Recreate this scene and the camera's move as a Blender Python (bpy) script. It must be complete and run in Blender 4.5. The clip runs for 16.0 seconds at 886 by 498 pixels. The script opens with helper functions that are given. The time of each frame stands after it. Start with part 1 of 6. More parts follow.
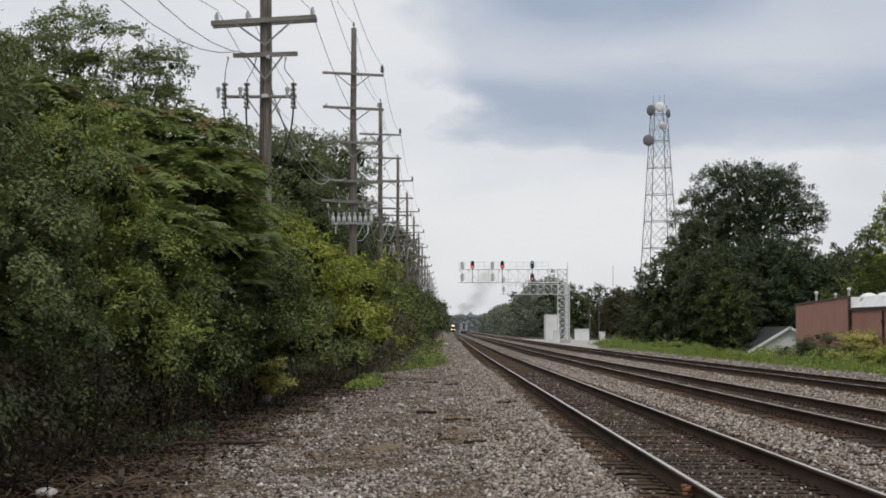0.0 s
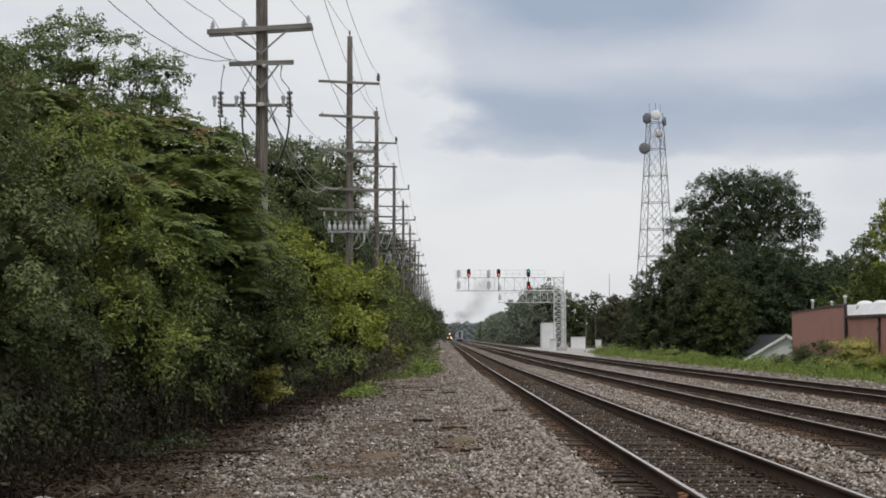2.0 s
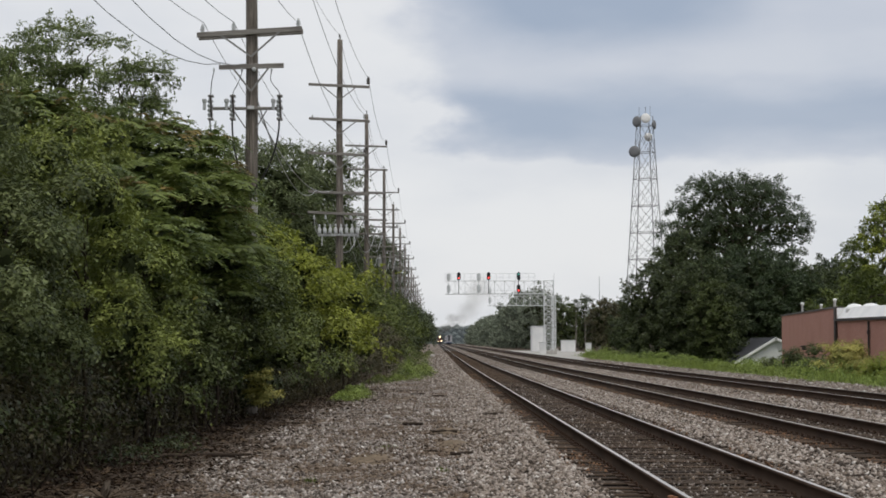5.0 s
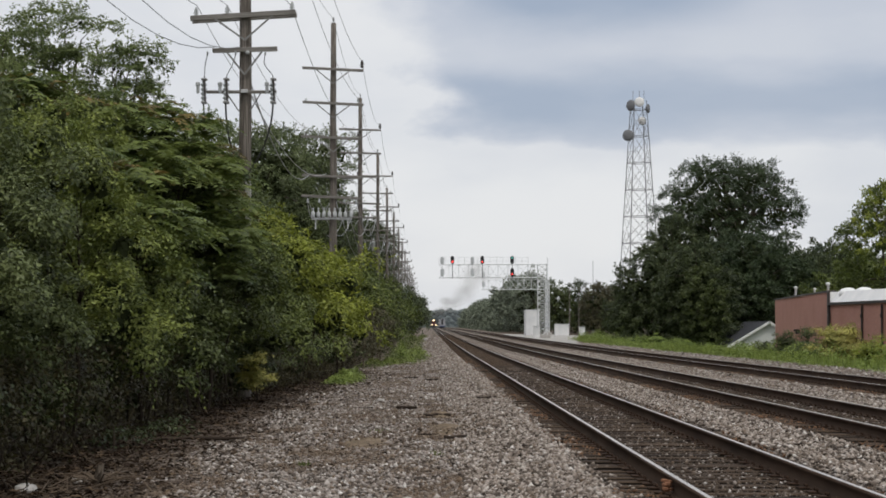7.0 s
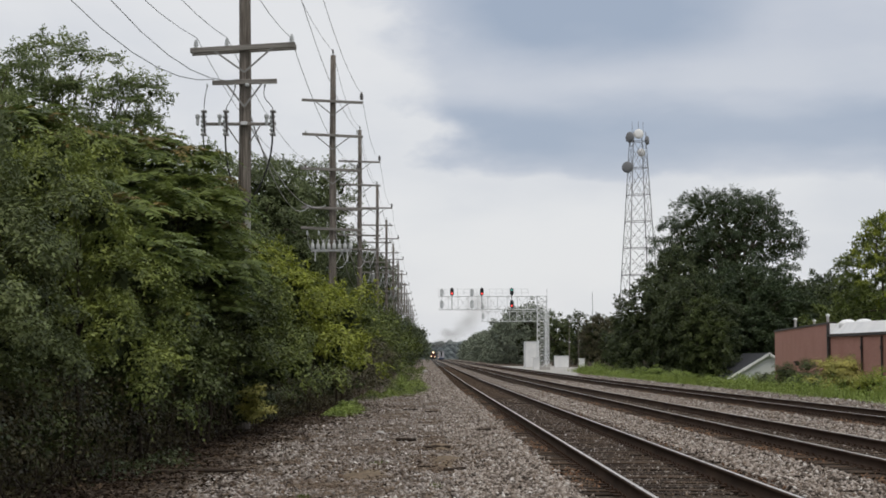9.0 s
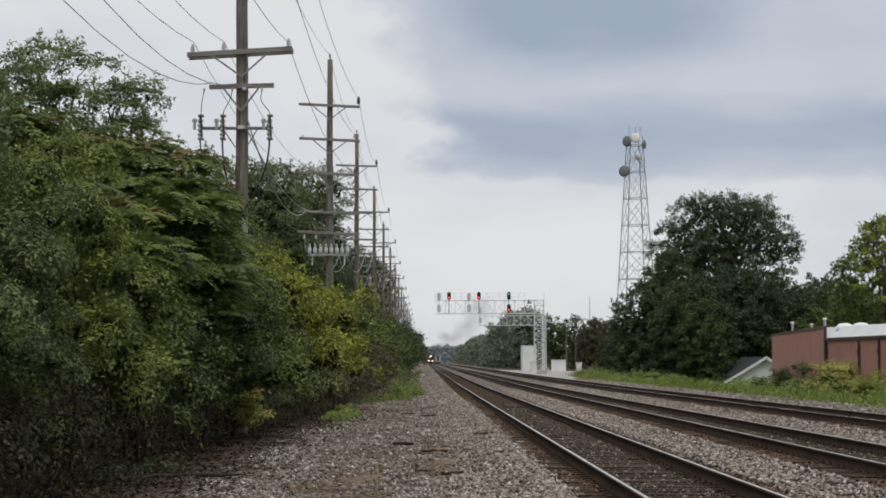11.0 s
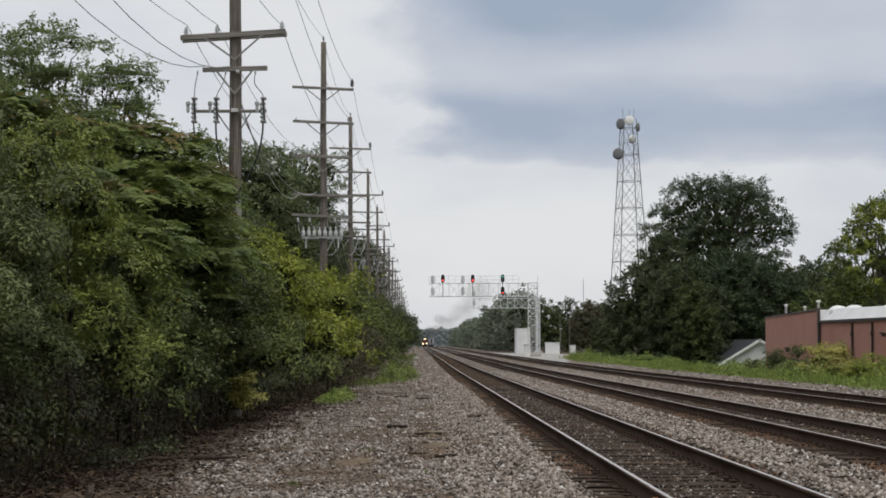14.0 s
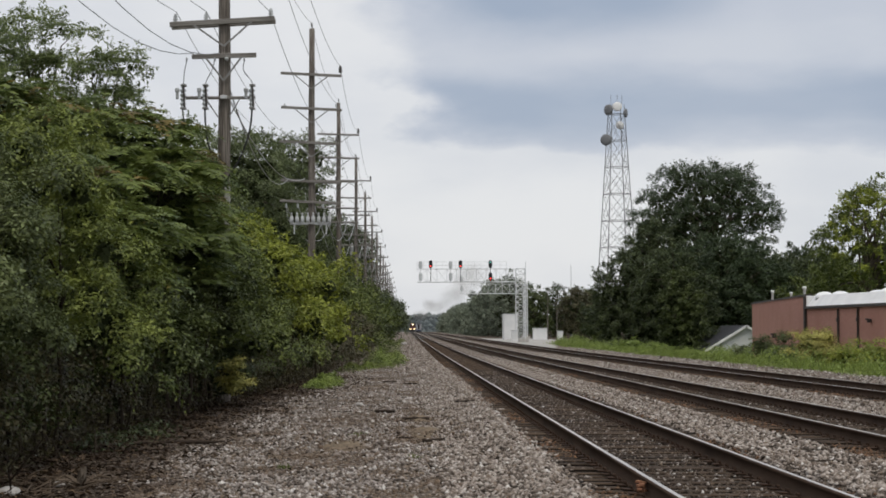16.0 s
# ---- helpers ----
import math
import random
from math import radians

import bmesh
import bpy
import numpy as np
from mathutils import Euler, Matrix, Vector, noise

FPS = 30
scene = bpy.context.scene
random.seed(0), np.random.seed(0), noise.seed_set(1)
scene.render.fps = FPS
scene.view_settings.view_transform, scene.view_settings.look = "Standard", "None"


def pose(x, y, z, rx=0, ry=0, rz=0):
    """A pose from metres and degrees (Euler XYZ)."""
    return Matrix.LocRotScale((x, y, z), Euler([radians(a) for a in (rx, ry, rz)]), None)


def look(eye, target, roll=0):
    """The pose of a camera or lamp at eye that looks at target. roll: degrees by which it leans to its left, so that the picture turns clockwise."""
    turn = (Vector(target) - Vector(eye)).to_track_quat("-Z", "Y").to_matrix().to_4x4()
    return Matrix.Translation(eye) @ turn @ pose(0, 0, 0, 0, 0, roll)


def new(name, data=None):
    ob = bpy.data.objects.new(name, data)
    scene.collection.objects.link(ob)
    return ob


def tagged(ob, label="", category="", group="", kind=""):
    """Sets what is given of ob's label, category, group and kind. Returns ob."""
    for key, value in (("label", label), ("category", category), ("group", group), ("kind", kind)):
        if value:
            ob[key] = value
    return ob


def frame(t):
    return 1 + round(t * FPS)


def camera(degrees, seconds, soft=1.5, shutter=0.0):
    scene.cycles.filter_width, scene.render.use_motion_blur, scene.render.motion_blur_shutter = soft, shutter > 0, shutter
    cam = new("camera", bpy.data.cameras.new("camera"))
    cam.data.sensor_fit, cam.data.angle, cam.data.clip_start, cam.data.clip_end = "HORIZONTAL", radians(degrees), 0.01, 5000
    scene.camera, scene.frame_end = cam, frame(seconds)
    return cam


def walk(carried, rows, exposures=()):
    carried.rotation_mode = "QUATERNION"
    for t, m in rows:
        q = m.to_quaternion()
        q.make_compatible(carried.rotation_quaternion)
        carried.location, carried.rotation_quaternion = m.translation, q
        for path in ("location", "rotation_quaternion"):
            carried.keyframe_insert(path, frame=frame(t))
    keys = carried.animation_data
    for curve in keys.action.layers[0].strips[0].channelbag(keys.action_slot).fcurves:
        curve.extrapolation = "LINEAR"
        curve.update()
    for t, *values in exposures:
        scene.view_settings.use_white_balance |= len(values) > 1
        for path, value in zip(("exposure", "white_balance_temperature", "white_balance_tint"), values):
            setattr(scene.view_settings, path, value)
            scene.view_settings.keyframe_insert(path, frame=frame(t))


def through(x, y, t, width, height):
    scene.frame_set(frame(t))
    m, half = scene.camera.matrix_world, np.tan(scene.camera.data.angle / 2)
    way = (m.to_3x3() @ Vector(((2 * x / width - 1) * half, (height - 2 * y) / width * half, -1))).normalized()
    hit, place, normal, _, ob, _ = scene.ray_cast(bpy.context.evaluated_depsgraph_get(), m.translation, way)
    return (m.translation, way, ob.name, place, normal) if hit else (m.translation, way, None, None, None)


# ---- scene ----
# The camera stands beside the track and is turned by hand, with a slight step back at the end.
cam = camera(26.0, 16.0, soft=1.75)
EYE = (0.0, 0.0, 1.615)


def aim(yaw, pitch, roll, back=0.0):
    a, b = radians(yaw), radians(pitch)
    d = Vector((math.sin(a) * math.cos(b), math.cos(a) * math.cos(b), math.sin(b)))
    eye = Vector(EYE) - Vector((0, back, 0))
    return look(eye, eye + d * 100, roll)


walk(cam, [
    (0.0, aim(-0.168, 2.528, 0.0)), (0.5, aim(-0.137, 2.586, -0.024)), (1.0, aim(-0.102, 2.645, -0.074)),
    (1.5, aim(-0.077, 2.716, -0.077)), (2.0, aim(-0.055, 2.774, -0.070)), (2.5, aim(-0.040, 2.839, -0.157)),
    (3.0, aim(-0.024, 2.908, -0.123)), (3.5, aim(-0.024, 2.978, -0.107)), (4.0, aim(0.038, 3.037, -0.111)),
    (6.5, aim(0.430, 2.437, -0.074)), (7.0, aim(0.430, 2.385, -0.074)), (7.5, aim(0.431, 2.642, -0.073)),
    (8.0, aim(0.439, 3.001, -0.105)), (8.5, aim(0.442, 3.257, -0.132)), (9.0, aim(0.447, 3.335, -0.108)),
    (11.5, aim(0.564, 3.464, -0.149)), (12.0, aim(0.598, 3.440, -0.143)), (12.5, aim(0.632, 3.373, -0.200)),
    (13.0, aim(0.664, 3.252, -0.224)), (13.5, aim(0.690, 3.098, -0.211)), (14.0, aim(0.719, 2.944, -0.210)),
    (14.5, aim(0.753, 2.790, -0.178)), (15.0, aim(0.780, 2.662, -0.174)), (15.5, aim(0.864, 2.562, -0.134, 0.08)),
    (16.0, aim(1.080, 2.512, -0.155, 0.32)),
], [(0.0, 0.0), (6.5, 0.0), (9.0, -0.03), (12.5, -0.1), (16.0, -0.02)])

# ---- world and sun: an overcast summer day with brighter gaps ----
SUN_UP, SUN_AZ = radians(66), radians(165)
world = bpy.data.worlds.new("sky")
scene.world = world
world.use_nodes = True
wn, wl = world.node_tree.nodes, world.node_tree.links
wn.clear()
w_out, w_bg = wn.new("ShaderNodeOutputWorld"), wn.new("ShaderNodeBackground")
w_sky = wn.new("ShaderNodeTexSky")
w_sky.sky_type, w_sky.sun_disc = "NISHITA", False
w_sky.sun_elevation, w_sky.sun_rotation = SUN_UP, SUN_AZ
w_tc = wn.new("ShaderNodeTexCoord")
# cloud layers: a grey-blue bank with a ragged edge, over bright thin cloud
def wmath(op, x, y=0.0, z=0.0):
    n = wn.new("ShaderNodeMath")
    n.operation = op
    for s, v in zip(n.inputs, (x, y, z)):
        if hasattr(v, "is_linked"):
            wl.new(v, s)
        else:
            s.default_value = v
    return n.outputs[0]


def wband(v, lo, hi):
    n = wn.new("ShaderNodeMapRange")
    n.interpolation_type = "SMOOTHSTEP"
    wl.new(v, n.inputs[0])
    n.inputs[1].default_value, n.inputs[2].default_value = lo, hi
    return n.outputs[0]


def wnoise(scale, detail, stretch, shift=(0, 0, 0)):
    mp = wn.new("ShaderNodeMapping")
    mp.inputs["Scale"].default_value, mp.inputs["Location"].default_value = stretch, shift
    wl.new(w_tc.outputs["Generated"], mp.inputs["Vector"])
    n = wn.new("ShaderNodeTexNoise")
    n.inputs["Scale"].default_value, n.inputs["Detail"].default_value, n.inputs["Roughness"].default_value = scale, detail, 0.5
    wl.new(mp.outputs[0], n.inputs["Vector"])
    return n.outputs[0]


w_sep = wn.new("ShaderNodeSeparateXYZ")
wl.new(w_tc.outputs["Generated"], w_sep.inputs[0])
az = wmath("MULTIPLY", wmath("ARCTAN2", w_sep.outputs[0], w_sep.outputs[1]), 57.3)
el = wmath("MULTIPLY", wmath("ARCSINE", w_sep.outputs[2]), 57.3)
rag = wmath("MULTIPLY_ADD", wnoise(9.0, 5.0, (1, 1, 2.2), (0.2, 0, 0.1)), 5.0, -2.5)
rag3 = wmath("MULTIPLY_ADD", wnoise(30.0, 6.0, (1, 1, 1.8), (0.4, 0.1, 0.5)), 4.0, -2.0)
rag2 = wmath("MULTIPLY_ADD", wnoise(16.0, 4.0, (1, 1, 3.0), (0.7, 0, 0.3)), 2.4, -1.2)
# the bank's ragged left end and base; two darker rolls in it; broken cloud higher up
left = wband(wmath("ADD", wmath("MULTIPLY_ADD", el, 0.45, az), wmath("ADD", wmath("MULTIPLY", rag, 0.7), wmath("MULTIPLY", rag3, 1.1))), 2.0, 4.8)
base = wband(wmath("ADD", wmath("MULTIPLY_ADD", az, 0.025, el), wmath("ADD", wmath("MULTIPLY", rag2, 0.45), wmath("MULTIPLY", rag3, 0.22))), 5.2, 6.0)
bank = wmath("MULTIPLY", wmath("MULTIPLY", left, base), wband(wmath("ABSOLUTE", az), 80.0, 35.0))
streak = wband(wnoise(7.0, 5.0, (1, 1, 2.8), (0.1, 0.4, 0.62)), 0.36, 0.62)
roll_low = wband(wmath("ABSOLUTE", wmath("ADD", wmath("SUBTRACT", el, 6.7), wmath("MULTIPLY", rag2, 0.6))), 1.5, 0.2)
roll_top = wmath("MULTIPLY", wband(wmath("ADD", el, wmath("MULTIPLY", rag, 0.35)), 8.3, 9.6), wband(wmath("ABSOLUTE", wmath("ADD", wmath("SUBTRACT", az, 4.6), rag)), 6.0, 1.5))
high = wmath("MULTIPLY", wband(el, 10.5, 13.0), streak)
rolls = wmath("MAXIMUM", wmath("MAXIMUM", wmath("MULTIPLY", roll_low, 0.8), roll_top), high)
deep = wmath("MULTIPLY", bank, wmath("ADD", wmath("MULTIPLY_ADD", rolls, 0.58, 0.36), wmath("MULTIPLY", streak, 0.12)))
veil = wmath("MULTIPLY", wband(wnoise(5.0, 6.0, (1, 1, 2.4), (0.0, 0.3, 0.9)), 0.42, 0.72), 0.24)
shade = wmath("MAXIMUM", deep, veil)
w_ramp = wn.new("ShaderNodeValToRGB")
cr = w_ramp.color_ramp
cr.elements[0].position, cr.elements[0].color = 0.0, (0.80, 0.806, 0.822, 1)
cr.elements[1].position, cr.elements[1].color = 1.0, (0.362, 0.428, 0.54, 1)
e = cr.elements.new(0.45)
e.color = (0.565, 0.60, 0.675, 1)
wl.new(shade, w_ramp.inputs[0])
w_gain = wn.new("ShaderNodeVectorMath")
w_gain.operation = "SCALE"
w_gain.inputs["Scale"].default_value = 0.12
wl.new(w_sky.outputs[0], w_gain.inputs[0])
w_mix = wn.new("ShaderNodeMix")
w_mix.data_type = "RGBA"
w_mix.inputs["Factor"].default_value = 0.93
wl.new(w_gain.outputs[0], w_mix.inputs[6])
wl.new(w_ramp.outputs[0], w_mix.inputs[7])
wl.new(w_mix.outputs[2], w_bg.inputs["Color"])
w_bg.inputs["Strength"].default_value = 1.0
wl.new(w_bg.outputs[0], w_out.inputs[0])

sun = new("sun", bpy.data.lights.new("sun", "SUN"))
sun.data.energy, sun.data.angle, sun.data.color = 1.5, radians(14), (1.0, 0.94, 0.84)
sun.matrix_world = look((math.sin(SUN_AZ) * math.cos(SUN_UP) * 100, math.cos(SUN_AZ) * math.cos(SUN_UP) * 100, math.sin(SUN_UP) * 100), (0, 0, 0))


# ---- materials ----
class Mat:
    """A node material in short form: each method adds a node and returns its output."""

    def __init__(self, name, rough=0.8, metal=0.0):
        self.m = bpy.data.materials.new(name)
        self.m.use_nodes = True
        self.t = self.m.node_tree
        self.b = self.t.nodes["Principled BSDF"]
        self.b.inputs["Roughness"].default_value = rough
        self.b.inputs["Metallic"].default_value = metal
        if rough > 0.8:
            self.b.inputs["Specular IOR Level"].default_value = 0.12
        self.co = self.t.nodes.new("ShaderNodeTexCoord").outputs["Object"]

    def put(self, sock, v):
        if hasattr(v, "is_linked"):
            self.t.links.new(v, sock)
        else:
            sock.default_value = v

    def world_co(self):
        self.co = self.t.nodes.new("ShaderNodeNewGeometry").outputs["Position"]
        return self

    def noise(self, scale, detail=4.0, rough=0.55, stretch=None):
        n = self.t.nodes.new("ShaderNodeTexNoise")
        n.inputs["Scale"].default_value, n.inputs["Detail"].default_value, n.inputs["Roughness"].default_value = scale, detail, rough
        src = self.co
        if stretch:
            mp = self.t.nodes.new("ShaderNodeMapping")
            mp.inputs["Scale"].default_value = stretch
            self.t.links.new(src, mp.inputs["Vector"])
            src = mp.outputs[0]
        self.t.links.new(src, n.inputs["Vector"])
        return n.outputs[0]

    def cells(self, scale, out="Color"):
        n = self.t.nodes.new("ShaderNodeTexVoronoi")
        n.inputs["Scale"].default_value = scale
        self.t.links.new(self.co, n.inputs["Vector"])
        return n.outputs[out]

    def ramp(self, fac, *stops):
        n = self.t.nodes.new("ShaderNodeValToRGB")
        els = n.color_ramp.elements
        while len(els) < len(stops):
            els.new(0.5)
        for el, (p, c) in zip(els, stops):
            el.position, el.color = p, (*c, 1)
        self.t.links.new(fac, n.inputs[0])
        return n.outputs[0]

    def mix(self, fac, a, b, how="MIX"):
        n = self.t.nodes.new("ShaderNodeMix")
        n.data_type, n.blend_type = "RGBA", how
        self.put(n.inputs["Factor"], fac)
        self.put(n.inputs[6], a if hasattr(a, "is_linked") else (*a, 1))
        self.put(n.inputs[7], b if hasattr(b, "is_linked") else (*b, 1))
        return n.outputs[2]

    def math(self, op, a, b=0.0, c=0.0):
        n = self.t.nodes.new("ShaderNodeMath")
        n.operation = op
        for s, v in zip(n.inputs, (a, b, c)):
            self.put(s, v)
        return n.outputs[0]

    def band(self, fac, lo, hi):
        n = self.t.nodes.new("ShaderNodeMapRange")
        n.interpolation_type = "SMOOTHSTEP"
        self.t.links.new(fac, n.inputs[0])
        n.inputs[1].default_value, n.inputs[2].default_value = lo, hi
        return n.outputs[0]

    def island(self):
        return self.t.nodes.new("ShaderNodeNewGeometry").outputs["Random Per Island"]

    def each(self):
        return self.t.nodes.new("ShaderNodeObjectInfo").outputs["Random"]

    def axis(self, i):
        n = self.t.nodes.new("ShaderNodeSeparateXYZ")
        self.t.links.new(self.co, n.inputs[0])
        return n.outputs[i]

    def color(self, c):
        self.put(self.b.inputs["Base Color"], c if hasattr(c, "is_linked") else (*c, 1))
        return self

    def rough(self, r):
        self.put(self.b.inputs["Roughness"], r)
        return self

    def bump(self, h, strength=0.4, dist=0.02):
        n = self.t.nodes.new("ShaderNodeBump")
        n.inputs["Strength"].default_value, n.inputs["Distance"].default_value = strength, dist
        self.t.links.new(h, n.inputs["Height"])
        self.t.links.new(n.outputs[0], self.b.inputs["Normal"])
        return self

    def glow(self, c, s):
        self.b.inputs["Emission Color"].default_value = (*c, 1)
        self.b.inputs["Emission Strength"].default_value = s
        return self


def leaf_mat(name, dark, mid, light, tip=None, through=0.2):
    m = Mat(name, 0.42)
    r = m.island()
    half = lambda p, q, t: tuple(u + (v - u) * t for u, v in zip(p, q))
    dark, mid, light = (half(q, (sum(q) / 3,) * 3, 0.12) for q in (dark, mid, light))
    c = m.ramp(r, (0.0, half(dark, mid, 0.35)), (0.5, mid), (0.93, half(mid, light, 0.7)), (0.99, light), (1.0, tip or light))
    big = m.noise(1.3, 3.0)
    c = m.mix(m.math("MULTIPLY", m.band(big, 0.41, 0.60), 0.68), c, tuple(v * 1.42 for v in light))
    m.color(c)
    m.b.inputs["Specular IOR Level"].default_value = 0.28
    tr = m.t.nodes.new("ShaderNodeBsdfTranslucent")
    m.t.links.new(c, tr.inputs[0])
    ms = m.t.nodes.new("ShaderNodeMixShader")
    ms.inputs[0].default_value = through
    out = m.t.nodes["Material Output"]
    m.t.links.new(m.b.outputs[0], ms.inputs[1])
    m.t.links.new(tr.outputs[0], ms.inputs[2])
    m.t.links.new(ms.outputs[0], out.inputs[0])
    return m.m


LEAF_SHRUB = leaf_mat("leaf_shrub", (0.04, 0.058, 0.014), (0.08, 0.108, 0.02), (0.145, 0.18, 0.032), (0.25, 0.27, 0.06))
LEAF_GREY = leaf_mat("leaf_greygreen", (0.04, 0.055, 0.02), (0.078, 0.102, 0.032), (0.135, 0.165, 0.05), (0.22, 0.25, 0.085))
LEAF_WARM = leaf_mat("leaf_warm", (0.052, 0.073, 0.016), (0.12, 0.156, 0.028), (0.235, 0.275, 0.05), (0.38, 0.40, 0.09), 0.3)
LEAF_BRIGHT = leaf_mat("leaf_bright", (0.07, 0.092, 0.010), (0.158, 0.19, 0.016), (0.275, 0.31, 0.028), (0.42, 0.41, 0.06), 0.3)
LEAF_SUMAC = leaf_mat("leaf_sumac", (0.042, 0.074, 0.018), (0.09, 0.13, 0.028), (0.165, 0.205, 0.042), (0.30, 0.19, 0.04), 0.35)
LEAF_LOCUST = leaf_mat("leaf_locust", (0.058, 0.084, 0.03), (0.112, 0.15, 0.05), (0.185, 0.23, 0.07), None, 0.4)
LEAF_TALL = leaf_mat("leaf_tall", (0.045, 0.064, 0.024), (0.082, 0.108, 0.04), (0.13, 0.16, 0.06), None, 0.3)
LEAF_OAK = leaf_mat("leaf_oak", (0.02, 0.034, 0.014), (0.036, 0.057, 0.024), (0.062, 0.09, 0.036))
LEAF_DARK = leaf_mat("leaf_dark", (0.022, 0.033, 0.014), (0.042, 0.058, 0.022), (0.074, 0.095, 0.032))
# brown-dark leaves for the hedge foot; the overhang's shade is in the colour
LEAF_FOOT_SHADED = leaf_mat("leaf_foot_shaded", (0.027, 0.023, 0.011), (0.044, 0.038, 0.016), (0.072, 0.064, 0.024), (0.12, 0.105, 0.04))
LEAF_MID = leaf_mat("leaf_mid", (0.028, 0.04, 0.012), (0.05, 0.068, 0.018), (0.088, 0.112, 0.028))
LEAF_RED = leaf_mat("leaf_turning_red", (0.07, 0.072, 0.018), (0.12, 0.10, 0.022), (0.19, 0.13, 0.028), (0.28, 0.20, 0.045))
LEAF_YELLOW = leaf_mat("leaf_yellow", (0.14, 0.15, 0.025), (0.26, 0.255, 0.045), (0.40, 0.36, 0.08))
LEAF_BROWN = leaf_mat("leaf_brown", (0.04, 0.036, 0.02), (0.068, 0.062, 0.03), (0.10, 0.09, 0.042))
# far-tree leaves: distance haze painted in as a paler, greyer green
LEAF_HAZED = leaf_mat("leaf_hazed", (0.10, 0.125, 0.09), (0.15, 0.18, 0.125), (0.20, 0.23, 0.16))
WEED = leaf_mat("weed", (0.075, 0.115, 0.02), (0.145, 0.205, 0.032), (0.22, 0.285, 0.05), (0.30, 0.34, 0.085), 0.3)
m = Mat("dead_leaf", 0.95)
LITTER = m.color(m.ramp(m.island(), (0.0, (0.018, 0.012, 0.009)), (0.6, (0.045, 0.03, 0.02)), (1.0, (0.13, 0.093, 0.06)))).m
PALE_CABLE = Mat("pale_cable", 0.6).color((0.30, 0.305, 0.31)).m
m = Mat("tan_earth", 0.95)
EARTH = m.color(m.ramp(m.noise(9, 5), (0.3, (0.075, 0.056, 0.038)), (0.7, (0.26, 0.20, 0.14)))).bump(m.noise(30, 4), 0.6, 0.02).m
RED_SCRAP = Mat("red_scrap", 0.6).color((0.30, 0.04, 0.03)).m
# leaf colour for crown interiors, darkened to stand in for their inner shade
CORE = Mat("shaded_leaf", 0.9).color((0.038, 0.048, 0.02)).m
# distance haze put into the ridge: greyed colour and a faint bluish glow
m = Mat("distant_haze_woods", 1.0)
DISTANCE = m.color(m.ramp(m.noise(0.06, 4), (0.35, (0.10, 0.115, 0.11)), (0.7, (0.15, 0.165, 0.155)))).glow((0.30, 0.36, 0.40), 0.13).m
TWIG = Mat("twig", 0.95).color((0.035, 0.027, 0.02)).m
DRY_TWIG = Mat("dry_twig", 0.9).color((0.12, 0.092, 0.068)).m

m = Mat("bark", 0.9)
g = m.noise(6, 6, 0.6, (1, 1, 0.25))
BARK = m.color(m.ramp(g, (0.3, (0.05, 0.04, 0.032)), (0.7, (0.15, 0.125, 0.10)))).bump(g, 0.6, 0.03).m

m = Mat("weathered_wood", 0.88)
g = m.noise(9, 6, 0.6, (4, 4, 0.12))
s = m.noise(1.1, 3)
c = m.ramp(g, (0.3, (0.05, 0.041, 0.034)), (0.5, (0.15, 0.132, 0.116)), (0.72, (0.29, 0.262, 0.235)))
WOOD = m.color(m.mix(m.math("MULTIPLY", m.band(s, 0.5, 0.75), 0.5), c, (0.085, 0.072, 0.062))).bump(g, 0.5, 0.01).m
m = Mat("arm_wood", 0.88)
g = m.noise(7, 5, 0.6, (0.15, 4, 4))
ARM = m.color(m.ramp(g, (0.3, (0.13, 0.122, 0.112)), (0.7, (0.29, 0.275, 0.255)))).bump(g, 0.4, 0.006).m

m = Mat("galvanised", 0.5, 0.4)
GALV = m.color(m.ramp(m.noise(5, 4), (0.35, (0.42, 0.43, 0.44)), (0.7, (0.62, 0.63, 0.64)))).m
m = Mat("tower_steel", 0.6, 0.2)
TOWER = m.color(m.ramp(m.noise(0.6, 4), (0.35, (0.13, 0.13, 0.135)), (0.7, (0.24, 0.24, 0.245)))).m
m = Mat("gantry_paint", 0.5, 0.1)
GANTRY = m.color(m.ramp(m.noise(1.5, 5), (0.3, (0.60, 0.62, 0.63)), (0.7, (0.74, 0.75, 0.76)))).m
m = Mat("porcelain", 0.25)
PORC = m.color(m.ramp(m.noise(8, 3), (0.3, (0.38, 0.40, 0.41)), (0.7, (0.56, 0.58, 0.59)))).m
DARKPORC = Mat("brown_glaze", 0.3).color((0.06, 0.05, 0.045)).m
CAN = Mat("grey_enamel", 0.5).color((0.44, 0.455, 0.465)).m
GUARD = Mat("dull_zinc", 0.6, 0.2).color((0.22, 0.22, 0.215)).m
m = Mat("pale_guard", 0.7)
PALE_GUARD = m.color(m.ramp(m.noise(4, 4), (0.3, (0.27, 0.27, 0.255)), (0.7, (0.36, 0.355, 0.335)))).m
WIRE = Mat("weathered_wire", 0.55, 0.3).color((0.11, 0.115, 0.12)).m
CABLE = Mat("black_cable", 0.6).color((0.025, 0.025, 0.027)).m
HEADBLACK = Mat("signal_black", 0.6).color((0.015, 0.015, 0.017)).m
HEADGREY = Mat("signal_grey", 0.5).color((0.55, 0.57, 0.58)).m
DISHGREY = Mat("dish_grey", 0.6).color((0.16, 0.165, 0.175)).m
RED_LAMP = Mat("red_lamp", 0.3).color((0.3, 0.01, 0.01)).glow((1.0, 0.06, 0.05), 3.0).m
GREEN_LAMP = Mat("green_lamp", 0.3).color((0.01, 0.1, 0.09)).glow((0.15, 0.75, 0.62), 0.8).m
DARK_LENS = Mat("dark_lens", 0.15).color((0.02, 0.02, 0.02)).m

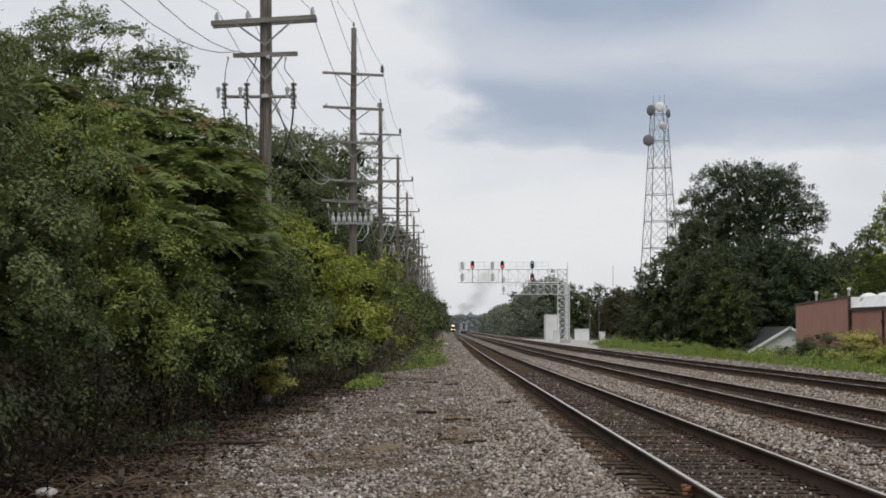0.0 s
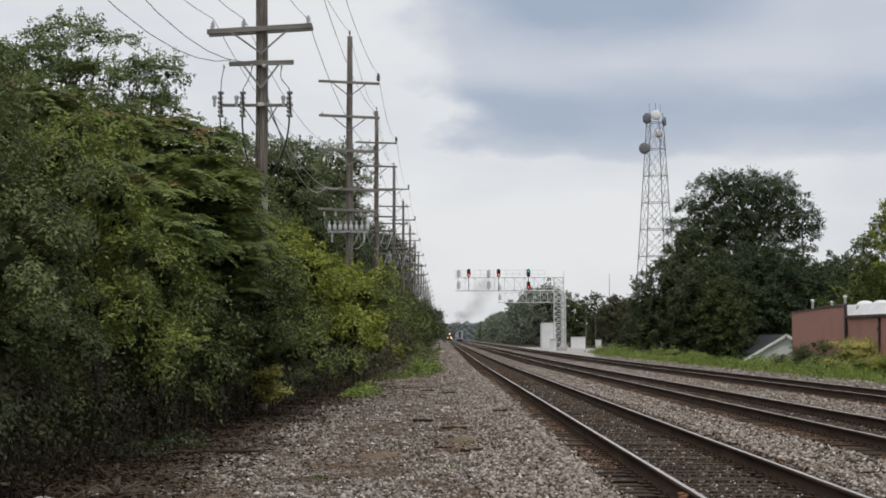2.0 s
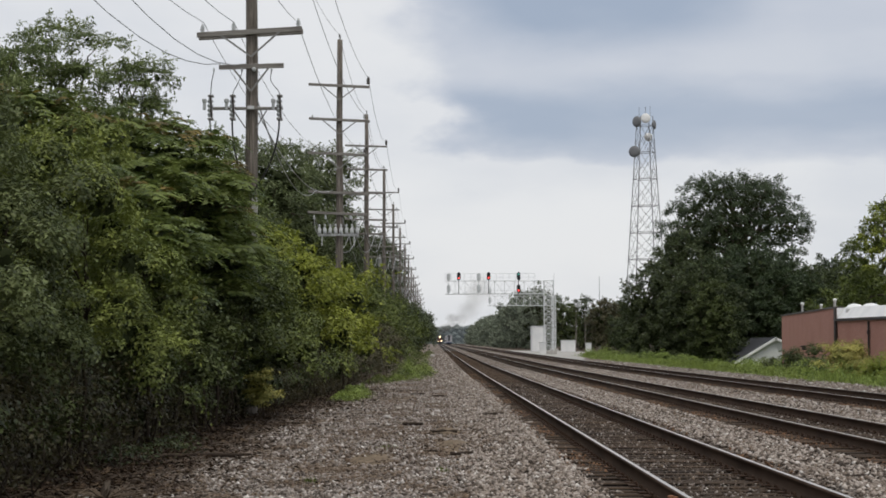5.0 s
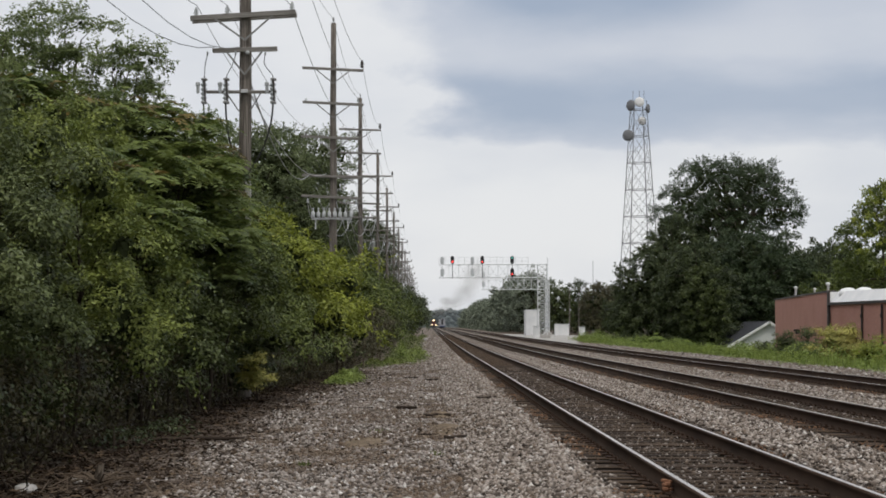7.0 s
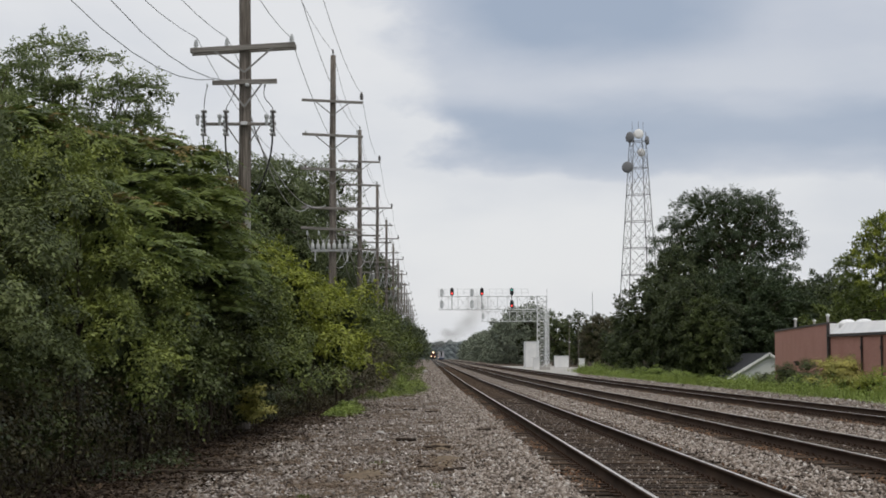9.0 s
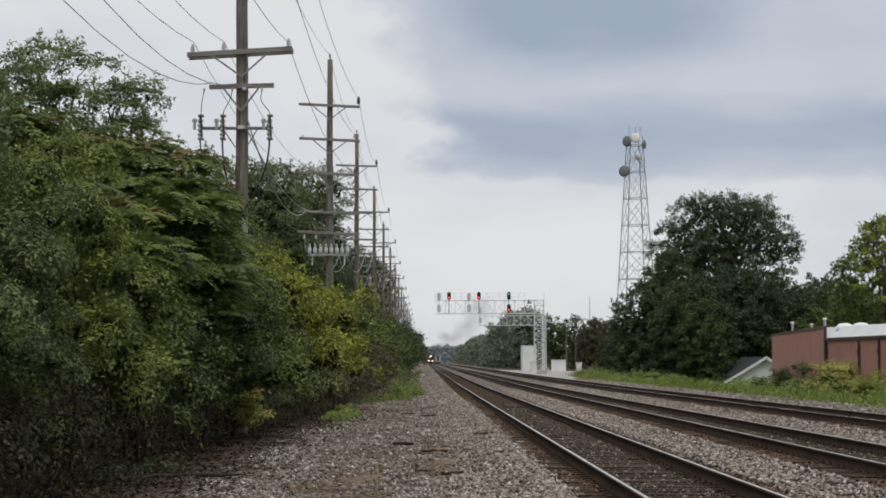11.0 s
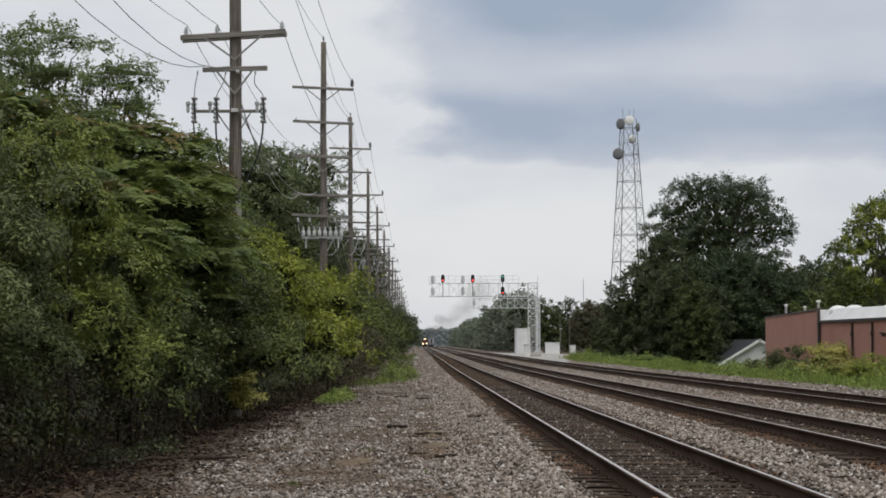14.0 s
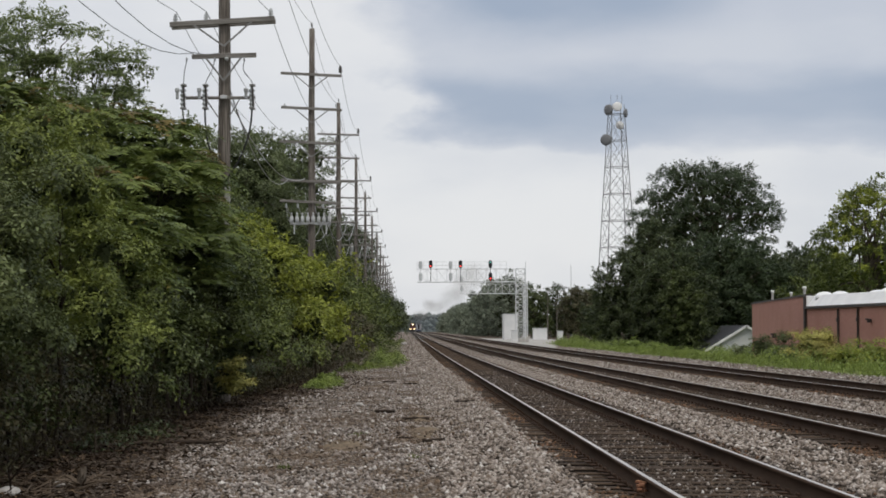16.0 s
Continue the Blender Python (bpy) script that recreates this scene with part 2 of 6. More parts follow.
# rails: rusty flanks, polished running surface
m = Mat("rail_flank", 0.85, 0.0)
g = m.noise(3, 5, 0.6, (1, 0.2, 1))
m.b.inputs["Specular IOR Level"].default_value = 0.05
RAIL = m.color(m.ramp(g, (0.3, (0.04, 0.027, 0.02)), (0.7, (0.085, 0.056, 0.04)))).bump(m.noise(60, 3), 0.2, 0.004).m
m = Mat("rail_running_face", 0.4, 0.85)
g = m.noise(4, 4, 0.6, (8, 0.1, 1))
RAILTOP = m.color(m.ramp(g, (0.3, (0.66, 0.60, 0.53)), (0.7, (0.86, 0.79, 0.71)))).m

# ties: creosoted timber, worn brown
m = Mat("tie_timber", 0.9)
g = m.noise(3.0, 6, 0.6, (0.35, 7, 5))
r = m.each()
c = m.ramp(g, (0.3, (0.024, 0.017, 0.013)), (0.55, (0.058, 0.043, 0.032)), (0.75, (0.15, 0.115, 0.085)))
c2 = m.ramp(r, (0.0, (0.6, 0.6, 0.62)), (0.5, (1, 0.96, 0.92)), (1.0, (1.3, 1.18, 1.05)))
TIE = m.color(m.mix(1.0, c, c2, "MULTIPLY")).bump(g, 0.7, 0.012).m
m.b.inputs["Specular IOR Level"].default_value = 0.15
# tie sides: creosote-dark, with the shade between ties worked into the colour
TIE_SIDE = Mat("creosoted_shaded_side", 0.95).color((0.014, 0.011, 0.009)).m
m = Mat("rusty_iron", 0.85, 0.1)
RUST = m.color(m.ramp(m.noise(20, 4), (0.3, (0.03, 0.02, 0.015)), (0.7, (0.07, 0.043, 0.03)))).m

ORANGE_RUST = Mat("fresh_rust", 0.85).color((0.25, 0.125, 0.075)).m

# stones
def stone_mat(name, cols):
    m = Mat(name, 0.9)
    r = m.island()
    n = len(cols)
    c = m.ramp(r, *[(0.93 * i / (n - 2) if i < n - 1 else 1.0, v) for i, v in enumerate(cols)])
    return m.color(m.mix(0.1, c, m.ramp(m.noise(25, 4), (0.3, (0.08, 0.065, 0.055)), (0.7, (0.42, 0.38, 0.35))))).m


STONE = stone_mat("ballast_stone", [(0.028, 0.021, 0.016), (0.09, 0.07, 0.056), (0.19, 0.155, 0.13), (0.31, 0.265, 0.23), (0.47, 0.425, 0.385), (0.14, 0.095, 0.062), (0.74, 0.71, 0.68)])
STONE_RUST = stone_mat("rust_stained_stone", [(0.045, 0.026, 0.016), (0.10, 0.052, 0.028), (0.17, 0.088, 0.045), (0.24, 0.13, 0.07), (0.12, 0.066, 0.038), (0.30, 0.21, 0.14)])
STONE_PALE = stone_mat("pale_gravel", [(0.035, 0.027, 0.021), (0.115, 0.092, 0.077), (0.26, 0.225, 0.20), (0.48, 0.44, 0.41), (0.17, 0.12, 0.08), (0.36, 0.33, 0.31), (0.84, 0.81, 0.78)])
STONE_BROWN = stone_mat("brown_litter", [(0.05, 0.036, 0.027), (0.10, 0.072, 0.052), (0.16, 0.118, 0.085), (0.22, 0.17, 0.13), (0.12, 0.075, 0.045), (0.34, 0.30, 0.26)])
STONE_SOIL = stone_mat("soil_crumbs", [(0.03, 0.021, 0.015), (0.05, 0.036, 0.027), (0.075, 0.053, 0.039), (0.11, 0.08, 0.06), (0.05, 0.033, 0.022), (0.30, 0.25, 0.20)])
STONE_DARK = stone_mat("grimy_stone", [(0.028, 0.019, 0.013), (0.052, 0.036, 0.025), (0.068, 0.048, 0.034), (0.098, 0.071, 0.052), (0.045, 0.028, 0.018), (0.36, 0.33, 0.31)])

# ground: gravel path, dark crib ballast in the tracks, soil and grass at the sides
m = Mat("ground_cover", 0.95).world_co()
gx, gy = m.axis(0), m.axis(1)
wob = m.math("MULTIPLY_ADD", m.noise(0.6, 4), 1.6, -0.8)
xw = m.math("ADD", gx, wob)
peb = m.cells(17.0)
sep = m.t.nodes.new("ShaderNodeSeparateColor")
m.t.links.new(peb, sep.inputs[0])
grav = m.ramp(sep.outputs[0], (0.0, (0.05, 0.039, 0.031)), (0.4, (0.115, 0.092, 0.075)), (0.75, (0.22, 0.185, 0.158)), (1.0, (0.40, 0.36, 0.33)))
patch = m.noise(0.5, 4)
grav = m.mix(m.math("MULTIPLY", m.band(patch, 0.48, 0.66), 0.6), grav, (0.155, 0.108, 0.066))
soil = m.ramp(m.noise(2.2, 6), (0.3, (0.042, 0.031, 0.022)), (0.7, (0.09, 0.068, 0.048)))
turf = m.ramp(m.noise(3.0, 5), (0.3, (0.05, 0.07, 0.02)), (0.7, (0.12, 0.16, 0.04)))
crib = m.ramp(sep.outputs[1], (0.0, (0.02, 0.017, 0.014)), (0.7, (0.065, 0.055, 0.047)), (0.96, (0.10, 0.09, 0.08)), (1.0, (0.38, 0.36, 0.34)))
c = grav
c = m.mix(m.band(xw, -2.6, -4.6), c, soil)
for cx in (3.13, 7.32, 12.2):
    d = m.math("ABSOLUTE", m.math("SUBTRACT", gx, cx))
    d = m.math("ADD", d, m.math("MULTIPLY", wob, 0.18))
    c = m.mix(m.band(d, 1.5, 1.15), c, crib)
c = m.mix(m.band(xw, 17.2, 17.8), c, m.mix(m.band(gy, 300, 380), turf, soil))
pad = m.math("MULTIPLY", m.math("MULTIPLY", m.band(m.math("SUBTRACT", gy, m.math("MULTIPLY", xw, 12.8)), -4, 5), m.band(gy, 400, 380)), m.math("MULTIPLY", m.band(xw, 14.3, 14.8), m.band(xw, 27, 26)))
c = m.mix(pad, c, (0.40, 0.385, 0.365))
GROUND = m.color(c).bump(m.cells(17.0, "Distance"), 0.8, 0.03).m

m = Mat("brick_red", 0.9)
bt = m.t.nodes.new("ShaderNodeTexBrick")
bt.inputs["Scale"].default_value = 1.0
bt.inputs["Brick Width"].default_value, bt.inputs["Row Height"].default_value, bt.inputs["Mortar Size"].default_value = 0.21, 0.07, 0.006
bt.inputs["Color1"].default_value, bt.inputs["Color2"].default_value, bt.inputs["Mortar"].default_value = (0.44, 0.225, 0.185, 1), (0.51, 0.27, 0.22, 1), (0.45, 0.265, 0.225, 1)
mp = m.t.nodes.new("ShaderNodeCombineXYZ")
m.t.links.new(m.axis(1), mp.inputs[0])
m.t.links.new(m.axis(2), mp.inputs[1])
m.t.links.new(mp.outputs[0], bt.inputs["Vector"])
BRICK = m.color(m.mix(m.band(m.noise(0.7, 4), 0.35, 0.75), bt.outputs[0], (0.43, 0.22, 0.18))).m
m = Mat("white_membrane", 0.6)
WHITE = m.color(m.ramp(m.noise(1.2, 5), (0.3, (0.70, 0.71, 0.72)), (0.7, (0.82, 0.82, 0.82)))).m
m = Mat("white_siding", 0.6)
SIDING = m.color(m.ramp(m.noise(0.8, 4), (0.3, (0.62, 0.63, 0.64)), (0.7, (0.74, 0.74, 0.74)))).m
BROWNTRIM = Mat("brown_trim", 0.5).color((0.035, 0.026, 0.024)).m
m = Mat("shingle", 0.9)
SHINGLE = m.color(m.ramp(m.noise(5, 5, 0.6, (1, 4, 1)), (0.3, (0.035, 0.037, 0.042)), (0.7, (0.075, 0.078, 0.086)))).m
m = Mat("concrete", 0.9)
CONCRETE = m.color(m.ramp(m.noise(3, 5), (0.3, (0.34, 0.33, 0.31)), (0.7, (0.48, 0.46, 0.44)))).m


# ---- mesh helpers ----
def mesh_of(name, verts, faces, mat):
    """A mesh from arrays; faces all of one length. mat: one material or a list."""
    me = bpy.data.meshes.new(name)
    verts, faces = np.asarray(verts, np.float32), np.asarray(faces, np.int32)
    k = faces.shape[1]
    me.vertices.add(len(verts))
    me.vertices.foreach_set("co", verts.ravel())
    me.loops.add(faces.size)
    me.loops.foreach_set("vertex_index", faces.ravel())
    me.polygons.add(len(faces))
    me.polygons.foreach_set("loop_start", np.arange(0, faces.size, k, dtype=np.int32))
    me.update(calc_edges=True)
    me.validate()
    for x in mat if isinstance(mat, (list, tuple)) else [mat]:
        me.materials.append(x)
    return me


def arr_part(name, verts, faces, mat, parent=None, label="", kind=""):
    ob = new(name, mesh_of(name, verts, faces, mat))
    ob.parent = parent
    return tagged(ob, label=label, kind=kind)


def part(name, bm, mat, parent=None, label="", smooth=False):
    me = bpy.data.meshes.new(name)
    bm.normal_update()
    bm.to_mesh(me)
    bm.free()
    for x in mat if isinstance(mat, (list, tuple)) else [mat]:
        me.materials.append(x)
    if smooth:
        for p in me.polygons:
            p.use_smooth = True
    ob = new(name, me)
    ob.parent = parent
    return tagged(ob, label=label)


def share(name, me, parent, m):
    ob = new(name, me)
    ob.parent = parent
    ob.matrix_basis = m
    return ob


def box(bm, c, s, bevel=0.0, turn=None):
    mt = Matrix.Translation(c) @ (turn or Matrix.Identity(4)) @ Matrix.Diagonal((*s, 1))
    r = bmesh.ops.create_cube(bm, size=1, matrix=mt)
    if bevel:
        es = list({e for v in r["verts"] for e in v.link_edges})
        bmesh.ops.bevel(bm, geom=es, offset=bevel, segments=1, affect="EDGES")
    return bm


def rod(bm, a, b, r0, r1=None, seg=8):
    a, b = Vector(a), Vector(b)
    d = b - a
    mt = Matrix.Translation((a + b) / 2) @ d.to_track_quat("Z", "Y").to_matrix().to_4x4()
    bmesh.ops.create_cone(bm, cap_ends=True, segments=seg, radius1=r0, radius2=r0 if r1 is None else r1, depth=d.length, matrix=mt)
    return bm


def lathe(bm, c, profile, seg=12, turn=None):
    """A turned shape: profile of (radius, height) along z."""
    mt = Matrix.Translation(c) @ (turn or Matrix.Identity(4))
    rings = []
    for r, h in profile:
        rings.append([bm.verts.new(mt @ Vector((r * math.cos(2 * math.pi * i / seg), r * math.sin(2 * math.pi * i / seg), h))) for i in range(seg)])
    for p, q in zip(rings, rings[1:]):
        for i in range(seg):
            j = (i + 1) % seg
            bm.faces.new((p[i], p[j], q[j], q[i]))
    bm.faces.new(rings[0][::-1])
    bm.faces.new(rings[-1])
    return bm


def tube_np(points, r, seg=4):
    """Vertices and quads of a thin tube along points; r a number or one per point."""
    p = np.asarray(points, float)
    r = np.broadcast_to(np.asarray(r, float), (len(p),))
    d = np.gradient(p, axis=0)
    d /= np.linalg.norm(d, axis=1)[:, None] + 1e-9
    up = np.where(np.abs(d[:, 2:3]) > 0.9, [[1.0, 0, 0]], [[0, 0, 1.0]])
    a = np.cross(d, up)
    a /= np.linalg.norm(a, axis=1)[:, None]
    b = np.cross(d, a)
    th = np.arange(seg) * 2 * np.pi / seg
    v = p[:, None] + r[:, None, None] * (a[:, None] * np.cos(th)[None, :, None] + b[:, None] * np.sin(th)[None, :, None])
    n = len(p)
    i = np.arange(n - 1)[:, None] * seg
    j = np.arange(seg)[None]
    k = (j + 1) % seg
    f = np.stack([i + j, i + k, i + seg + k, i + seg + j], -1).reshape(-1, 4)
    return v.reshape(-1, 3), f


def tubes(paths, seg=4):
    vs, fs, o = [], [], 0
    for pts, r in paths:
        v, f = tube_np(pts, r, seg)
        vs.append(v)
        fs.append(f + o)
        o += len(v)
    return np.concatenate(vs), np.concatenate(fs)


def thing(name, label, category, at=(0, 0, 0), group="", kind=""):
    ob = new(name)
    ob.location = at
    ob.empty_display_size = 0.2
    return tagged(ob, label, category, group, kind)


# ---- ground ----
def smooth(a, b, x):
    t = np.clip((np.asarray(x, float) - a) / (b - a), 0, 1)
    return t * t * (3 - 2 * t)


def grade(y):
    """Height of the line's foundation: level, then a slight climb."""
    y = np.asarray(y, float)
    return np.where(y < 1450, 0.0021 * 0.5 * (np.sqrt((y - 130) ** 2 + 900) + (y - 130)), 0.0021 * 1320.5)


def wave(x, y, f, ph):
    return np.sin(x * f + ph) * np.cos(y * f * 0.83 + ph * 1.7)


def ground_z(x, y):
    x, y = np.asarray(x, float), np.asarray(y, float)
    z = grade(y) - 0.05
    z = z - 0.07 * smooth(1.4, 0.2, x)
    z = z + 0.02 * wave(x, y, 2.1, 0.4) * smooth(1.6, 0.6, x) + 0.012 * wave(x, y, 5.3, 1.9) * smooth(1.6, 0.6, x)
    z = z + 0.5 * smooth(-5.0, -9.0, x)
    for cx in (3.13, 7.32, 12.2):
        d = np.abs(x - cx)
        z = z + 0.045 * smooth(2.0, 1.6, d) - 0.135 * smooth(1.44, 1.33, d) + 0.11 * smooth(0.72, 0.62, d)
    z = z - 1.25 * smooth(17.8, 21.5, x) * (1 - smooth(195, 235, y))
    return z


gx_lines = np.unique(np.round(np.concatenate([np.array([-1500, -800, -400, -200, -100, -60, -40, -25, -16, -12, -9, -7.5]), np.arange(-6.5, 16, 0.14), np.arange(16, 23, 0.3), np.array([23, 25, 28, 32, 37, 45, 60, 90, 150, 300, 600, 1500])]), 3))
gy_lines = np.unique(np.round(np.concatenate([np.array([-300, -100, -40, -20, -8]), np.arange(0, 60, 0.5), np.arange(60, 140, 2.0), np.arange(140, 420, 8.0), np.array([450, 500, 600, 750, 900, 1100, 1300, 1450, 1600, 2000, 2600, 3600])]), 3))
GX, GY = np.meshgrid(gx_lines, gy_lines)
nx, ny = len(gx_lines), len(gy_lines)
gv = np.stack([GX, GY, ground_z(GX, GY)], -1).reshape(-1, 3)
gi = (np.arange(ny - 1)[:, None] * nx + np.arange(nx - 1)[None]).reshape(-1)
gf = np.stack([gi, gi + 1, gi + nx + 1, gi + nx], -1)
ground = new("ground", mesh_of("ground", gv, gf, GROUND))
ground.data.polygons.foreach_set("use_smooth", np.ones(len(gf), bool))
tagged(ground, "brown-grey gravel and soil beside the railway line", "ground", kind="structure")


# ---- foliage ----
def unit(n, g):
    v = g.normal(size=(n, 3))
    return v / np.linalg.norm(v, axis=1)[:, None]


def leaves_np(c, d, size, g, slim=0.5, bend=0.25, nrm=None):
    """Leaves as two bent triangles each: centres c, pointing d, sizes per leaf."""
    n = len(c)
    d = d / (np.linalg.norm(d, axis=1)[:, None] + 1e-9)
    s = np.cross(d, unit(n, g) if nrm is None else nrm)
    s /= np.linalg.norm(s, axis=1)[:, None] + 1e-9
    nn = np.cross(s, d)
    L = np.broadcast_to(np.asarray(size, float), (n,))[:, None]
    base, tip = c - d * L * 0.5, c + d * L * 0.5 - nn * L * bend * 0.5
    a, b = c + s * L * slim * 0.5 + nn * L * bend * 0.3, c - s * L * slim * 0.5 + nn * L * bend * 0.3
    v = np.stack([base, a, tip, b], 1).reshape(-1, 3)
    i = np.arange(n)[:, None] * 4
    f = np.concatenate([i + np.array([[0, 1, 2]]), i + np.array([[0, 2, 3]])], 1).reshape(-1, 3)
    return v, f


def crown_points(blobs, n, g, shell=0.55):
    """Leaf places: in small clumps near the skin of several ellipsoid blobs (centre, radii)."""
    vol = np.array([b[1][0] * b[1][1] + b[1][1] * b[1][2] + b[1][0] * b[1][2] for b in blobs])
    pick = g.choice(len(blobs), n, p=vol / vol.sum())
    C = np.array([b[0] for b in blobs], float)
    R = np.array([b[1] for b in blobs], float)
    return C[pick], R[pick], pick


def crown_np(blobs, n_clump, per, clump_r, size, g, slim=0.5, droop=0.15, shell=0.6):
    """Leaves on the skins of many small rounded pads, which sit over the crown's outline."""
    C, R, _ = crown_points(blobs, n_clump, g)
    u = unit(n_clump, g)
    u[:, 2] = np.where(u[:, 2] < -0.5, -u[:, 2], u[:, 2])
    rad = 0.98 - (1 - shell) * 1.25 * g.random(n_clump) ** 1.3 + 0.12 * g.normal(size=n_clump)
    cc = C + u * R * rad[:, None]
    cr = clump_r * (0.5 + 0.9 * g.random(n_clump))
    num = np.maximum(6, (per * (cr / clump_r) ** 2).astype(int))
    k = np.repeat(np.arange(n_clump), num)
    o = unit(len(k), g)
    o[:, 2] = np.where(o[:, 2] < -0.35, -o[:, 2] * 0.6, o[:, 2])
    depth = 1.08 - 0.6 * g.random(len(k)) ** 1.6
    off = o * (depth * cr[k])[:, None] * np.array([1, 1, 0.72])
    # stray sprigs that break the outline
    stray = g.random(len(k)) < 0.07
    off[stray] *= 1.35 + 0.3 * g.random((stray.sum(), 1))
    p = cc[k] + off
    nrm = o * 0.75 + u[k] * 0.5 + np.array([0, 0, 0.4]) + unit(len(k), g) * 0.36
    nrm /= np.linalg.norm(nrm, axis=1)[:, None]
    d = np.cross(nrm, unit(len(k), g)) + 0.25 * o
    d[:, 2] -= droop
    return leaves_np(p, d, size * (0.65 + 0.7 * g.random(len(k))), g, slim, 0.25, nrm), cc


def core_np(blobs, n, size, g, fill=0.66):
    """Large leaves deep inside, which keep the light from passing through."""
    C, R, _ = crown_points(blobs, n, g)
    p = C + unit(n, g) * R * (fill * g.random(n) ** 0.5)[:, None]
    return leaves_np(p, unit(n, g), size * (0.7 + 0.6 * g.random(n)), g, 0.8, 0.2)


def limbs_np(root, ends, r, g, wiggle=0.12):
    paths = []
    for e in ends:
        e = np.asarray(e, float)
        L = np.linalg.norm(e - root)
        t = np.linspace(0, 1, 5)[:, None]
        p = root + (e - root) * t
        p[:, 2] += 0.10 * L * np.sin(t[:, 0] * np.pi)
        p[1:-1] += g.normal(size=(3, 3)) * wiggle * L * 0.25
        paths.append((p, np.linspace(r, r * 0.15, 5)))
    return paths


def plant(name, label, category, at, blobs, leaf, n_clump, per, clump_r, size, seed, trunk_h=0.0, trunk_r=0.1, limbs=8, slim=0.5, shell=0.6, bark=BARK, group="", stems=1, droop=0.15, extra=None, core=0, lumpy=False, cap=400, inner=()):
    """A tree or shrub: trunk with limbs, and a crown of leaf clumps. Blobs are relative to at."""
    g = np.random.default_rng(seed)
    t = thing(name, label, category, at, group)
    if lumpy:
        (v, f), cc = boughs_np(blobs, clump_r, per, size, g, slim, droop, cap)
    else:
        (v, f), cc = crown_np(blobs, n_clump, per, clump_r, size, g, slim, droop, shell)
    if extra is not None:
        v2, f2 = extra(blobs, g)
        f = np.concatenate([f, f2 + len(v)])
        v = np.concatenate([v, v2])
    for s in range(stems):
        paths = []
        base = np.array([0, 0, -0.15]) + (np.array([g.normal() * 0.25, g.normal() * 0.4, 0]) if stems > 1 else 0)
        topz = trunk_h
        top = np.array([base[0] * 1.6 + g.normal() * 0.06 * topz, base[1] * 1.6 + g.normal() * 0.06 * topz, topz])
        tt = np.linspace(0, 1, 6)[:, None]
        p = base + (top - base) * tt
        p[1:-1, :2] += g.normal(size=(4, 2)) * 0.02 * max(topz, 0.5)
        rr = trunk_r / math.sqrt(stems)
        rads = np.linspace(rr * 1.15, rr * 0.6, 6)
        rads[0] *= 1.25
        paths.append((p, rads))
        ends = cc[g.choice(len(cc), min(limbs, len(cc)), replace=False)]
        for q, en in enumerate(ends):
            root = p[3 + q % 3]
            paths += limbs_np(root, [en], rr * 0.42, g)
        tv, tf = tubes(paths[:1] if name == "sumac" else paths, 6)
        st = arr_part("trunk" if stems == 1 else "stem", tv, tf, bark, t)
        if name == "sumac":
            for path in paths[1:]:
                arr_part("branch", *tubes([path], 5), bark, st)
    arr_part("crown", v, f, leaf, t)
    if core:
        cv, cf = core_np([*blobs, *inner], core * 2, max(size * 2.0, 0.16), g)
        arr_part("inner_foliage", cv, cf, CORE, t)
    return t


def fronds(n, length, leaflet, pairs=9, star=7):
    """Feathery compound leaves in rosettes on the skin of a crown."""
    def make(blobs, g):
        C, R, _ = crown_points(blobs, n, g)
        u = unit(n, g)
        u[:, 2] = np.abs(u[:, 2]) * 0.7 + 0.1
        hub = C + u * R * (0.75 + 0.3 * g.random(n))[:, None]
        k = np.repeat(np.arange(n), star)
        a = g.random(n)[k] * 6.28 + np.tile(np.arange(star), n) * 6.283 / star + 0.25 * g.normal(size=len(k))
        d = np.stack([np.cos(a), np.sin(a), 0.25 + 0.35 * g.random(len(k))], 1) + u[k] * 0.55
        d /= np.linalg.norm(d, axis=1)[:, None]
        root = hub[k]
        side = np.cross(d, [0, 0, 1.0])
        side /= np.linalg.norm(side, axis=1)[:, None]
        cs, ds, ns = [], [], []
        L = length * (0.7 + 0.6 * g.random(len(k)))
        up = np.array([0, 0, 1.0])
        sag = g.random(len(k))
        for i in range(pairs):
            s = (i + 1) / pairs
            mid = root + d * (L * s)[:, None]
            mid[:, 2] -= (0.35 + 0.35 * sag) * L * s * s
            for sg in (-1, 1):
                dd = side * sg + d * 0.5
                dd[:, 2] -= 0.35 + 0.3 * g.random(len(k))
                w = leaflet * (1.15 - 0.6 * abs(s - 0.4))
                cs.append(mid + dd * w * 0.45)
                ds.append(dd)
                ns.append(up * 0.45 + u[k] * 0.7 + side * sg * 0.4 + 0.5 * unit(len(k), g))
        c, d2, n2 = np.concatenate(cs), np.concatenate(ds), np.concatenate(ns)
        return leaves_np(c, d2, leaflet * (0.8 + 0.4 * g.random(len(c))), g, 0.34, 0.12, n2)
    return make


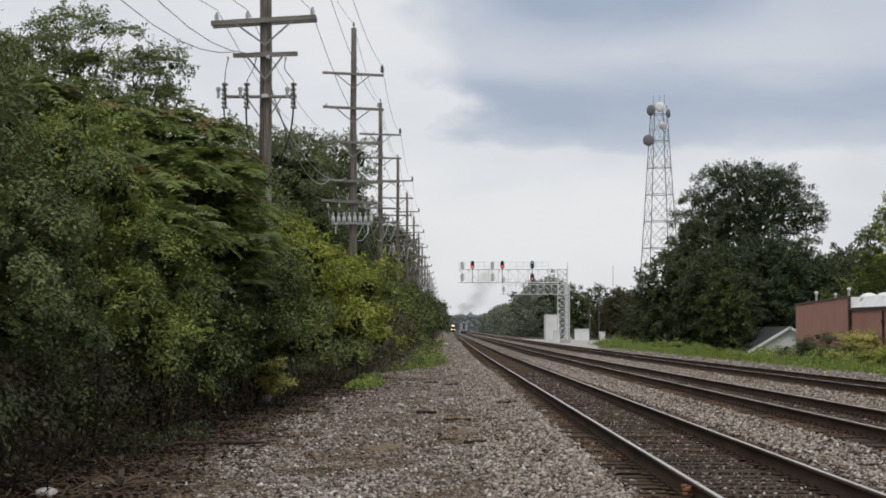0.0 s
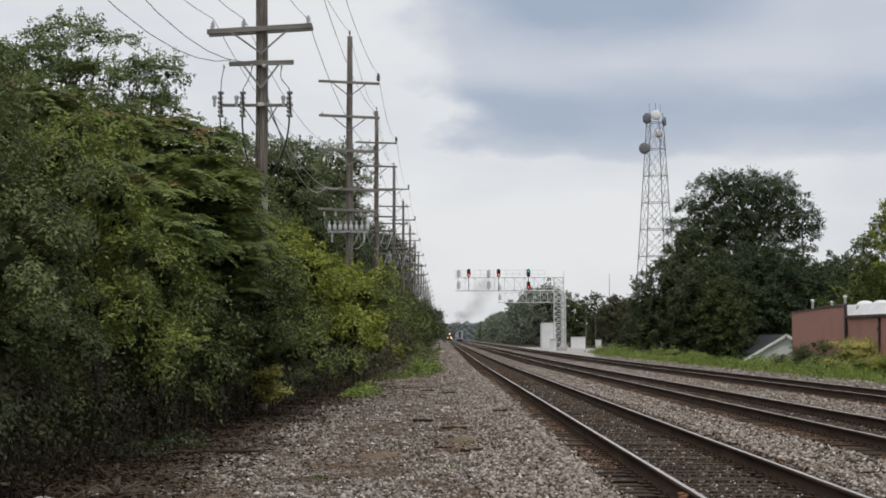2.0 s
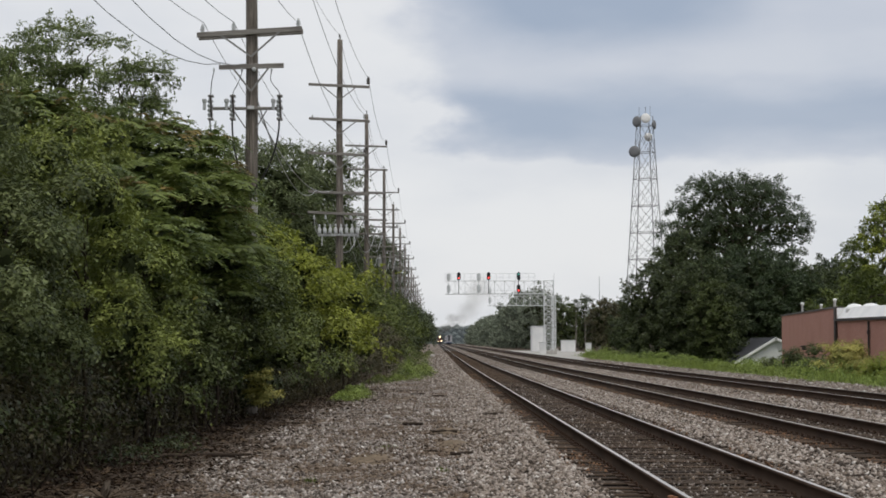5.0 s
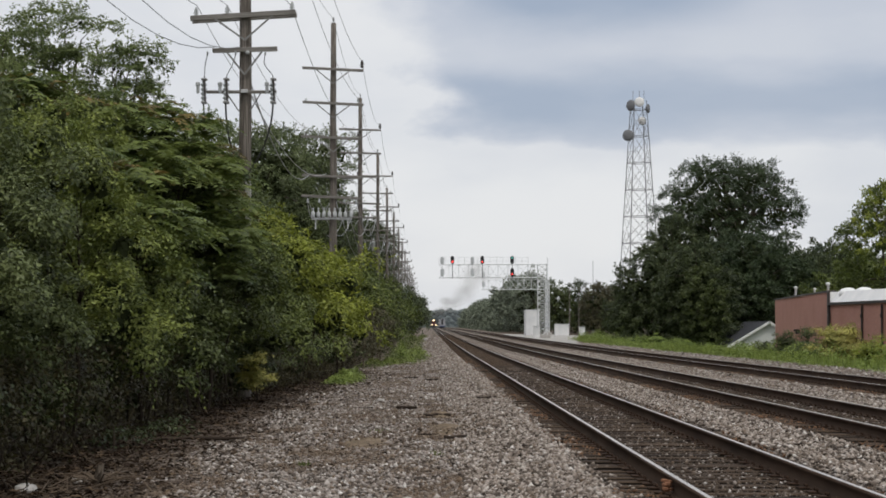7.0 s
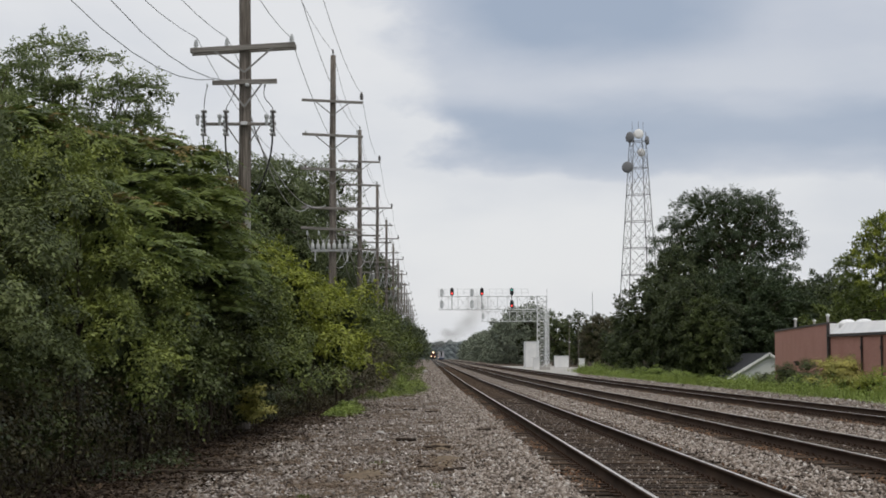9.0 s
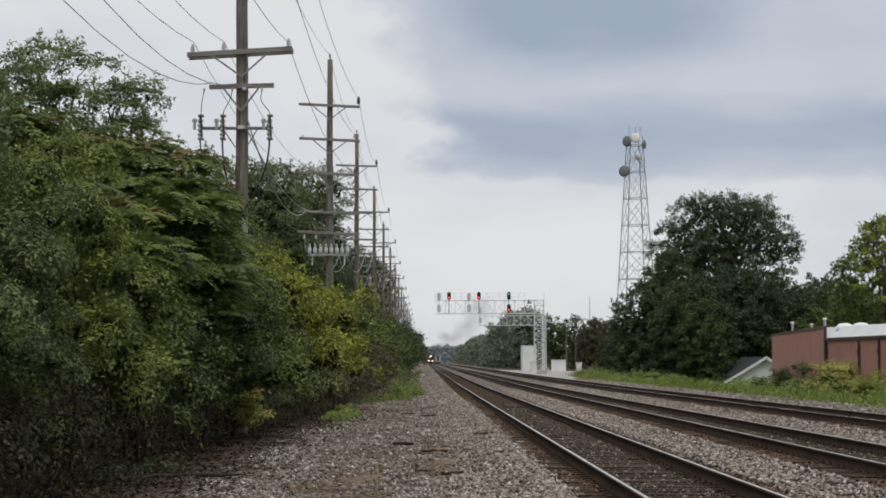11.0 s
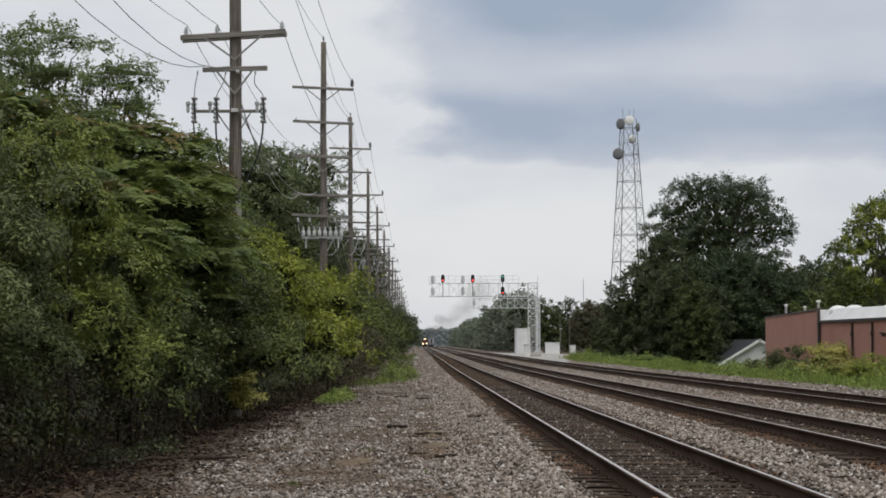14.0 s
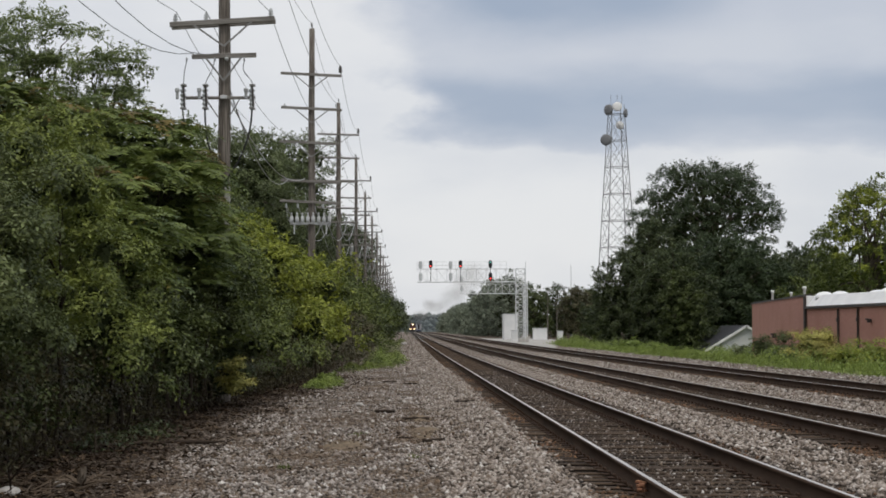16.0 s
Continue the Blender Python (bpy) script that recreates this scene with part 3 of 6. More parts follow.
def blades_np(xy, h, g, lean=0.35, w=0.02):
    """Grass and weed blades: narrow bent leaves standing on the ground."""
    n = len(xy)
    base = np.stack([xy[:, 0], xy[:, 1], ground_z(xy[:, 0], xy[:, 1]) - 0.02], 1)
    d = unit(n, g)
    d[:, 2] = 0
    hh = h * (0.5 + 0.8 * g.random(n))
    tip = base + d * (hh * lean * g.random(n))[:, None] + np.array([0, 0, 1.0]) * hh[:, None]
    mid = base * 0.5 + tip * 0.5 + np.array([0, 0, 1.0]) * (hh * 0.1)[:, None]
    s = unit(n, g)
    s[:, 2] = 0
    ww = w * (0.6 + 0.8 * g.random(n))[:, None]
    v = np.stack([base, mid + s * ww, tip, mid - s * ww], 1).reshape(-1, 3)
    i = np.arange(n)[:, None] * 4
    f = np.concatenate([i + np.array([[0, 1, 2]]), i + np.array([[0, 2, 3]])], 1).reshape(-1, 3)
    return v, f


def blob(x, y, z, rx, ry, rz):
    return ((x, y, z), (rx, ry, rz))


def boughs_np(blobs, reach, per, size, g, slim=0.5, droop=0.2, cap=400, sprigs=6, ragged=0.62):
    """Leafy boughs set apart from one another on the skin of a crown: each a tuft, denser on its upper side, with sprigs that stick out."""
    C, R, pick = crown_points(blobs, cap * 6, g)
    u = unit(len(C), g)
    u[:, 2] = np.where(u[:, 2] < -0.55, -u[:, 2], u[:, 2])
    p = C + u * R
    inside = np.zeros(len(p), bool)
    for k, (bc, br) in enumerate(blobs):
        inside |= (((p - np.array(bc)) / np.array(br)) ** 2).sum(1) < 0.8
    p, u = p[~inside], u[~inside]
    kept = np.zeros((0, 3))
    idx = []
    for i in range(len(p)):
        if len(idx) >= cap:
            break
        if not idx or ((kept - p[i]) ** 2).sum(1).min() > (reach * (1.0 + 0.8 * g.random())) ** 2:
            idx.append(i)
            kept = p[idx]
    p, u = p[idx], u[idx]
    m = len(p)
    r = reach * (0.55 + 0.6 * g.random(m))
    c = p + u * (reach * ragged * g.normal(size=m))[:, None]
    num = np.maximum(8, (per * (r / reach) ** 2 * 1.2).astype(int))
    k = np.repeat(np.arange(m), num)
    o = unit(len(k), g)
    ax = u[k] * 0.7 + np.array([0, 0, 0.75])
    ax /= np.linalg.norm(ax, axis=1)[:, None]
    low = (o * ax).sum(1)
    o = np.where((low < -0.25)[:, None], o - 2 * low[:, None] * ax, o)
    q = c[k] + o * (r[k] * (1.05 - 0.5 * g.random(len(k)) ** 1.5))[:, None] * np.array([1.0, 1.0, 0.8])
    nrm = o * 0.45 + ax * 0.3 + np.array([0, 0, 0.5]) + unit(len(k), g) * 0.55
    d = np.cross(nrm, unit(len(k), g)) + 0.3 * o
    d[:, 2] -= droop
    # sprigs: a short stem's leaves, standing out of the tuft
    ns = m * sprigs
    b = np.repeat(np.arange(m), sprigs)
    w = unit(ns, g) * 0.75 + u[b] * 0.7 + np.array([0, 0, 0.35])
    w /= np.linalg.norm(w, axis=1)[:, None]
    L = r[b] * (0.6 + 0.7 * g.random(ns))
    sq, sd, sn = [], [], []
    for j in range(7):
        t = (j + 1) / 7
        mid = c[b] + w * (r[b] * 0.75 + L * t)[:, None]
        mid[:, 2] -= 0.3 * L * t * t
        x = unit(ns, g) * 0.9 + w * 0.4
        x[:, 2] -= 0.2
        sq.append(mid + x * size * 0.5)
        sd.append(x)
        sn.append(unit(ns, g) * 0.6 + np.array([0, 0, 0.7]))
    q, d, nrm = np.concatenate([q] + sq), np.concatenate([d] + sd), np.concatenate([nrm] + sn)
    nrm /= np.linalg.norm(nrm, axis=1)[:, None] + 1e-9
    return leaves_np(q, d, size * (0.65 + 0.7 * g.random(len(q))), g, slim, 0.25, nrm), c


# ---- shrubs and trees along the near side of the line ----
def hedge_shrub(x, y, h, w, leaf, seed, size, label, per, reach):
    """A shrub that leans out over the path: set back at its foot, swelling above in separate lumps."""
    g = np.random.default_rng(seed + 900)
    w = w * (0.6 if y > 250 else 0.72 if y > 85 else 1.0)
    inner = [blob(-0.25 * w, 0, h * 0.5, w * 0.6, w * 0.8, h * 0.34), blob(-0.3 * w, 0, h * 0.2, w * 0.6, w * 0.9, h * 0.2), blob(-0.1 * w, 0, h * 0.74, w * 0.4, w * 0.5, h * 0.14)]
    blobs = [blob(-0.05 * w, 0.1 * w, h * 0.88, w * 0.42, w * 0.45, h * 0.11)]
    for k in range(13):
        a = 2.4 * k + 0.9 * g.random()
        z = h * (0.34 + 0.50 * (k + g.random()) / 13)
        ring = w * (0.55 if z < 0.34 * h else 0.95 if z < 0.62 * h else 0.66) * (0.85 + 0.3 * g.random())
        r = w * (0.30 + 0.22 * g.random())
        blobs.append(blob(0.12 * w + ring * math.cos(a), 1.2 * ring * math.sin(a), z, r, r * 1.1, min(r * 0.8, h * 0.16)))
    near = y < 75
    return plant("shrub", label, "shrub", (x, y, float(ground_z(x, y))), blobs, leaf, 0, per, reach, size, seed, h * 0.6, 0.06 if near else 0.05, 9 if near else 3, 0.55, 0.45, TWIG, "shrubs beside the line", 4 if near else 1, 0.2, None, 900 if near else 400, True, 400, inner)


NEAR_ROW = [
    # x, y, height, half width, leaf, leaf size, leaves per bough, reach of a bough
    (-6.0, 19.6, 4.5, 1.25, LEAF_GREY, 0.06, 400, 0.34),
    (-6.1, 23.4, 5.3, 1.3, LEAF_GREY, 0.06, 400, 0.36),
    (-5.35, 27.2, 5.1, 1.05, LEAF_WARM, 0.068, 330, 0.36),
    (-6.0, 31.6, 3.6, 1.2, LEAF_SHRUB, 0.075, 260, 0.40),
    (-5.5, 37.0, 3.4, 1.1, LEAF_MID, 0.085, 220, 0.40),
    (-9.0, 26.0, 6.0, 1.7, LEAF_SHRUB, 0.09, 200, 0.5),
    (-9.0, 33.5, 6.2, 1.7, LEAF_MID, 0.09, 200, 0.5),
    (-5.25, 42.8, 4.7, 1.05, LEAF_MID, 0.09, 200, 0.42),
    (-6.8, 47.0, 4.6, 1.2, LEAF_MID, 0.09, 190, 0.42),
    (-4.7, 46.6, 3.9, 1.0, LEAF_SHRUB, 0.09, 210, 0.42),
    (-4.9, 52.0, 4.3, 1.1, LEAF_SHRUB, 0.10, 190, 0.48),
    (-5.0, 58.5, 5.5, 1.25, LEAF_BRIGHT, 0.13, 150, 0.56),
    (-4.3, 64.5, 5.0, 1.2, LEAF_BRIGHT, 0.13, 150, 0.56),
    (-3.6, 71.0, 4.6, 1.05, LEAF_BRIGHT, 0.135, 150, 0.56),
    (-6.4, 77.0, 3.8, 1.4, LEAF_DARK, 0.12, 136, 0.49),
    (-6.2, 83.0, 3.9, 1.4, LEAF_DARK, 0.13, 128, 0.52),
    (-4.70, 94.0, 5.0, 2.0, LEAF_SHRUB, 0.14, 120, 0.57),
    (-4.50, 108.0, 5.3, 2.2, LEAF_SHRUB, 0.15, 120, 0.62),
    (-4.30, 124.0, 5.0, 2.3, LEAF_SHRUB, 0.17, 104, 0.66),
    (-4.30, 143.0, 5.0, 2.4, LEAF_DARK, 0.19, 96, 0.71),
    (-4.20, 166.0, 5.4, 2.6, LEAF_SHRUB, 0.21, 88, 0.76),
    (-4.20, 195.0, 5.6, 2.8, LEAF_DARK, 0.24, 80, 0.81),
    (-4.15, 230.0, 6.2, 3.0, LEAF_DARK, 0.27, 80, 0.90),
    (-4.10, 272.0, 6.8, 3.2, LEAF_DARK, 0.30, 80, 0.95),
    (-4.05, 320.0, 7.6, 3.4, LEAF_DARK, 0.34, 72, 1.04),
    (-4.00, 380.0, 8.4, 3.5, LEAF_DARK, 0.38, 72, 1.14),
    (-4.05, 450.0, 8.8, 3.6, LEAF_DARK, 0.42, 72, 1.23),
    (-4.20, 540.0, 9.4, 3.8, LEAF_HAZED, 0.48, 64, 1.33),
    (-4.50, 650.0, 10.0, 4.2, LEAF_HAZED, 0.55, 64, 1.42),
]
for i, (x, y, h, w, lf, sz, per, reach) in enumerate(NEAR_ROW):
    lab = {LEAF_GREY: "dense shrub with small grey-green leaves", LEAF_WARM: "rounded shrub with light yellow-green leaves", LEAF_BRIGHT: "full shrub with bright yellow-green leaves", LEAF_DARK: "dark green shrub in a dense hedge"}.get(lf, "leafy green shrub in a dense hedge")
    hedge_shrub(x, y, h, w, lf, 100 + i, sz, lab, per, reach)

# low dark growth that fills the foot of the hedge
for i in range(20):
    y = 18.5 + 2.5 * i
    x = -5.5 + 1.3 * float(smooth(35, 70, y)) + 0.12 * math.sin(i * 2.3)
    plant("low_shrub", "low dark shrub filling the foot of the hedge", "shrub", (x, y, float(ground_z(x, y))), [blob(0, 0, 0.7, 0.65, 1.2, 0.7), blob(-0.35, 0.5, 1.15, 0.6, 1.1, 0.55 + 0.15 * (i % 3))], LEAF_MID if i % 2 else LEAF_FOOT_SHADED, 40, 140, 0.36, 0.066, 330 + i, 0.9, 0.025, 4, 0.55, 0.5, TWIG, "low shrubs", 2, 0.15, None, 120)

plant("low_shrub", "low dark shrub round the foot of the utility pole", "shrub", (-4.55, 46.9, float(ground_z(-4.55, 46.9))), [blob(0, 0, 0.6, 0.6, 0.6, 0.6), blob(0.1, -0.1, 1.2, 0.5, 0.5, 0.5)], LEAF_MID, 34, 130, 0.3, 0.07, 356, 0.9, 0.025, 4, 0.55, 0.5, TWIG, "low shrubs", 2, 0.15, None, 120)
for i in range(24):
    y = 76 + 11.0 * i
    x = (-4.0 if y < 90 else -4.3) + 0.4 * math.sin(i * 1.9)
    s = 1.0 + 0.004 * (y - 76)
    plant("low_shrub", "low brownish shrub at the foot of the hedge", "shrub", (x, y, float(ground_z(x, y))), [blob(0, 0, 0.9 * s, 1.3 * s, 4.5, 0.95 * s), blob(0.2, 2.0, 1.9 * s, 1.2 * s, 4.0, 0.8 * s)], LEAF_BROWN if i % 3 == 1 or i == 0 else LEAF_DARK, 40, 100, 0.55 * s, 0.12 * s, 360 + i, 0.8, 0.025, 2, 0.5, 0.5, TWIG, "low shrubs", 1, 0.15, None, 150)

# dry brown brush at the end of the bright shrubs
for i, (x, y, h, w) in enumerate([(-3.0, 83.0, 2.7, 0.7), (-2.7, 91.0, 2.9, 0.8), (-2.4, 99.0, 2.5, 0.8)]):
    plant("dry_bush", "dry twiggy brown bush between green shrubs", "bush", (x, y, float(ground_z(x, y))), [blob(0, 0, h * 0.4, w, w * 1.6, h * 0.4), blob(0.1, 0.3, h * 0.72, w * 0.7, w * 1.1, h * 0.3)], LEAF_BROWN, 46, 60, 0.34, 0.085, 380 + i, h * 0.6, 0.04, 16, 0.3, 0.3, DRY_TWIG, "dry bushes", 3, 0.3, None, 40)

# feathery sumacs in front of the first pole
for i, (x, y, h, w) in enumerate([(-7.3, 33.5, 6.0, 1.3), (-6.2, 36.0, 6.2, 1.3), (-5.5, 39.5, 6.5, 1.25), (-5.15, 43.0, 6.0, 0.95), (-5.3, 33.5, 4.7, 0.9), (-4.75, 40.0, 4.9, 0.8), (-5.0, 46.3, 4.9, 0.7)]):
    bl = [blob(0, 0, h * 0.88, w * 0.7, w * 0.8, h * 0.10), blob(0.35 * w, -0.5, h * 0.72, w * 0.85, w * 0.9, h * 0.13), blob(-0.4 * w, 0.3, h * 0.76, w * 0.8, w * 0.8, h * 0.14), blob(0.25 * w, -0.3, h * 0.54, w * 0.85, w * 0.9, h * 0.14)]
    s = plant("sumac", "sumac with long feathery leaves, some turning red", "tree", (x, y, float(ground_z(x, y))), bl, LEAF_SUMAC, 8, 30, 0.3, 0.09, 200 + i, h * 0.75, 0.07, 12, 0.4, 0.6, TWIG, "sumacs", 3, 0.2, fronds(58, 0.74, 0.17, 11, 7), 200)
    v, f = fronds(7, 0.6, 0.15, 9, 3)([blob(0, 0, h * 0.9, w * 0.7, w * 0.7, h * 0.10)], np.random.default_rng(250 + i))
    arr_part("red_fronds", v, f, LEAF_RED, s, "fronds turning orange-red")

# taller feathery trees behind them
for i, (x, y, h, w) in enumerate([(-8.4, 43.0, 8.9, 1.7), (-6.95, 44.5, 8.4, 1.3), (-5.85, 47.5, 7.3, 1.1), (-11.4, 42.0, 9.4, 2.1), (-13.4, 46.0, 9.8, 2.3), (-9.0, 38.0, 7.6, 1.7), (-10.6, 35.0, 7.9, 1.9)]):
    g = np.random.default_rng(700 + i)
    bl = [blob(0, 0, h * 0.5, w * 0.7, w * 0.7, h * 0.16)]
    for k in range(15):
        a = 2.4 * k + 0.7 * g.random()
        z = h * (0.5 + 0.46 * (k + g.random()) / 15)
        ring = w * (1.0 - 0.75 * max(0.0, z / h - 0.6) / 0.4) * (0.55 + 0.5 * g.random())
        r = w * (0.16 + 0.14 * g.random())
        bl.append(blob(ring * math.cos(a), ring * math.sin(a), z, r * 1.4, r * 1.4, r * 0.6))
    plant("locust_tree", "tall feathery tree behind the shrubs", "tree", (x, y, float(ground_z(x, y))), bl, LEAF_LOCUST, 0, 150, 0.30, 0.085, 230 + i, h * 0.62, 0.10, 24, 0.4, 0.4, BARK, "tall trees behind the hedge", 1, 0.2, fronds(90, 0.34, 0.11, 6, 6), 20, True)

# tall trees behind the poles
for i, (x, y, h, w, lf) in enumerate([(-9.0, 74.0, 8.0, 2.6, LEAF_TALL), (-8.3, 92.0, 10.6, 3.0, LEAF_TALL), (-9.2, 118.0, 13.4, 2.7, LEAF_TALL), (-9.8, 114.0, 12.9, 3.2, LEAF_TALL), (-8.9, 138.0, 12.5, 2.8, LEAF_DARK), (-9.4, 175.0, 12.0, 3.2, LEAF_DARK), (-9.5, 215.0, 12.5, 3.3, LEAF_DARK), (-8.4, 150.0, 17.0, 2.7, LEAF_TALL), (-8.7, 196.0, 13.0, 2.8, LEAF_DARK), (-8.9, 245.0, 15.8, 3.0, LEAF_DARK), (-9.0, 300.0, 18.0, 3.1, LEAF_DARK), (-9.2, 370.0, 20.5, 3.4, LEAF_DARK), (-9.4, 450.0, 22.5, 3.6, LEAF_DARK), (-11.8, 62.0, 8.4, 2.8, LEAF_TALL), (-7.8, 58.0, 6.6, 1.9, LEAF_DARK)]):
    g = np.random.default_rng(720 + i)
    bl = [blob(0, 0, h * 0.82, w * 0.7, w * 0.75, h * 0.16), blob(0, 0, h * 0.5, w * 0.85, w * 0.85, h * 0.3), blob(0, 0, h * 0.22, w * 0.9, w, h * 0.2)]
    for k in range(14):
        a = 2.4 * k + 0.6 * g.random()
        z = h * (0.3 + 0.58 * (k + g.random()) / 14)
        ring = w * (0.8 if z < 0.7 * h else 0.5)
        r = w * (0.3 + 0.14 * g.random())
        bl.append(blob(ring * math.cos(a), ring * math.sin(a), z, r, r, r * 0.85))
    plant("tree", "tall green tree behind the utility poles", "tree", (x, y, float(ground_z(x, y))), bl, lf, 0, 110, 0.62, 0.17, 260 + i, h * 0.72, 0.2, 14, 0.5, 0.5, BARK, "tall trees behind the hedge", 1, 0.15, None, 1500, True)

# small yellow-green sprout at the foot of the hedge
plant("sapling", "yellow-green sapling at the foot of the hedge", "sapling", (-4.0, 44.6, float(ground_z(-4.0, 44.6))), [blob(0, 0, 0.5, 0.42, 0.4, 0.45), blob(0.06, 0, 1.0, 0.22, 0.22, 0.32), blob(-0.25, -0.1, 0.85, 0.18, 0.18, 0.3)], LEAF_YELLOW, 34, 44, 0.17, 0.085, 310, 1.0, 0.02, 8, 0.55, 0.3, TWIG)


# undergrowth: bare twigs and low leaves at the foot of the hedge
def undergrowth():
    g = np.random.default_rng(41)
    paths = []
    for _ in range(130):
        y = 18 + 90 * g.random() ** 1.6
        x = -4.55 + 1.2 * smooth(35, 70, y) - 1.3 * g.random() ** 1.5 + 0.25 * g.normal()
        L = 0.4 + 1.3 * g.random()
        z = float(ground_z(x, y))
        lean = g.normal(size=2) * 0.45
        t = np.linspace(0, 1, 4)[:, None]
        p = np.array([x, y, z]) + t * np.array([lean[0] * L, lean[1] * L, L * (0.5 + 0.5 * g.random())])
        p[1:] += g.normal(size=(3, 3)) * 0.05 * L
        paths.append((p, np.linspace(0.012 + 0.01 * g.random(), 0.004, 4)))
    v, f = tubes(paths, 3)
    tagged(new("undergrowth_twigs", mesh_of("undergrowth_twigs", v, f, [TWIG])), "bare brown twigs under the hedge", "twigs", kind="stuff")
    n = 26000
    y = 18 + 80 * g.random(n) ** 1.5
    x = -4.75 + 1.2 * smooth(35, 70, y) - 1.3 * g.random(n) + 0.18 * g.normal(size=n)
    z = ground_z(x, y) + 1.5 * g.random(n) ** 1.3
    v, f = leaves_np(np.stack([x, y, z], 1), unit(n, g), 0.07 * (0.6 + 0.8 * g.random(n)), g, 0.55)
    n = 24000
    y = 18 + 70 * g.random(n) ** 1.5
    x = -5.2 + 1.2 * smooth(35, 70, y) - 1.2 * g.random(n) + 0.2 * g.normal(size=n)
    nrm = unit(n, g) * 0.6 + np.array([0, 0, 0.8])
    v2, f2 = leaves_np(np.stack([x, y, ground_z(x, y) + 0.1 + 1.7 * g.random(n) ** 1.2], 1), np.cross(nrm, unit(n, g)), 0.06 * (0.6 + 0.8 * g.random(n)), g, 0.55, 0.25, nrm)
    tagged(new("undergrowth_leaves", mesh_of("undergrowth_leaves", v2, f2, LEAF_FOOT_SHADED)), "dark brownish leaves low under the hedge", "undergrowth", kind="stuff")
    k = 16000
    ly = 16 + 60 * g.random(k) ** 1.6
    lx = -5.4 + 1.1 * smooth(35, 70, ly) + np.abs(g.normal(size=k)) * 1.25
    nrm = unit(k, g) * 0.35 + np.array([0, 0, 1.0])
    lv, lf = leaves_np(np.stack([lx, ly, ground_z(lx, ly) + 0.03 + 0.03 * g.random(k)], 1), np.cross(nrm, unit(k, g)), 0.075 * (0.5 + g.random(k)), g, 0.6, 0.3, nrm)
    tagged(new("leaf_litter", mesh_of("leaf_litter", lv, lf, LITTER)), "dead brown leaves on dark soil under the hedge", "leaf litter", kind="stuff")
    tagged(new("undergrowth_leaves", mesh_of("undergrowth_leaves", v, f, LEAF_FOOT_SHADED)), "low dark leaves under the hedge", "undergrowth", kind="stuff")


undergrowth()


# ---- tracks ----
RAIL_X = 0.7525
TRACKS = (3.13, 7.32, 12.2)


def rail_mesh(y0=-20.0, y1=1400.0):
    prof = [(-0.07, 0.0), (0.07, 0.0), (0.07, 0.012), (0.012, 0.034), (0.009, 0.135), (0.035, 0.148), (0.036, 0.168), (0.024, 0.182), (-0.024, 0.182), (-0.036, 0.170), (-0.035, 0.148), (-0.009, 0.135), (-0.012, 0.034), (-0.07, 0.012)]
    ys = np.unique(np.concatenate([[y0], np.arange(0, 420, 6.0), np.arange(420, y1, 40.0), [y1]]))
    n = len(prof)
    v = np.array([[(px, y, pz + float(grade(y))) for px, pz in prof] for y in ys]).reshape(-1, 3)
    f, top = [], []
    for i in range(len(ys) - 1):
        for j in range(n):
            k = (j + 1) % n
            f.append((i * n + k, i * n + j, (i + 1) * n + j, (i + 1) * n + k))
            top.append(1 if j == 7 else 0)
    me = mesh_of("rail", v, f, [RAIL, RAILTOP])
    me.polygons.foreach_set("material_index", np.array(top, np.int32))
    return me


RAIL_ME = rail_mesh()
bm = bmesh.new()
box(bm, (0, 0, -0.085), (2.6, 0.215, 0.17), 0.012)
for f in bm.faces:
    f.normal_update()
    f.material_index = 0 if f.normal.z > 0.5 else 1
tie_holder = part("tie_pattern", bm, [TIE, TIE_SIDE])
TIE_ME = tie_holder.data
bpy.data.objects.remove(tie_holder)
bm = bmesh.new()
for sx in (-1, 1):
    box(bm, (sx * RAIL_X, 0, 0.008), (0.34, 0.18, 0.016), 0.004)
    for q in (-1, 1):
        for w in (-1, 1):
            box(bm, (sx * RAIL_X + q * 0.085, w * 0.055, 0.03), (0.022, 0.022, 0.04))
plate_holder = part("tie_plate_pattern", bm, RUST)
PLATE_ME = plate_holder.data
bpy.data.objects.remove(plate_holder)


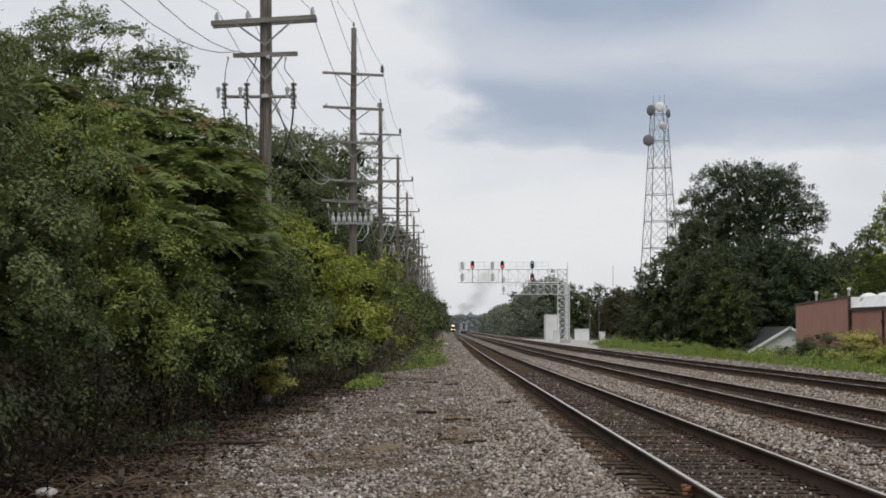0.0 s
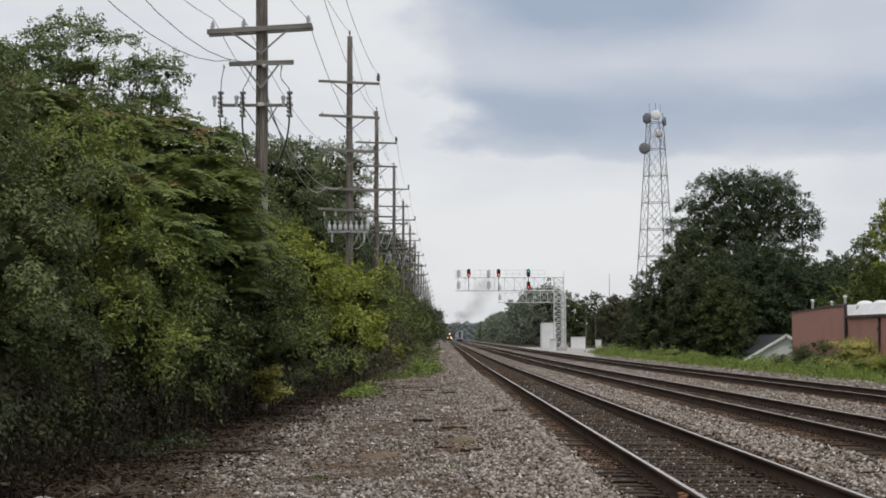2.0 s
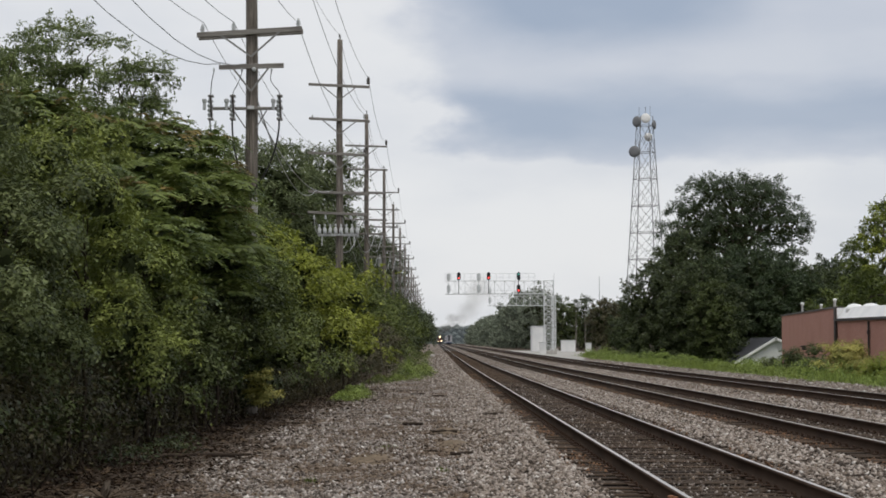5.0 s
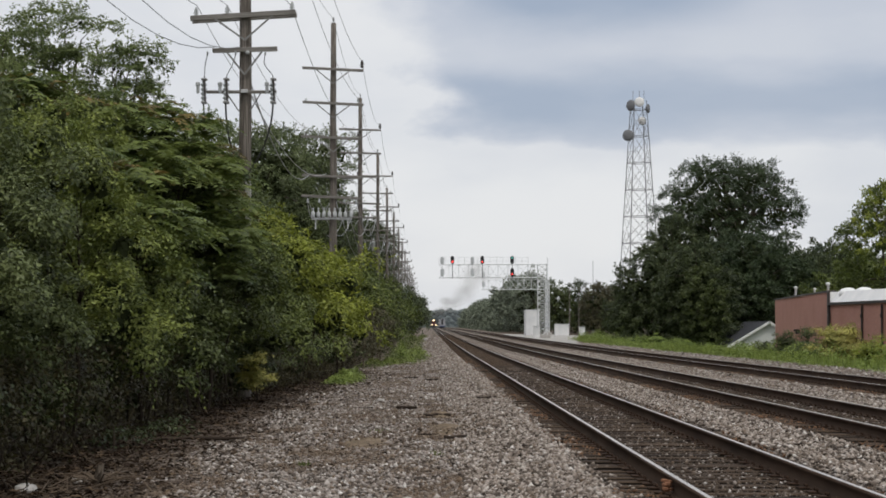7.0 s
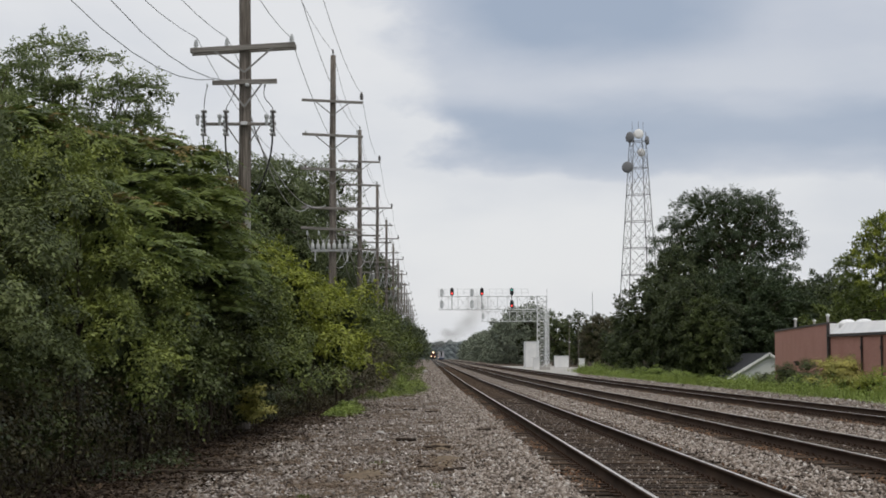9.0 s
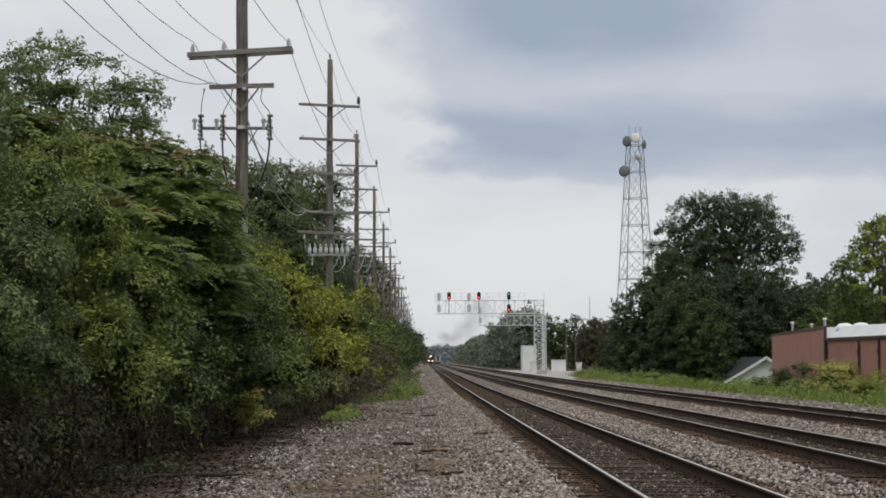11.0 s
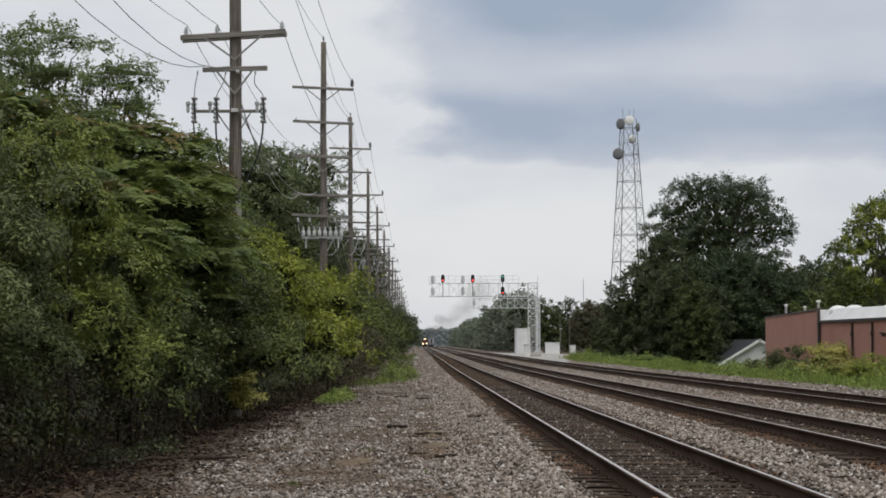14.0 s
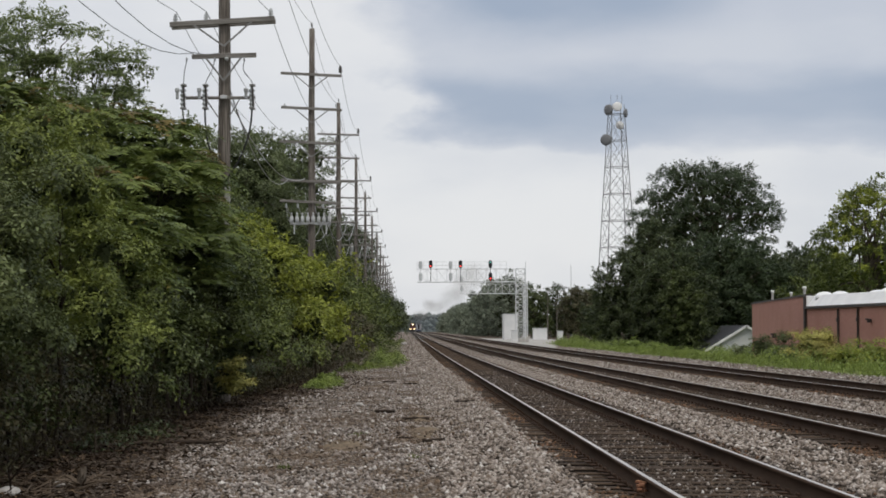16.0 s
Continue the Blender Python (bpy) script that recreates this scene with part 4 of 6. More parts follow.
def railway_track(cx, seed, label):
    g = np.random.default_rng(seed)
    t = thing("railway_track", label, "railway track", (cx, 0, 0), "parallel railway tracks")
    for s in (-1, 1):
        share("rail", RAIL_ME, t, pose(s * RAIL_X, 0, 0))
    ys = -4 + 0.52 * np.arange(0, 720)
    for y in ys[:170]:
        w = g.normal(size=3)
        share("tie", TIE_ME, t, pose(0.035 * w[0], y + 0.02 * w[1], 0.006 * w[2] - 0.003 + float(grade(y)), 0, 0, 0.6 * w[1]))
    pv = np.array([v.co[:] for v in PLATE_ME.vertices])
    vs, fs = [], []
    pf = [tuple(p.vertices) for p in PLATE_ME.polygons if len(p.vertices) == 4]
    o = 0
    for y in ys[20:130]:
        vs.append(pv + [0, y, float(grade(y)) + 0.002])
        fs += [tuple(q + o for q in p) for p in pf]
        o += len(pv)
    arr_part("tie_plate", np.concatenate(vs), fs, RUST, t, "rusty tie plates and spikes", "stuff")
    bv = np.array([(x, y, z) for x in (-1.3, 1.3) for y in (-0.112, 0.112) for z in (-0.15, 0.0)], float)
    bf = np.array([(0, 4, 6, 2), (1, 3, 7, 5), (0, 1, 5, 4), (2, 6, 7, 3), (0, 2, 3, 1), (4, 5, 7, 6)])
    far = ys[170:]
    v = np.concatenate([bv + [0.03 * g.normal(), y, float(grade(y)) - 0.006 * g.random()] for y in far])
    f = np.concatenate([bf + 8 * i for i in range(len(far))])
    arr_part("far_tie", v, f, TIE, t, "distant timber ties", "stuff")
    return t


railway_track(TRACKS[0], 1, "worn steel rails on dark timber ties")
railway_track(TRACKS[1], 2, "rusty brown steel rails on weathered timber ties")
railway_track(TRACKS[2], 3, "dark steel rails on timber ties beside the grass")


# ---- loose stone ----
OCT_V = np.array([(1, 0, 0), (-1, 0, 0), (0, 1, 0), (0, -1, 0), (0, 0, 1), (0, 0, -1)], float)
OCT_F = np.array([(0, 2, 4), (2, 1, 4), (1, 3, 4), (3, 0, 4), (2, 0, 5), (1, 2, 5), (3, 1, 5), (0, 3, 5)])


def stones(name, xy, size, mat, label, seed, sink=0.25, lift=0.0):
    g = np.random.default_rng(seed)
    n = len(xy)
    sz = size * (0.5 + 1.1 * g.random(n) ** 2)
    v = OCT_V[None] * (0.6 + 0.6 * g.random((n, 6, 1))) + 0.18 * g.normal(size=(n, 6, 3))
    a = g.random(n) * 6.283
    ca, sa = np.cos(a)[:, None], np.sin(a)[:, None]
    v = np.stack([v[..., 0] * ca - v[..., 1] * sa, v[..., 0] * sa + v[..., 1] * ca, v[..., 2] * 0.7], -1) * sz[:, None, None] * 0.5
    z = ground_z(xy[:, 0], xy[:, 1]) + lift + sz * (0.5 - sink) * 0.6
    v = v + np.stack([xy[:, 0], xy[:, 1], z], 1)[:, None]
    f = (OCT_F[None] + 6 * np.arange(n)[:, None, None]).reshape(-1, 3)
    return tagged(new(name, mesh_of(name, v.reshape(-1, 3), f, mat)), label, "gravel", kind="stuff")


def strip(n, x0, x1, y0, y1, g, near=1.6):
    """Random places in a stretch, denser close to its near end, inside the fan that a stander there sees."""
    y = y0 + (y1 - y0) * g.random(n) ** near
    x = x0 + (x1 - x0) * g.random(n)
    keep = (x > -0.3 * y - 0.5) & (x < 0.3 * y + 0.5)
    return np.stack([x[keep], y[keep]], 1)


g = np.random.default_rng(77)
stones("ballast_shoulder", strip(46000, 0.4, 1.72, 15, 95, g, 1.8), 0.057, STONE, "crushed brown-grey ballast stone on the shoulder", 1, 0.08)
stones("ballast_between_tracks", strip(44000, 4.50, 5.95, 15, 130, g, 1.5), 0.062, STONE, "crushed ballast stone between two tracks", 2, 0.1)
stones("ballast_far_side", strip(32000, 8.62, 10.9, 26, 150, g, 1.4), 0.07, STONE, "crushed ballast stone between two tracks", 3)
stones("ballast_edge", strip(13000, 13.5, 17.6, 50, 190, g, 1.3), 0.085, STONE_PALE, "pale crushed stone beside the grass", 4)
se = strip(9000, 0, 1, 15, 90, g, 1.7)
se[:, 0] = 1.66 + np.abs(0.13 * g.normal(size=len(se))) * (0.5 + 0.5 * np.sin(se[:, 1] * 2.3) ** 2)
stones("spilled_ballast", se, 0.06, STONE, "loose ballast spilled over the tie ends", 9, 0.2, np.clip(grade(se[:, 1]) - 0.012 - ground_z(se[:, 0], se[:, 1]), 0, 1))
stones("far_shoulder", strip(16000, -0.6, 1.75, 84, 300, g, 1.5), 0.10, STONE, "crushed ballast stone on the shoulder further along", 20)
xy = strip(110000, -4.7, 0.8, 15, 110, g, 2.0)
lump = wave(xy[:, 0], xy[:, 1] * 0.35, 1.9, 0.7) + 0.7 * wave(xy[:, 0], xy[:, 1] * 0.5, 4.1, 2.2) + 0.25 * g.normal(size=len(xy)) + 0.5 * smooth(-2.4, -3.8, xy[:, 0])
stones("path_gravel", xy[(lump < 0.2) & (xy[:, 0] > -3.3)], 0.05, STONE_PALE, "worn pale gravel of the trackside path", 5, 0.15)
dim = xy[:, 0] < -2.9 + 0.35 * wave(xy[:, 0], xy[:, 1] * 0.6, 2.2, 0.5)
stones("path_litter", xy[(lump >= 0.2) & ~dim], 0.042, STONE_BROWN, "brown gravel and leaf litter on the path", 6, 0.35)
stones("soil_crumbs", xy[(lump >= 0.2) & dim], 0.036, STONE_SOIL, "dark brown soil crumbs along the hedge", 40, 0.35)
big = strip(1500, -3.0, 0.8, 16, 70, g, 1.5)
stones("path_cobbles", big, 0.095, STONE_PALE, "larger loose stones on the path", 7, 0.4)
mx = np.concatenate([np.stack([mxc + 0.42 * g.normal(size=260), myc + 1.3 * g.normal(size=260)], 1) for mxc, myc in ((0.25, 38.0), (0.34, 33.0), (-0.95, 29.6))])
stones("mound_gravel", mx, 0.05, STONE_BROWN, "brown gravel scattered over the earth mounds", 8, 0.1, 0.03)
for k, cx in enumerate(TRACKS):
    stones("crib_ballast", strip(15000, cx - 0.66, cx + 0.66, 12, 150, g, 1.9), 0.046, STONE_DARK, "grimy dark ballast between the rails", 10 + k, 0.35, 0.012)
    stones("crib_chips", strip(2600, cx - 0.68, cx + 0.68, 14, 80, g, 1.6), 0.036, STONE_PALE, "pale stone chips scattered between the rails", 24 + k, 0.1, 0.02)
    # rust-stained patches outside both rails
    rs = np.concatenate([strip(5200, cx + sx * 1.12 - 0.26, cx + sx * 1.12 + 0.26, 14, 110, g, 1.7) for sx in (-1, 1)])
    rs = rs[wave(rs[:, 0] * 0.3 + 3 * k, rs[:, 1] * 0.6, 1.3, 0.9 + k) + 0.3 * g.normal(size=len(rs)) > (0.15 if k == 0 else -0.2)]
    stones("rusty_ballast", rs, 0.045, STONE_RUST, "rust-stained ballast beside the rails", 30 + k, 0.3, 0.125)
    stones("crib_ballast", strip(3000, cx + 0.86, cx + 1.35, 12, 90, g, 1.6), 0.05, STONE_DARK, "grimy dark ballast beside the rail", 14 + k, 0.2, 0.02)


# ---- utility poles and wires ----
def insulator(parent, c, dark=False, s=1.0):
    bm = bmesh.new()
    lathe(bm, c, [(0.02 * s, 0.0), (0.045 * s, 0.02 * s), (0.06 * s, 0.05 * s), (0.03 * s, 0.07 * s), (0.07 * s, 0.10 * s), (0.035 * s, 0.125 * s), (0.055 * s, 0.155 * s), (0.025 * s, 0.20 * s), (0.03 * s, 0.23 * s)], 10)
    return part("insulator", bm, DARKPORC if dark else PORC, parent, smooth=True)


def crossarm(parent, z, x0, x1, double=False, depth=0.09, brace=True, tall=0.115, tilt=0.0):
    bm = bmesh.new()
    for s in (-1, 1) if double else (-1,):
        box(bm, ((x0 + x1) / 2, s * 0.20, z + (x0 + x1) / 2 * math.tan(radians(tilt))), (x1 - x0, depth, tall), 0.008, Matrix.Rotation(-radians(tilt), 4, "Y"))
    if double:
        for x in (x0 + 0.12, x1 - 0.12):
            rod(bm, (x, -0.26, z + x * math.tan(radians(tilt))), (x, 0.26, z + x * math.tan(radians(tilt))), 0.012, seg=6)
    a = part("crossarm", bm, ARM, parent)
    if brace:
        for x in (x0 * 0.55, x1 * 0.55):
            bm = bmesh.new()
            zt = z - 0.05 + x * math.tan(radians(tilt))
            d = Vector((0, -0.19, z - 0.62)) - Vector((x, -0.25, zt))
            mid = (Vector((0, -0.19, z - 0.62)) + Vector((x, -0.25, zt))) / 2
            box(bm, mid, (0.012, 0.045, d.length), 0, d.to_track_quat("Z", "Y").to_matrix().to_4x4())
            part("brace", bm, GUARD, parent)
    return a


def pole_shaft(parent, h, r0, r1):
    bm = bmesh.new()
    seg, rings = 14, []
    for i in range(9):
        t = i / 8
        r = r0 + (r1 - r0) * t
        z = -0.2 + (h + 0.2) * t
        rings.append([bm.verts.new((r * math.cos(6.2832 * k / seg) + 0.012 * math.sin(z), r * math.sin(6.2832 * k / seg), z)) for k in range(seg)])
    for p, q in zip(rings, rings[1:]):
        for k in range(seg):
            bm.faces.new((p[k], p[(k + 1) % seg], q[(k + 1) % seg], q[k]))
    bm.faces.new(rings[-1])
    return part("shaft", bm, WOOD, parent, smooth=True)


def cutout(parent, x, z):
    """A fused cutout on its bracket: ribbed porcelain body, fuse tube, contacts and an arrester."""
    bm = bmesh.new()
    prof = [(0.03, 0)]
    for k in range(5):
        prof += [(0.075, 0.03 + 0.11 * k), (0.075, 0.05 + 0.11 * k), (0.04, 0.09 + 0.11 * k)]
    prof += [(0.05, 0.60), (0.02, 0.62)]
    lathe(bm, (x, -0.32, z - 0.32), prof, 10)
    c = part("cutout", bm, PORC, parent, "porcelain fuse cutout")
    bm = bmesh.new()
    rod(bm, (x + 0.05, -0.42, z - 0.30), (x + 0.02, -0.47, z + 0.28), 0.024, seg=8)
    part("fuse_tube", bm, DARKPORC, c, "dark fuse tube")
    for q in (-0.3, 0.28):
        bm = bmesh.new()
        box(bm, (x + 0.02, -0.38, z + q), (0.14, 0.16, 0.06), 0.012)
        part("contact", bm, GUARD, c)
    bm = bmesh.new()
    lathe(bm, (x - 0.15, -0.30, z - 0.06), [(0.02, 0), (0.04, 0.02), (0.04, 0.18), (0.06, 0.20), (0.06, 0.27), (0.02, 0.29)], 10)
    part("arrester", bm, CAN, c)
    return c


def lead(parent, pts, r=0.011, mat=None, name="lead_wire"):
    p = np.array(pts, float)
    t = np.linspace(0, 1, len(p))
    tt = np.linspace(0, 1, 4 * len(p))
    q = np.stack([np.interp(tt, t, p[:, k]) for k in range(3)], 1)
    for _ in range(6):
        q[1:-1] = (q[:-2] + q[1:-1] * 2 + q[2:]) / 4
    v, f = tube_np(q, r, 5)
    return arr_part(name, v, f, mat or CABLE, parent)


# y, x, lift of all arms against the second pole
POLES = [(8.0, -4.6, -0.2), (48.0, -4.60, 0.0), (83.6, -4.16, 0.0), (122.0, -4.35, 1.35), (166.0, -4.40, 1.9), (205.0, -4.45, 1.7), (245.0, -4.45, 1.6), (285.0, -4.45, 1.5), (325.0, -4.5, 1.5), (365.0, -4.5, 1.5), (405.0, -4.5, 1.5), (447.0, -4.5, 1.5), (492.0, -4.5, 1.6), (540.0, -4.5, 1.6), (590.0, -4.5, 1.6)]
ARMS = (12.95, 11.45, 9.95, 8.25, 7.35)
HALF = 1.33


def first_pole(x, y):
    t = thing("utility_pole", "weathered wooden utility pole with crossarms and fuse cutouts", "utility pole", (x, y, 0), "utility poles")
    pole_shaft(t, 14.2, 0.175, 0.135)
    crossarm(t, 12.9, -HALF, HALF)
    crossarm(t, 9.47, -1.36, 1.28, True, 0.085, True, 0.13, 3.4)
    for px in (-1.24, -0.46, 1.17):
        insulator(t, (px, 0.0, 9.53 + px * 0.059), False, 1.05)
    crossarm(t, 8.60, -0.80, 0.82, tilt=1.6)
    crossarm(t, 7.54, -1.02, 0.80, False, 0.075, False, 0.075)
    for sx in (-0.45, 0.42):
        bm = bmesh.new()
        rod(bm, (sx, -0.25, 7.52), (0.13 * (1 if sx > 0 else -1), -0.19, 7.05), 0.016, seg=6)
        part("brace", bm, GUARD, t)
    for px in (-1.0, -0.45, 0.72):
        cutout(t, px, 7.55)
    for px, q in ((-1.0, -0.92), (-0.45, -0.22), (0.72, 0.52)):
        lead(t, [(px, -0.33, 7.78), (px + 0.02, -0.36, 7.95), (q - 0.05, -0.36, 8.2), (q + 0.02, -0.3, 8.52)])
        insulator(t, (q, -0.28, 8.45), False, 0.45)
        if px > -0.9:
            lead(t, [(px + 0.01, -0.44, 7.28), (px + 0.01, -0.43, 7.0), (px * 0.88, -0.4, 6.45), (px * 0.5, -0.32, 5.85), (0.07, -0.22, 5.5), (0.09, -0.2, 5.25)], 0.024)
        else:
            lead(t, [(px, -0.44, 7.28), (px + 0.02, -0.43, 6.95), (px + 0.12, -0.4, 6.5), (px * 0.6, -0.33, 5.8), (-0.1, -0.22, 5.3)], 0.018)
    bm = bmesh.new()
    box(bm, (0.10, -0.17, 4.15), (0.14, 0.10, 2.3), 0.01)
    part("cable_guard", bm, PALE_GUARD, t, "pale grey cable guard")
    bm = bmesh.new()
    box(bm, (0.0, -0.2, 7.56), (0.17, 0.1, 0.09), 0.01)
    part("bracket", bm, GALV, t)
    bm = bmesh.new()
    lathe(bm, (0.08, -0.19, 8.52), [(0.05, 0), (0.05, 0.1), (0.03, 0.12)], 10, Matrix.Rotation(radians(90), 4, "X"))
    part("eye_bolt", bm, CAN, t)
    return t


def line_pole(x, y, lift, seed, full=True):
    g = random.Random(seed)
    tilt = {2: -2.8, 3: -1.8}.get(seed, -1.0 + 1.2 * g.random())
    t = thing("utility_pole", "tall weathered wooden utility pole with stacked crossarms", "utility pole", (x, y, 0), "utility poles")
    pole_shaft(t, 15.0 + lift, 0.20, 0.115)
    bm = bmesh.new()
    rod(bm, (0, 0, 15.0 + lift), (0, 0, 15.12 + lift), 0.03, seg=6)
    part("top_pin", bm, GALV, t)
    insulator(t, (0, 0, 15.08 + lift), True, 0.8)
    for k, z in enumerate(ARMS):
        dx = (-0.02, 0.0, -0.08, -0.02, -0.05)[k]
        crossarm(t, z + lift, -HALF + dx, HALF + dx, False, 0.09, k < 3, tilt=tilt)
        if k == 0:
            insulator(t, (HALF - 0.07, -0.2, z + lift + 0.05), True, 1.5)
        elif k < 4:
            for px in (-HALF + 0.15, HALF - 0.25):
                insulator(t, (px, -0.2, z + lift + 0.05), k > 1, 0.8)
        else:
            for px in (-1.1, -0.6, 0.5, 1.0):
                insulator(t, (px, -0.2, z + lift - 0.26), False, 0.9)
            for p0, p1 in ((-1.1, -0.15), (0.15, 1.0)):
                drop = 0.35 + 0.35 * g.random()
                lead(t, [(p0, -0.22, z + lift - 0.2), (p0 + 0.1, -0.3, z + lift - 0.3 - drop), ((p0 + p1) / 2 + 0.1, -0.32, z + lift - 0.35 - drop), (p1, -0.25, z + lift - 0.25)], 0.015, PALE_CABLE, "jumper_cable")
    return t


def can_transformer(parent, c, r=0.25, h=0.8):
    bm = bmesh.new()
    lathe(bm, c, [(r * 0.9, 0), (r, 0.04), (r, h * 0.85), (r * 1.06, h * 0.86), (r * 1.06, h * 0.9), (r * 0.7, h), (r * 0.1, h * 1.03)], 16)
    o = part("transformer_tank", bm, CAN, parent, "grey pole transformer", smooth=True)
    insulator(o, (c[0], c[1], c[2] + h), False, 1.2)
    return o


poles = [first_pole(POLES[1][1], POLES[1][0])]
for i, (y, x, lift) in enumerate(POLES):
    if i == 1:
        continue
    p = line_pole(x, y, lift, i)
    if i == 2:
        # switch bank on a steel rack
        bm = bmesh.new()
        for yy in (-0.25, 0.28):
            box(bm, (-0.06, yy, 6.42), (1.75, 0.06, 0.08), 0.006)
        for xx in (-0.75, 0.65):
            box(bm, (xx, -0.25, 6.2), (0.05, 0.05, 0.5))
        rack = part("equipment_rack", bm, GALV, p)
        for k in range(8):
            xx = -0.86 + 0.235 * k
            bm = bmesh.new()
            lathe(bm, (xx, -0.27, 6.47), [(0.07, 0), (0.08, 0.03), (0.08, 0.22), (0.04, 0.25), (0.03, 0.33), (0.05, 0.36), (0.02, 0.42)], 10)
            part("switch_tank", bm, CAN, rack, smooth=True)
    if i == 4:
        can_transformer(p, (-0.36, -0.15, 8.4), 0.15, 0.8)


def wire(name, pts, sag, r=0.009, label="thin grey overhead wire", mat=WIRE):
    """A wire hung from point to point."""
    path = []
    for a, b in zip(pts, pts[1:]):
        a, b = np.array(a, float), np.array(b, float)
        L = np.linalg.norm(b - a)
        for k in range(12):
            t = k / 12
            p = a + (b - a) * t
            p[2] -= 4 * sag * (L / 38) ** 2 * t * (1 - t)
            path.append(p)
    path.append(np.array(pts[-1], float))
    d = np.array(path)
    # a far wire is spun no thicker than a near one
    v, f = tube_np(d, r, 4)
    return tagged(new(name, mesh_of(name, v, f, mat)), label, "overhead wire", "overhead wires")


def arm_point(i, k, dx, up=0.2):
    y, x, lift = POLES[i]
    z = ARMS[k] + lift + up
    if i == 1 and k == 2:
        z = 9.75
    if i == 1 and k == 3:
        z = 8.66
    return (x + dx, y - (0.0 if i == 1 and k == 2 else 0.1), z)


last = len(POLES)
wire("top_wire", [(POLES[i][1], POLES[i][0], 15.2 + POLES[i][2] - (1.0 if i == 1 else 0)) for i in range(last)], 0.7)
wire("arm_wire", [arm_point(i, 0, HALF - 0.07, 0.35) for i in range(last)], 0.8)
wire("arm_wire", [arm_point(i, 1, HALF - 0.2, 0.2) for i in range(last)], 0.8)
for dx in (-1.22, -0.45, 1.15):
    wire("arm_wire", [arm_point(i, 2, dx, 0.2) for i in range(last)], 1.0)
for dx, sag in ((-0.75, 1.5), (-0.1, 1.55)):
    wire("arm_wire", [(POLES[0][1] + dx, POLES[0][0], 8.66), (POLES[1][1] + dx, POLES[1][0] - 0.25, 8.66)], sag)
for dx in (-1.1, -0.6, 0.5, 1.0):
    wire("arm_wire", [arm_point(i, 4, dx, -0.1) for i in range(2, last)], 1.3, 0.02, "pale grey overhead cable sagging between poles", PALE_CABLE)
wire("cable", [(POLES[1][1] + 0.1, POLES[1][0], 7.9), (POLES[2][1] - 1.0, POLES[2][0], 8.4)], 1.25, 0.018, "pale grey overhead cable sagging between poles", PALE_CABLE)
wire("cable", [(POLES[1][1] - 0.1, POLES[1][0], 8.0), (POLES[2][1] - 0.3, POLES[2][0], 8.4)], 1.05, 0.018, "pale grey overhead cable sagging between poles", PALE_CABLE)


# ---- lattice structures ----
def lattice(bm, a, b, w, h, bays, r, side=(0, 1, 0), up=(0, 0, 1), thin=0.5):
    """A box truss from a to b with four chords and zigzag bracing."""
    a, b, sd, uu = Vector(a), Vector(b), Vector(side), Vector(up)
    def corner(t, i, j):
        return a + (b - a) * t + sd * (w * (i - 0.5)) + uu * (h * (j - 0.5))
    for i in (0, 1):
        for j in (0, 1):
            rod(bm, corner(0, i, j), corner(1, i, j), r, seg=5)
    for k in range(bays):
        t0, t1 = k / bays, (k + 1) / bays
        for i in (0, 1):
            rod(bm, corner(t0, i, 0), corner(t1, i, 1), r * thin, seg=4)
            rod(bm, corner(t0, i, 1), corner(t1, i, 0), r * thin, seg=4)
            rod(bm, corner(t1, i, 0), corner(t1, i, 1), r * 0.6, seg=4)
            rod(bm, corner(t0, k % 2, i), corner(t1, (k + 1) % 2, i), r * 0.6, seg=4)
            rod(bm, corner(t1, 0, i), corner(t1, 1, i), r * 0.6, seg=4)
    return bm


def signal_head(parent, x, y, z, lit=None, faces_us=True):
    s = -1 if faces_us else 1
    bm = bmesh.new()
    turn = Matrix.Rotation(radians(90), 4, "X")
    lathe_pts = []
    for k in range(24):
        a = 2 * math.pi * k / 24
        lathe_pts.append((0.27 * math.cos(a), 0.30 * math.sin(a) + (0.28 if math.sin(a) > 0 else -0.28)))
    f0 = [bm.verts.new((x + px, y, z + pz)) for px, pz in lathe_pts]
    f1 = [bm.verts.new((x + px, y + 0.03, z + pz)) for px, pz in lathe_pts]
    bm.faces.new(f0)
    bm.faces.new(f1[::-1])
    for k in range(24):
        bm.faces.new((f0[k], f1[k], f1[(k + 1) % 24], f0[(k + 1) % 24]))
    bmesh.ops.recalc_face_normals(bm, faces=bm.faces)
    head = part("signal_head", bm, HEADBLACK if faces_us else HEADGREY, parent, "black oval signal head" if faces_us else "grey back of an oval signal head")
    bm = bmesh.new()
    box(bm, (x, y - s * 0.13, z), (0.28, 0.22, 0.9), 0.03)
    part("housing", bm, HEADGREY if not faces_us else HEADBLACK, head)
    if faces_us:
        for q, name in ((0.27, "green"), (-0.27, "red")):
            bm = bmesh.new()
            rod(bm, (x, y - 0.02, z + q), (x, y - 0.05, z + q), 0.11, seg=14)
            mt = {"red": RED_LAMP, "green": GREEN_LAMP}[name] if lit == name else DARK_LENS
            part("lens", bm, mt, head, "glowing %s lens" % name if lit == name else "unlit lens")
            bm = bmesh.new()
            n = 12
            for k in range(n):
                a0, a1 = math.pi * k / n, math.pi * (k + 1) / n
                p = [Vector((x + 0.14 * math.cos(a), y + dy, z + q + 0.14 * math.sin(a))) for a in (a0, a1) for dy in (-0.02, -0.25)]
                bm.faces.new([bm.verts.new(v) for v in (p[0], p[1], p[3], p[2])])
            bmesh.ops.solidify(bm, geom=bm.faces[:], thickness=0.01)
            part("hood", bm, HEADBLACK, head)
    return head


